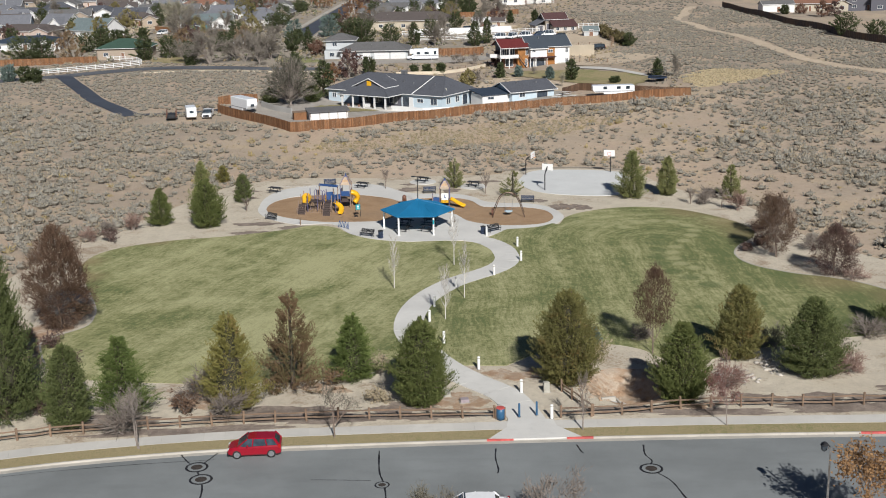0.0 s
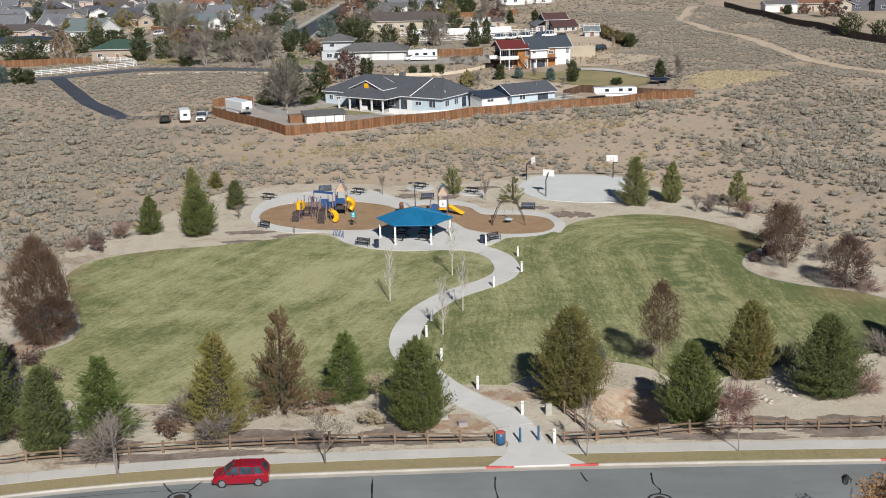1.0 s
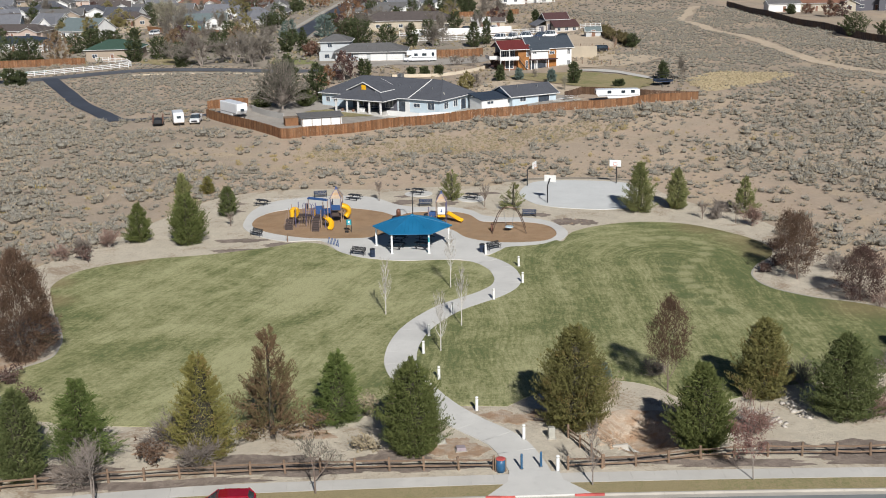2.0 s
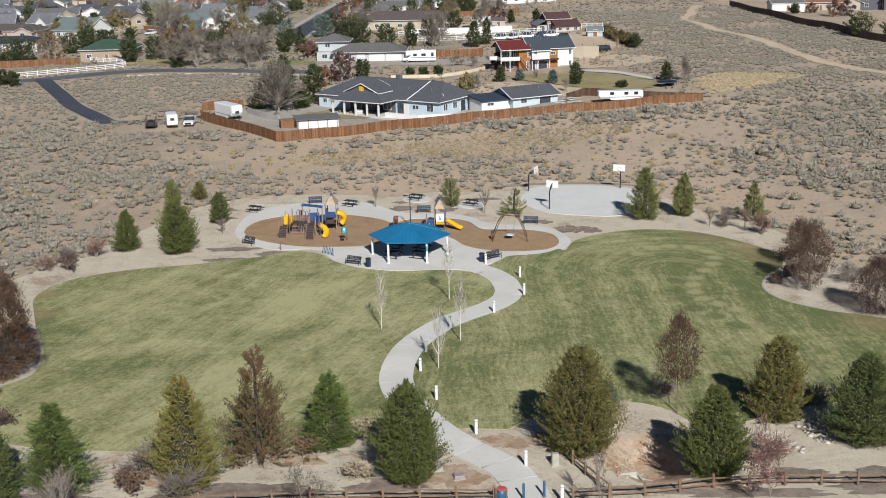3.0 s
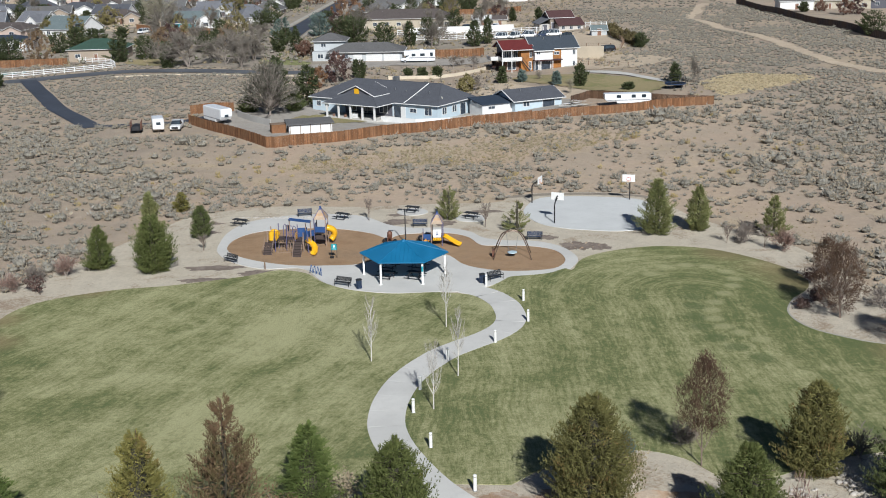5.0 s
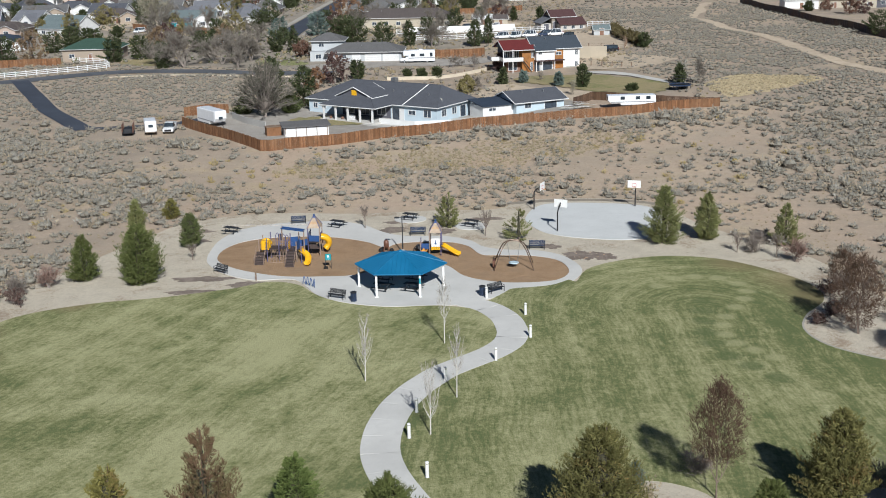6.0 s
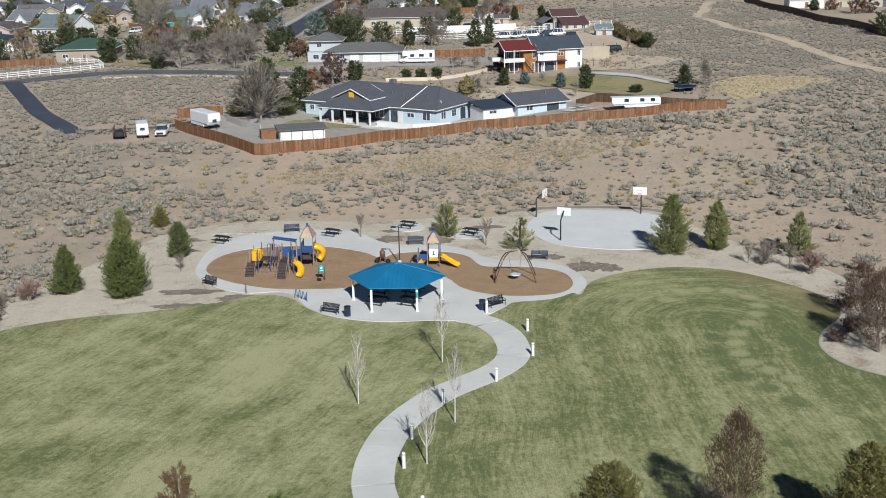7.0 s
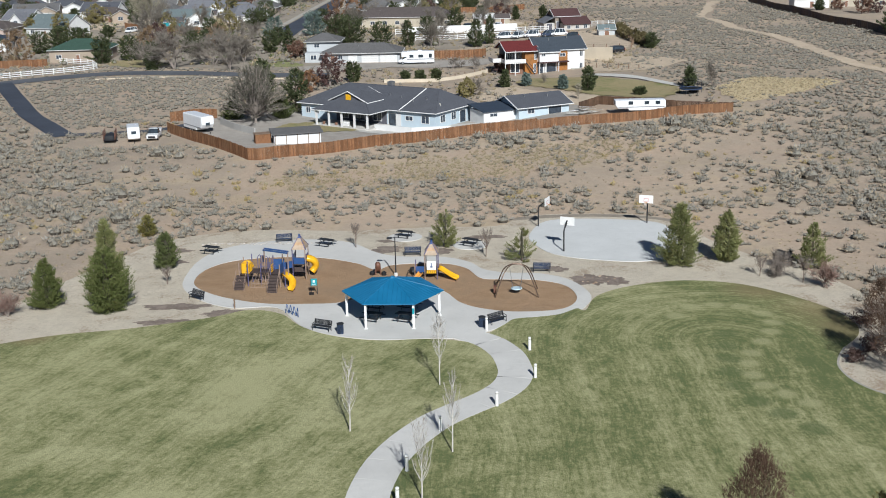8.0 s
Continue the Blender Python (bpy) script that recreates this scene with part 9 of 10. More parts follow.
TREES_F = [(-66.5, 341.5, 7.6, 8.2, "D"), (-75.0, 352.0, 6.8, 7.5, "D"), (-84.5, 340.5, 6.0, 6.5, "D"), (-70.0, 362.0, 7.0, 7.5, "D"), (-62.0, 373.0, 6.4, 5.5, "E"), (-80.0, 388.0, 6.6, 7.0, "T"), (-72.5, 398.0, 6.5, 7.0, "D"), (-92.0, 400.0, 6.8, 7.5, "D"), (-88.0, 415.0, 6.5, 7.0, "E"), (-99.0, 385.0, 6.5, 7.0, "T"), (-86.0, 432.0, 7.0, 8.0, "Y"), (-82.0, 452.0, 6.5, 8.0, "E"), (-58.5, 452.0, 6.0, 7.0, "E"), (-118.0, 386.0, 6.4, 5.2, "E"), (-129.6, 402.0, 6.2, 5.6, "E"), (-106.0, 412.0, 11.0, 11.5, "D"), (-128.5, 380.0, 6.5, 6.5, "E"), (-134.0, 356.0, 7.6, 9.0, "E"), (-88.0, 343.5, 7.5, 8.0, "D"), (-66.0, 402.0, 7.5, 7.0, "B"), (-45.5, 395.0, 8.5, 10.0, "E"), (-18.5, 381.0, 7.5, 6.5, "D")]
TREES_E = [(-137.1, 561.7, 6.1, 4.7, "E"), (6.2, 460.2, 4.7, 3.1, "E"), (15.0, 447.6, 5.1, 3.5, "E"), (-8.7, 332.3, 2.4, 3.0, "D"), (-64.9, 334.8, 5.2, 5.0, "D"), (-85.3, 338.3, 4.3, 4.5, "E"), (1.1, 322.0, 4.3, 3.5, "M"), (-92.5, 376.4, 8.0, 5.1, "M"), (-63.1, 392.0, 5.4, 4.4, "E"), (-88.6, 397.1, 6.3, 7.1, "D"), (-103.4, 408.1, 5.5, 6.2, "M"), (-77.7, 378.9, 6.3, 7.1, "D"), (-165.2, 412.5, 5.6, 5.5, "E"), (-207.6, 560.2, 5.6, 5.4, "E"), (-219.5, 623.6, 6.5, 6.2, "E"), (-148.5, 590.9, 7.2, 6.9, "E"), (-105.2, 561.6, 8.0, 7.7, "Y"), (-56.1, 528.9, 7.8, 7.5, "E"), (-17.9, 563.2, 5.9, 6.5, "E"), (-177.6, 571.4, 5.5, 5.3, "D")]
TAKEN = [(-111.7, 357.5), (-139.7, 408.8), (-169.5, 434.0), (-151.0, 387.6), (-40.0, 441.5), (-22.0, 441.5), (-39.0, 511.2), (-108.4, 457.9), (-130.9, 548.9), (14.3, 553.4), (-35, 350), (-20, 341), (13, 315), (20, 405)] + [r[:2] for r in HOMES] + [r[:2] for r in FAR_HOMES]
STREETS = [[(-188.5, 266.4), (-146.3, 295.9), (-117.2, 315.1), (-97.7, 330.1), (-77.9, 330.9), (-39.4, 322.9)], [(-66.6, 418.0), (-67.2, 440.0), (-67.6, 475.2), (-67.6, 522.0), (-67.2, 601.6)]]


def free_spot(x, y, gap):
    return all(abs(x - a) > gap * 1.25 or abs(y - b - 4) > gap for a, b in TAKEN) and not any(near_line(np.array([x]), np.array([y]), s, 10)[0] for s in STREETS)


r = random.Random(12)
fill = 0
for _ in range(3000):
    y = r.uniform(468, 700)
    x = r.uniform(-0.46 * y - 20, -25)
    if fill < 74 and free_spot(x, y, 12):
        TAKEN.append((x, y))
        plain_house(x, y, r.uniform(-18, 40), r.uniform(12, 17), 10.5, 2.6, (R_PALE, R_GREY, R_SLATE, R_PALE, R_BROWN)[fill % 5], (W_WHITE, W_TAN, W_WHITE, W_BLUE, W_CREAM)[fill % 5], "suburban house with a grey shingle roof", ("gable", "hip")[fill % 2], 3.6, wing=fill % 3 != 0)
        fill += 1
FILL_TREES = []
for _ in range(900):
    y = r.uniform(408, 660)
    x = r.uniform(-0.46 * y - 10, 5)
    if len(FILL_TREES) < 150 and free_spot(x, y, 7.5) and all((x - q[0]) ** 2 + (y - q[1]) ** 2 > 40 for q in FILL_TREES):
        w = r.uniform(3.5, 7.5)
        FILL_TREES.append((x, y, w * r.uniform(0.9, 1.25), w, r.choice("DDDEEEEYMD")))
for k, row in enumerate(TREES_A + TREES_B + TREES_C + TREES_D + TREES_E + TREES_F + FILL_TREES):
    far_tree(k, *row)
L_HEDGE = leaf("hedge_leaves", (0.12, 0.098, 0.045), (0.2, 0.165, 0.08))
for k in range(15):
    u = k / 14
    deciduous("hedge_shrub", 34.6 + 3.0 * u, 394.0 - 43.0 * u, 2.6 + 0.4 * math.sin(k * 2.3), 3.1, "dense olive-brown hedge shrub beside a paddock", 700 + k, M_GREYBARK, L_HEDGE, 420, 0.4, 2, 0.05, 5, "shrub", group="hedge along the paddock", low=0.05, full=True)


def dome_tree(x, y, h, w, label, seed):
    """A bare tree whose limbs fan out from a short trunk into a broad dome that reaches nearly to the ground."""
    rng = np.random.default_rng(seed)
    root = thing("bare_tree", label, "tree", pose(x, y, ground(x, y), 0, 0, 0))
    b, tips = Build(), []
    b.tube([(0, 0, -0.2), (0.03, 0, 0.5), (0, 0.02, 1.3)], [0.3, 0.25, 0.22], 8)
    for k in range(92):
        a, u = k * 2.39996 + rng.normal(0, 0.15), (k + 0.5) / 92
        lift = math.radians(8 + 78 * u ** 0.95 + rng.normal(0, 4))
        end = np.array([math.cos(a) * math.cos(lift) * w / 2, math.sin(a) * math.cos(lift) * w / 2, 1.1 + math.sin(lift) * (h - 1.1)]) * rng.uniform(0.88, 1.05)
        base = np.array([0, 0, rng.uniform(0.7, 1.6)])
        mid = base + (end - base) * 0.5 + np.array([0, 0, 0.35]) + rng.normal(0, 0.12, 3)
        b.tube([base, mid, end], [0.1, 0.06, 0.015], 5, False)
        for m in range(11):
            s_ = rng.uniform(0.3, 0.97)
            foot = base + (mid - base) * s_ * 2 if s_ < 0.5 else mid + (end - mid) * (s_ - 0.5) * 2
            way = (end - base) / np.linalg.norm(end - base) + rng.normal(0, 0.38, 3)
            tip = foot + way / np.linalg.norm(way) * rng.uniform(0.8, 1.9) * (1.15 - 0.5 * s_)
            tip[2] = max(tip[2], 0.25)
            b.tube([foot, (foot + tip) / 2 + rng.normal(0, 0.04, 3), tip], [0.035, 0.024, 0.009], 3, False)
            tips.append((foot, tip))
    part("trunk", b, M_GREYBARK, root)
    foot, tip = (np.array([q[k] for q in tips]) for k in (0, 1))
    k = rng.integers(0, len(tip), 8500)
    p = foot[k] + (tip - foot)[k] * rng.uniform(0.3, 1.0, (8500, 1))
    way = (tip - foot)[k]
    v, f = blades(p, way / np.linalg.norm(way, axis=1)[:, None], 0.75, 0.026, rng, 2, 0.4)
    soup("crown", v, f, L_DARKTWIG, root)


dome_tree(-43.8, 257.0, 10.3, 12.8, "large dome-shaped bare grey tree in the yard", 199)
conifer("juniper", -48.6, 260.4, 3.4, 4.6, L_PINE, "low dark juniper beside a bare tree", 611, "egg", 900, 0.34)
conifer("juniper", -39.6, 261.2, 4.2, 4.4, L_PINE, "low dark juniper beside a bare tree", 612, "egg", 900, 0.34)

# ---- shrubs in the park beds ----


def shrub(x, y, h, w, mat, label, seed, n=360, leafsize=0.16, bark=None):
    deciduous("shrub", x, y, h, w, label, seed, bark or M_GREYBARK, mat, n, leafsize, 2, 0.03, 6, "shrub", low=0.05, spray=0.25 + 0.25 * h if mat in (L_GREYTWIG, L_REDTWIG) else 0.0)


SHRUBS = [(-9.46, 89.72, 1.3, 2.0, L_DRY), (-24.84, 87.16, 2.3, 2.4, L_RUSSET), (-24.22, 90.4, 3.2, 3.8, L_GREYTWIG), (-21.33, 86.02, 2.4, 3.0, L_GREYTWIG), (-28.6, 83.4, 2.6, 3.2, L_GREYTWIG), (-41.7, 113.2, 1.3, 1.9, L_DRY), (-45.4, 105.0, 1.6, 2.4, L_REDTWIG), (-36.84, 86.93, 2.1, 2.3, L_MAROON), (13.36, 104.86, 1.4, 2.0, L_GREYTWIG), (19.24, 92.52, 2.5, 3.3, L_REDTWIG), (29.98, 95.34, 2.1, 2.5, L_REDTWIG),
          (25.33, 102.21, 1.9, 2.9, L_GREYTWIG), (34.20, 104.54, 1.9, 3.3, L_GREYTWIG), (9.11, 98.91, 1.9, 2.2, L_DRY), (-10.02, 96.07, 1.8, 2.4, L_DRY), (-13.81, 93.33, 1.9, 2.8, L_BROWN), (-18.57, 91.55, 1.5, 2.0, L_BROWN), (30.37, 101.11, 1.6, 2.7, L_GREYTWIG)]
SHRUBS2 = [(-46.6, 148.0, 2.0, 2.6, L_REDTWIG), (-49.2, 146.2, 1.6, 2.4, L_GREYTWIG), (-50.6, 142.8, 1.5, 2.2, L_REDTWIG), (29.6, 163.0, 1.5, 1.9, L_GREYTWIG), (31.4, 137.6, 1.3, 2.2, L_MAROON), (32.4, 144.0, 1.4, 2.4, L_MAROON), (34.6, 146.6, 1.3, 2.2, L_GREYTWIG), (-47.76, 142.25, 1.7, 2.4, L_MAROON), (28.56, 159.30, 1.5, 2.0, L_GREYTWIG), (32.00, 155.53, 2.4, 2.1, L_REDTWIG), (-41.35, 103.25, 1.8, 2.8, L_MAROON), (-38.45, 98.52, 1.6, 2.4, L_MAROON), (33.39, 138.88, 1.8, 3.0, L_GREYTWIG), (37.02, 134.96, 1.6, 2.7, L_GREYTWIG), (38.20, 123.57, 1.3, 2.7, L_REDTWIG), (29.43, 135.03, 1.0, 1.8, L_MAROON)]
for k, (x, y, h, w, mat) in enumerate(SHRUBS + SHRUBS2):
    shrub(x, y, h, w, mat, "leafless twiggy shrub in a gravel bed", 400 + k)


for k, (x, y, h, w) in enumerate(((-15.93, 171.65, 2.6, 1.6), (-1.24, 167.6, 3.0, 1.8), (-33.9, 158.2, 1.6, 1.4), (-36.3, 151.8, 1.5, 1.4), (26.62, 159.49, 2.0, 1.8), (30.4, 157.2, 2.4, 1.8))):
    young_tree("sapling", x, y, h, w, "sparse leafless sapling in pale gravel", 480 + k, M_TWIG, L_GREYTWIG)

# ---- sagebrush and dry grass ----
STRAW = [(42.3, 269.4), (43.5, 281.6), (52.6, 291.0), (66.5, 288.5), (64.6, 276.4), (54.5, 268.1), (45.3, 260.9)]
HOUSING = [(-59.4, 250.3), (-37.4, 218.9), (-24.9, 226.2), (-16.5, 233.0), (-7.5, 238.5), (6.7, 243.4), (16.2, 244.3), (26.1, 247.3), (41.2, 252.6), (42.7, 263.4), (36.7, 291.1), (27.7, 306.9), (32.2, 332.5), (40.8, 347.2), (37.8, 392.9), (34.5, 425.9), (28.0, 470.0), (35.7, 543.2), (-67.9, 702.4), (-379.4, 809.9), (-420.5, 422.1), (-145.4, 333.2), (-113.7, 353.0), (-91.9, 343.6), (-59.4, 333.8), (-37.7, 327.3), (-32.1, 303.4), (-52.0, 287.3), (-50.1, 261.8)]


def clear_of_things(x, y):
    ok = ~inside(x, y, BED) & ~inside(x, y, HOUSING)
    ok &= ~near_line(x, y, [(-188.5, 266.4), (-146.3, 295.9), (-117.2, 315.1), (-97.7, 330.1), (-77.9, 330.9), (-56.7, 325.2), (-39.4, 322.9)], 5)
    ok &= ~near_line(x, y, [(-114.6, 317.4), (-104.3, 296.9), (-90.9, 271.4), (-83.3, 258.6), (-75.4, 247.4)], 2.6)
    ok &= ~near_line(x, y, [(-75.4, 250.5), (-61.2, 252.0), (-55.6, 255.5)], 2.4) & ~near_line(x, y, [(-67.8, 240.0), (-56.5, 240.7)], 5)
    ok &= ~near_line(x, y, [(79.9, 499.6), (71.2, 461.9), (65.1, 431.2), (69.2, 392.6), (76.1, 349.6), (77.0, 321.9), (82.7, 297.8), (90.5, 280.9), (103.6, 265.3), (132.2, 248.1)], 2.2)
    ok &= ~near_line(x, y, [(-166.9, 288.7), (-131.2, 315.5), (-99.6, 340.5)], 3) & ~((x > 88) & (y > 344 + (108.7 - x) * 7.7)) & ~near_line(x, y, [(103.6, 376.2), (116.0, 307.0)], 3)
    ok &= ~inside(x + 2.5 * np.sin(y * 0.9), y + 2 * np.sin(x * 1.1), STRAW) & (y > 88)
    return ok


def patchy(x, y, s):
    return 0.5 + 0.25 * np.sin(x * s + 1.7 * np.sin(y * s * 0.7)) + 0.25 * np.sin(y * s * 1.3 + 1.3 * np.sin(x * s * 0.9) + 2)


def bushes(name, x, y, r, tall, per, blade, material, label, category, seed, spread=0.4, slim=0.2):
    """Low rounded bushes: each a few domes of small upright leaf sprays over a dark woody heart."""
    rng = np.random.default_rng(seed)
    n, S = len(x), 6
    z = ground_np(x, y)
    tall = tall * rng.uniform(0.66, 1.18, n)
    turn = rng.uniform(0, 2 * np.pi, n)
    a = turn[:, None] + np.arange(S)[None] * 2 * np.pi / S
    wide = 0.84 + 0.2 * np.sin(2 * a + 9 * turn[:, None]) * rng.uniform(0.3, 1.0, (n, 1))
    rings = []
    for level, w in ((-0.06, 0.4), (0.3, 0.58), (0.5, 0.34)):
        q = w * wide * r[:, None] * rng.uniform(0.9, 1.1, (n, S))
        rings.append(np.stack([x[:, None] + np.cos(a) * q, y[:, None] + np.sin(a) * q, z[:, None] + (level * r * tall)[:, None] * (rng.uniform(0.8, 1.2, (n, S)) if level > 0 else np.ones((n, S)))], 2))
    V = np.concatenate(rings + [np.stack([x, y, z + r * tall * 0.58], 1)[:, None]], 1).reshape(-1, 3)
    tri = []
    for j in range(S):
        m = (j + 1) % S
        tri += [(j, m, S + m), (j, S + m, S + j), (S + j, S + m, 2 * S + m), (S + j, 2 * S + m, 2 * S + j), (2 * S + j, 2 * S + m, 3 * S)]
    F = (np.arange(n)[:, None, None] * (3 * S + 1) + np.array(tri)[None]).reshape(-1, 3)
    # fine leafy twigs that stand out of the cap all over
    k = np.repeat(np.arange(n), per)
    az, el = rng.uniform(0, 2 * np.pi, n * per), rng.uniform(0.1, 1.0, n * per)
    flat = np.sqrt(1 - el ** 2)
    nrm = np.c_[flat * np.cos(az), flat * np.sin(az), el]
    lump = 0.84 + 0.2 * np.sin(2 * az + 9 * turn[k]) + 0.17 * np.sin(5 * az + 4 * el + 3 * turn[k])
    skin = r[k] * lump * rng.uniform(0.5, 0.9, n * per)
    p = np.c_[x[k] + skin * nrm[:, 0], y[k] + skin * nrm[:, 1], z[k] + skin * tall[k] * (0.2 + 0.78 * nrm[:, 2])]
    d = nrm + np.array([0, 0, 0.45]) + rng.normal(0, spread, nrm.shape)
    d /= np.linalg.norm(d, axis=1)[:, None]
    side = np.cross(d, nrm + rng.normal(0, 0.6, nrm.shape))
    side /= np.linalg.norm(side, axis=1)[:, None] + 1e-9
    L = (blade * r[k] * rng.uniform(0.7, 1.3, n * per))[:, None]
    half = np.maximum(L * slim, 0.018)
    v = np.stack([p - side * half, p + side * half, p + d * L], 1).reshape(-1, 3)
    f = np.arange(n * per)[:, None] * 3 + np.array([[0, 1, 2]])
    ob = tagged(soup(name, np.concatenate([V, v]), np.concatenate([F, f + len(V)]), material), label, category, kind="stuff")
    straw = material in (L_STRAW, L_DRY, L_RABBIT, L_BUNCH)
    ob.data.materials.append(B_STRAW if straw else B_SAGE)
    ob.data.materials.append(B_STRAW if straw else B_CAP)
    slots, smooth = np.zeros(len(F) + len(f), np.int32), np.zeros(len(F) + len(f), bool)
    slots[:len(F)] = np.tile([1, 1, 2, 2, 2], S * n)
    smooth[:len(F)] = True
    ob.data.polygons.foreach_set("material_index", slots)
    ob.data.polygons.foreach_set("use_smooth", smooth)


def scatter(n, x0, x1, y0, y1, density, seed):
    rng = np.random.default_rng(seed)
    x, y = rng.uniform(x0, x1, n), rng.uniform(y0, y1, n)
    keep = clear_of_things(x, y) & (np.abs(x) < 0.45 * (y + 12)) & (rng.uniform(0, 1, n) < density(x, y))
    return x[keep], y[keep], rng


FENCE_ROW = [(-27.9, 212.3), (-23.0, 217.9), (-17.1, 224.4), (-10.7, 229.5), (-4.0, 235.7), (3.0, 237.1), (10.0, 239.1), (16.9, 237.8), (24.1, 239.9), (31.1, 243.4), (38.0, 247.0)]
STRAW_BAND = [(-30.0, 200.0), (-33.0, 209.0), (-24.0, 214.0), (-14.1, 221.7), (-9.2, 226.1), (0.6, 230.3), (14.4, 234.6), (25.0, 231.0), (21.9, 223.1), (9.0, 214.7), (-3.6, 207.0), (-16.0, 203.0)]
TRACK = [(14.0, 224.0), (13.9, 204.6), (13.8, 195.8), (13.3, 187.0)]


def thin(x, y):
    """How thickly the sagebrush stands."""
    bare = (1 - 0.85 * near_line(x, y, TRACK, 1.3)) * (1 - 0.62 * inside(x + 2 * np.sin(y * 0.7), y + 2 * np.sin(x * 0.6), STRAW_BAND))
    row = 0.75 * near_line(x + np.sin(y), y + 1.4 * np.sin(x * 0.8), FENCE_ROW, 3.0) * patchy(x, y, 0.5)
    d = 0.62 + 0.6 * ease((209 - y) / 8) * ease((27 - np.abs(x)) / 5) * ease((y - 184) / 3) + 0.62 * ease((np.abs(x - 1) - 38) / 22) + 0.25 * ease((-44 - x) / 10) + 0.5 * ease((y - 258) / 40)
    sand = 1 - 0.75 * ease((x + 61) / 14) * ease((-16 - x) / 18) * ease((248 - y) / 14) * ease((y - 190) / 14)
    return np.clip(row + bare * d * sand * (0.1 + 1.35 * patchy(x, y * 0.72, 0.14)) * (0.45 + 1.1 * patchy(x + 40, y * 0.7, 0.47)), 0, 1)


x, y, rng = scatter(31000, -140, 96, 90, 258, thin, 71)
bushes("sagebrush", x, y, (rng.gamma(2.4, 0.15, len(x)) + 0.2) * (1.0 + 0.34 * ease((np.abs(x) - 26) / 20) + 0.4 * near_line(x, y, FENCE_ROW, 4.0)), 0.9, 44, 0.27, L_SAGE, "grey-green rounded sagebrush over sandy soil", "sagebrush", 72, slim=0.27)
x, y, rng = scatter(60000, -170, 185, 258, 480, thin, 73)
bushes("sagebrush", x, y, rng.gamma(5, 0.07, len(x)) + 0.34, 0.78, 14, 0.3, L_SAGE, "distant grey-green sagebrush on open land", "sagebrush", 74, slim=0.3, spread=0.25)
x, y, rng = scatter(5200, -10, 260, 478, 620, lambda x, y: 0.4 + 0.6 * patchy(x, y, 0.09), 104)
bushes("sagebrush", x, y, rng.gamma(5, 0.1, len(x)) + 0.6, 0.7, 8, 0.3, L_SAGE, "far grey-green sagebrush towards the hillside", "sagebrush", 105, slim=0.3, spread=0.25)
x, y, rng = scatter(2600, -100, 86, 130, 260, lambda x, y: 0.34 * patchy(x, y * 0.7, 0.1) ** 2 + 0.42 * inside(x, y, STRAW_BAND) * patchy(x, y, 0.33) ** 2, 75)
bushes("rabbitbrush", x, y, rng.gamma(5, 0.085, len(x)) + 0.15, 0.9, 44, 0.36, L_RABBIT, "straw-yellow rabbitbrush among the sagebrush", "rabbitbrush", 76)
x, y, rng = scatter(26000, -110, 92, 95, 260, lambda x, y: 0.5 * patchy(x, y * 0.7, 0.17) + 0.7 * inside(x + np.sin(y), y + np.sin(x), STRAW_BAND), 77)
bushes("dry_grass", x, y, rng.uniform(0.1, 0.24, len(x)), 0.8, 6, 0.8, L_DRY, "tufts of pale dry grass on sandy soil", "dry grass", 78)


x, y = np.random.default_rng(88).uniform((42, 260), (67, 292), (1600, 2)).T
k = inside(x, y, STRAW)
bushes("dry_grass", x[k], y[k], np.random.default_rng(89).uniform(0.15, 0.4, k.sum()), 1.0, 8, 0.8, L_STRAW, "dense straw-coloured dry grass", "dry grass", 90)
x, y = np.random.default_rng(101).uniform((-34, 198), (27, 236), (4600, 2)).T
k = inside(x + 1.5 * np.sin(y * 0.8), y + 1.5 * np.sin(x * 0.7), STRAW_BAND)
bushes("dry_grass", x[k], y[k], np.random.default_rng(102).uniform(0.15, 0.42, k.sum()), 0.8, 8, 0.7, L_BUNCH, "low clumps of yellow-grey bunch grass on the slope", "dry grass", 103)
# brush that has crept in over the edges of the gravel bed
rng = np.random.default_rng(106)
spots = np.array([(-49.7, 152.4), (-51.2, 157.8), (-48.4, 150.4), (-48.2, 156.5), (-50.5, 147.0), (-47.9, 162.2), (-52.5, 143.0), (31.2, 165.0), (34.3, 160.2), (29.2, 166.3), (37.1, 158.1), (36.5, 147.0), (35.0, 151.5), (38.2, 139.5)])
spots = np.repeat(spots, 6, 0) + rng.normal(0, 1.25, (84, 2))
bushes("sagebrush", spots[:, 0], spots[:, 1], rng.gamma(4, 0.1, 84) + 0.2, 0.9, 44, 0.27, L_SAGE, "grey sagebrush creeping over the edge of the gravel bed", "sagebrush", 107, slim=0.27)
# rough growth in the yards between the houses
rng = np.random.default_rng(91)
x, y = rng.uniform(-62, 42, 11000), rng.uniform(262, 545, 11000)
ok = inside(x, y, HOUSING) & (rng.uniform(0, 1, 11000) < 0.15 + 0.75 * patchy(x, y * 0.6, 0.12))
for (u, w), (hx, hy) in (((-6, 296), (26, 18)), ((-22, 262), (17, 11)), ((13, 316), (11, 12)), ((-36, 352), (15, 16)), ((8, 259), (9, 8)), ((-18, 340), (22, 9)), ((22, 416), (11, 9)), ((24, 372), (11, 24)), ((8, 391), (12, 6)), ((-30, 448), (22, 9)), ((0, 443), (9, 8)), ((20, 285), (16, 26))):
    if (u, w) != (-6, 296):
        ok &= ~((np.abs(x - u) < hx) & (np.abs(y - w) < hy))
ok &= ~near_line(x, y, [(-77.9, 330.9), (-56.7, 325.2), (-39.4, 322.9)], 6)
x, y = x[ok], y[ok]
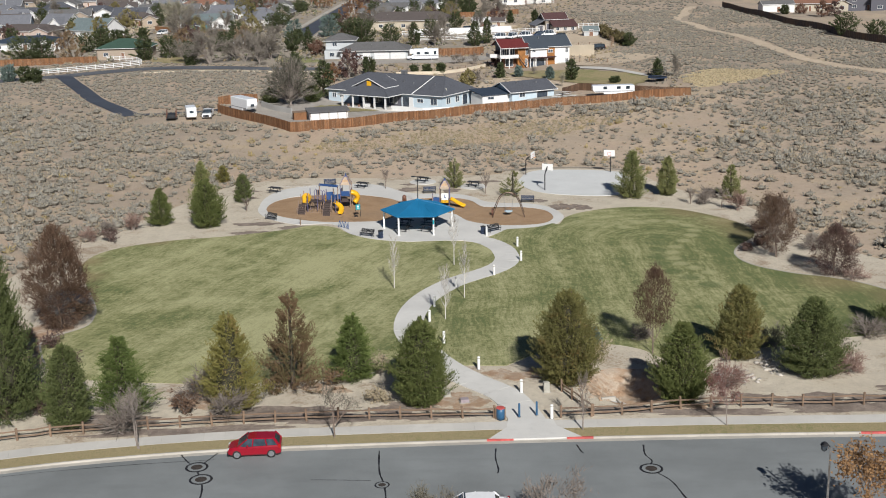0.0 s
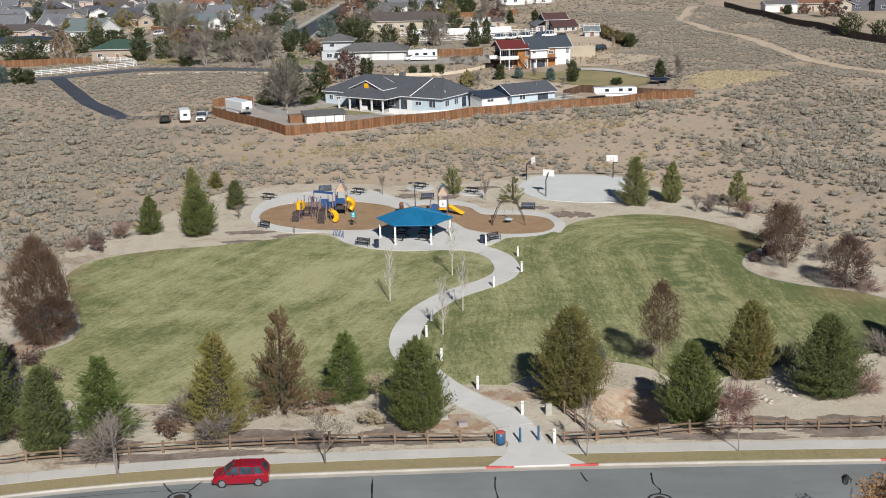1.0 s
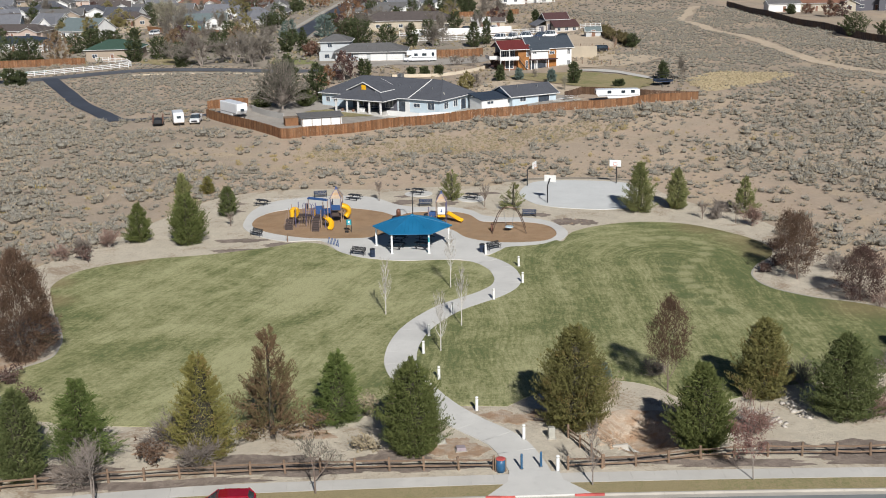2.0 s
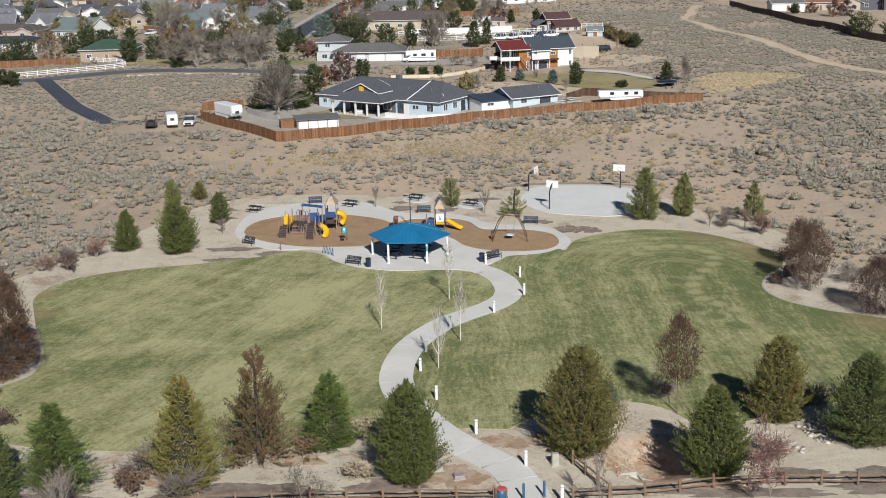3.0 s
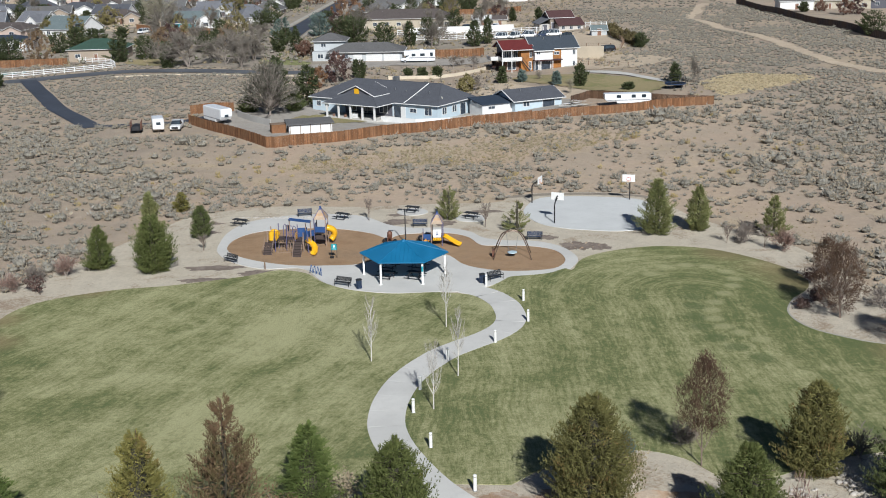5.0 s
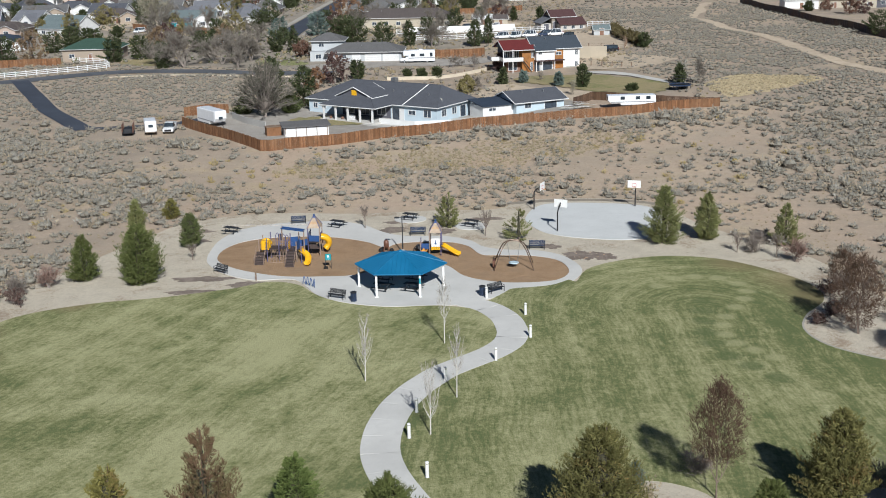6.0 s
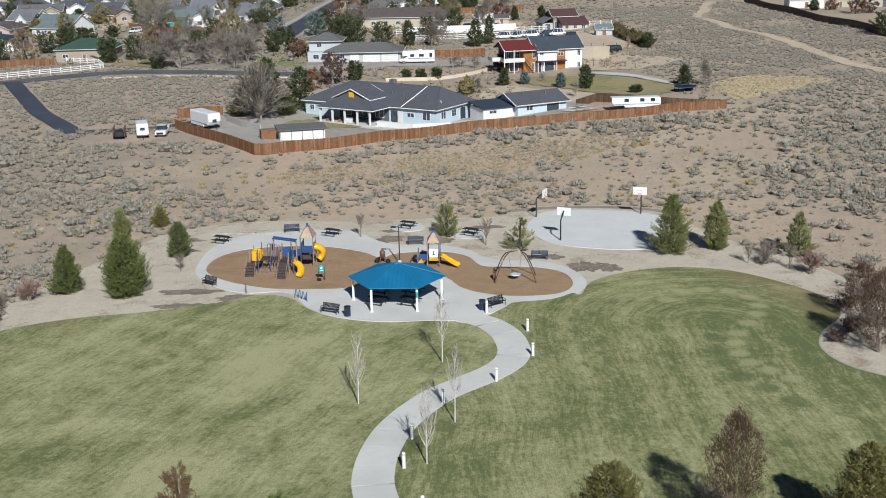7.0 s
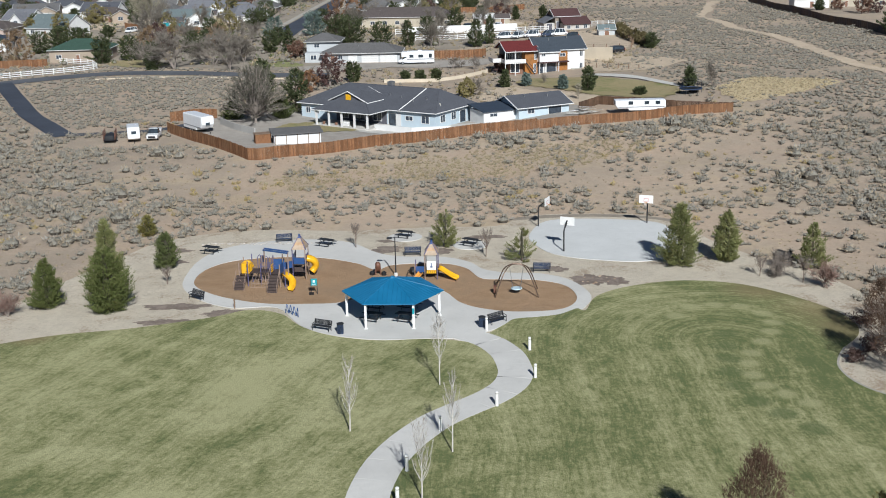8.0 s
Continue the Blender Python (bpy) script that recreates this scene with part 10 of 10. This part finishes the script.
pick = rng.uniform(0, 1, len(x))
for low_, high_, mat, name, label in ((0.0, 0.45, L_DRY, "dry_grass", "clumps of tall dry grass in the yards"), (0.45, 0.8, L_SAGE, "sagebrush", "grey sagebrush in the rough yards"), (0.8, 1.0, L_GREYTWIG, "garden_shrub", "bare grey-brown shrubs in the yards")):
    k = (pick >= low_) & (pick < high_)
    bushes(name, x[k], y[k], rng.gamma(4, 0.1, k.sum()) + 0.2, 1.0, 14, 0.55, mat, label, name.replace("_", " "), 92)


rng = np.random.default_rng(97)
x, y = rng.uniform(-260, -15, 9000), rng.uniform(345, 640, 9000)
ok = (np.abs(x) < 0.46 * (y + 10)) & ~near_line(x, y, STREETS[0], 7) & ~near_line(x, y, STREETS[1], 8) & ~inside(x, y, BED)
for u, w in TAKEN:
    ok &= ~((np.abs(x - u) < 10) & (y - w > -5) & (y - w < 13))
ok &= rng.uniform(0, 1, 9000) < 0.25 + 0.7 * patchy(x, y, 0.09)
x, y = x[ok], y[ok]
pick = rng.uniform(0, 1, len(x))
for low_, high_, mat, label in ((0.0, 0.35, L_PINE, "dark green low garden shrubs between houses"), (0.35, 0.7, L_GREYTWIG, "bare brown garden shrubs between houses"), (0.7, 1.0, L_DRY, "straw-coloured grass clumps between houses")):
    k = (pick >= low_) & (pick < high_)
    bushes("garden_shrub", x[k], y[k], rng.gamma(4, 0.16, k.sum()) + 0.35, 1.1, 12, 0.45, mat, label, "garden shrub", 98, slim=0.3)


def stones(name, cx, cy, rx, ry, n, size, label, seed, material):
    """Loose stones, each a lumpy little block, in one heap."""
    rng = np.random.default_rng(seed)
    base = np.array([(0, 0, 1), (1, 0, 0.3), (0.3, 0.95, 0.35), (-0.8, 0.6, 0.25), (-0.85, -0.55, 0.3), (0.35, -0.95, 0.3), (0.9, 0.1, -0.2), (-0.7, 0.5, -0.2), (-0.2, -0.9, -0.2)])
    tri = np.array([(0, 1, 2), (0, 2, 3), (0, 3, 4), (0, 4, 5), (0, 5, 1), (1, 6, 2), (2, 7, 3), (3, 7, 4), (4, 8, 5), (5, 8, 6), (5, 6, 1), (2, 6, 7), (4, 7, 8)])
    V, Fc = [], []
    for k in range(n):
        a, r = rng.uniform(0, 2 * np.pi), np.sqrt(rng.uniform(0, 1))
        s = size * rng.uniform(0.5, 1.5)
        c, q = math.cos(a * 7), math.sin(a * 7)
        p = base * (1 + rng.normal(0, 0.16, (9, 3))) * s * np.array([1, rng.uniform(0.6, 1), rng.uniform(0.5, 0.8)])
        p = np.c_[p[:, 0] * c - p[:, 1] * q, p[:, 0] * q + p[:, 1] * c, p[:, 2]]
        V.append(p + np.array([cx + rx * r * math.cos(a), cy + ry * r * math.sin(a), 0.01 + bed_height(cx + rx * r * math.cos(a), cy + ry * r * math.sin(a))]))
        Fc.append(tri + 9 * k)
    tagged(soup(name, np.concatenate(V), np.concatenate(Fc), material), label, "stones", kind="stuff")


M_STONE = plain("pale_river_stone", (0.5, 0.46, 0.41), 0.85, vary=0.3, scale=1.2)
stones("river_stones", 20.27, 94.98, 2.2, 2.4, 60, 0.22, "pale river stones under the pines", 81, M_STONE)
stones("river_stones", 26.41, 98.42, 4.1, 1.8, 60, 0.2, "pale river stones under the pines", 82, M_STONE)
stones("river_stones", 9.2, 92.6, 2.2, 3.0, 150, 0.13, "rusty cobbles beside the drain", 83, M_RUST)
stones("river_stones", -27.5, 173.6, 6.5, 0.5, 90, 0.16, "row of pale stones behind the ring path", 86, M_STONE)
stones("river_stones", 24.3, 97.3, 1.2, 2.2, 50, 0.22, "pale river stones under the pines", 87, M_STONE)
stones("river_stones", 10.40, 158.60, 2.3, 1.4, 14, 0.12, "brown stones in a mulch bed", 85, M_RUST)
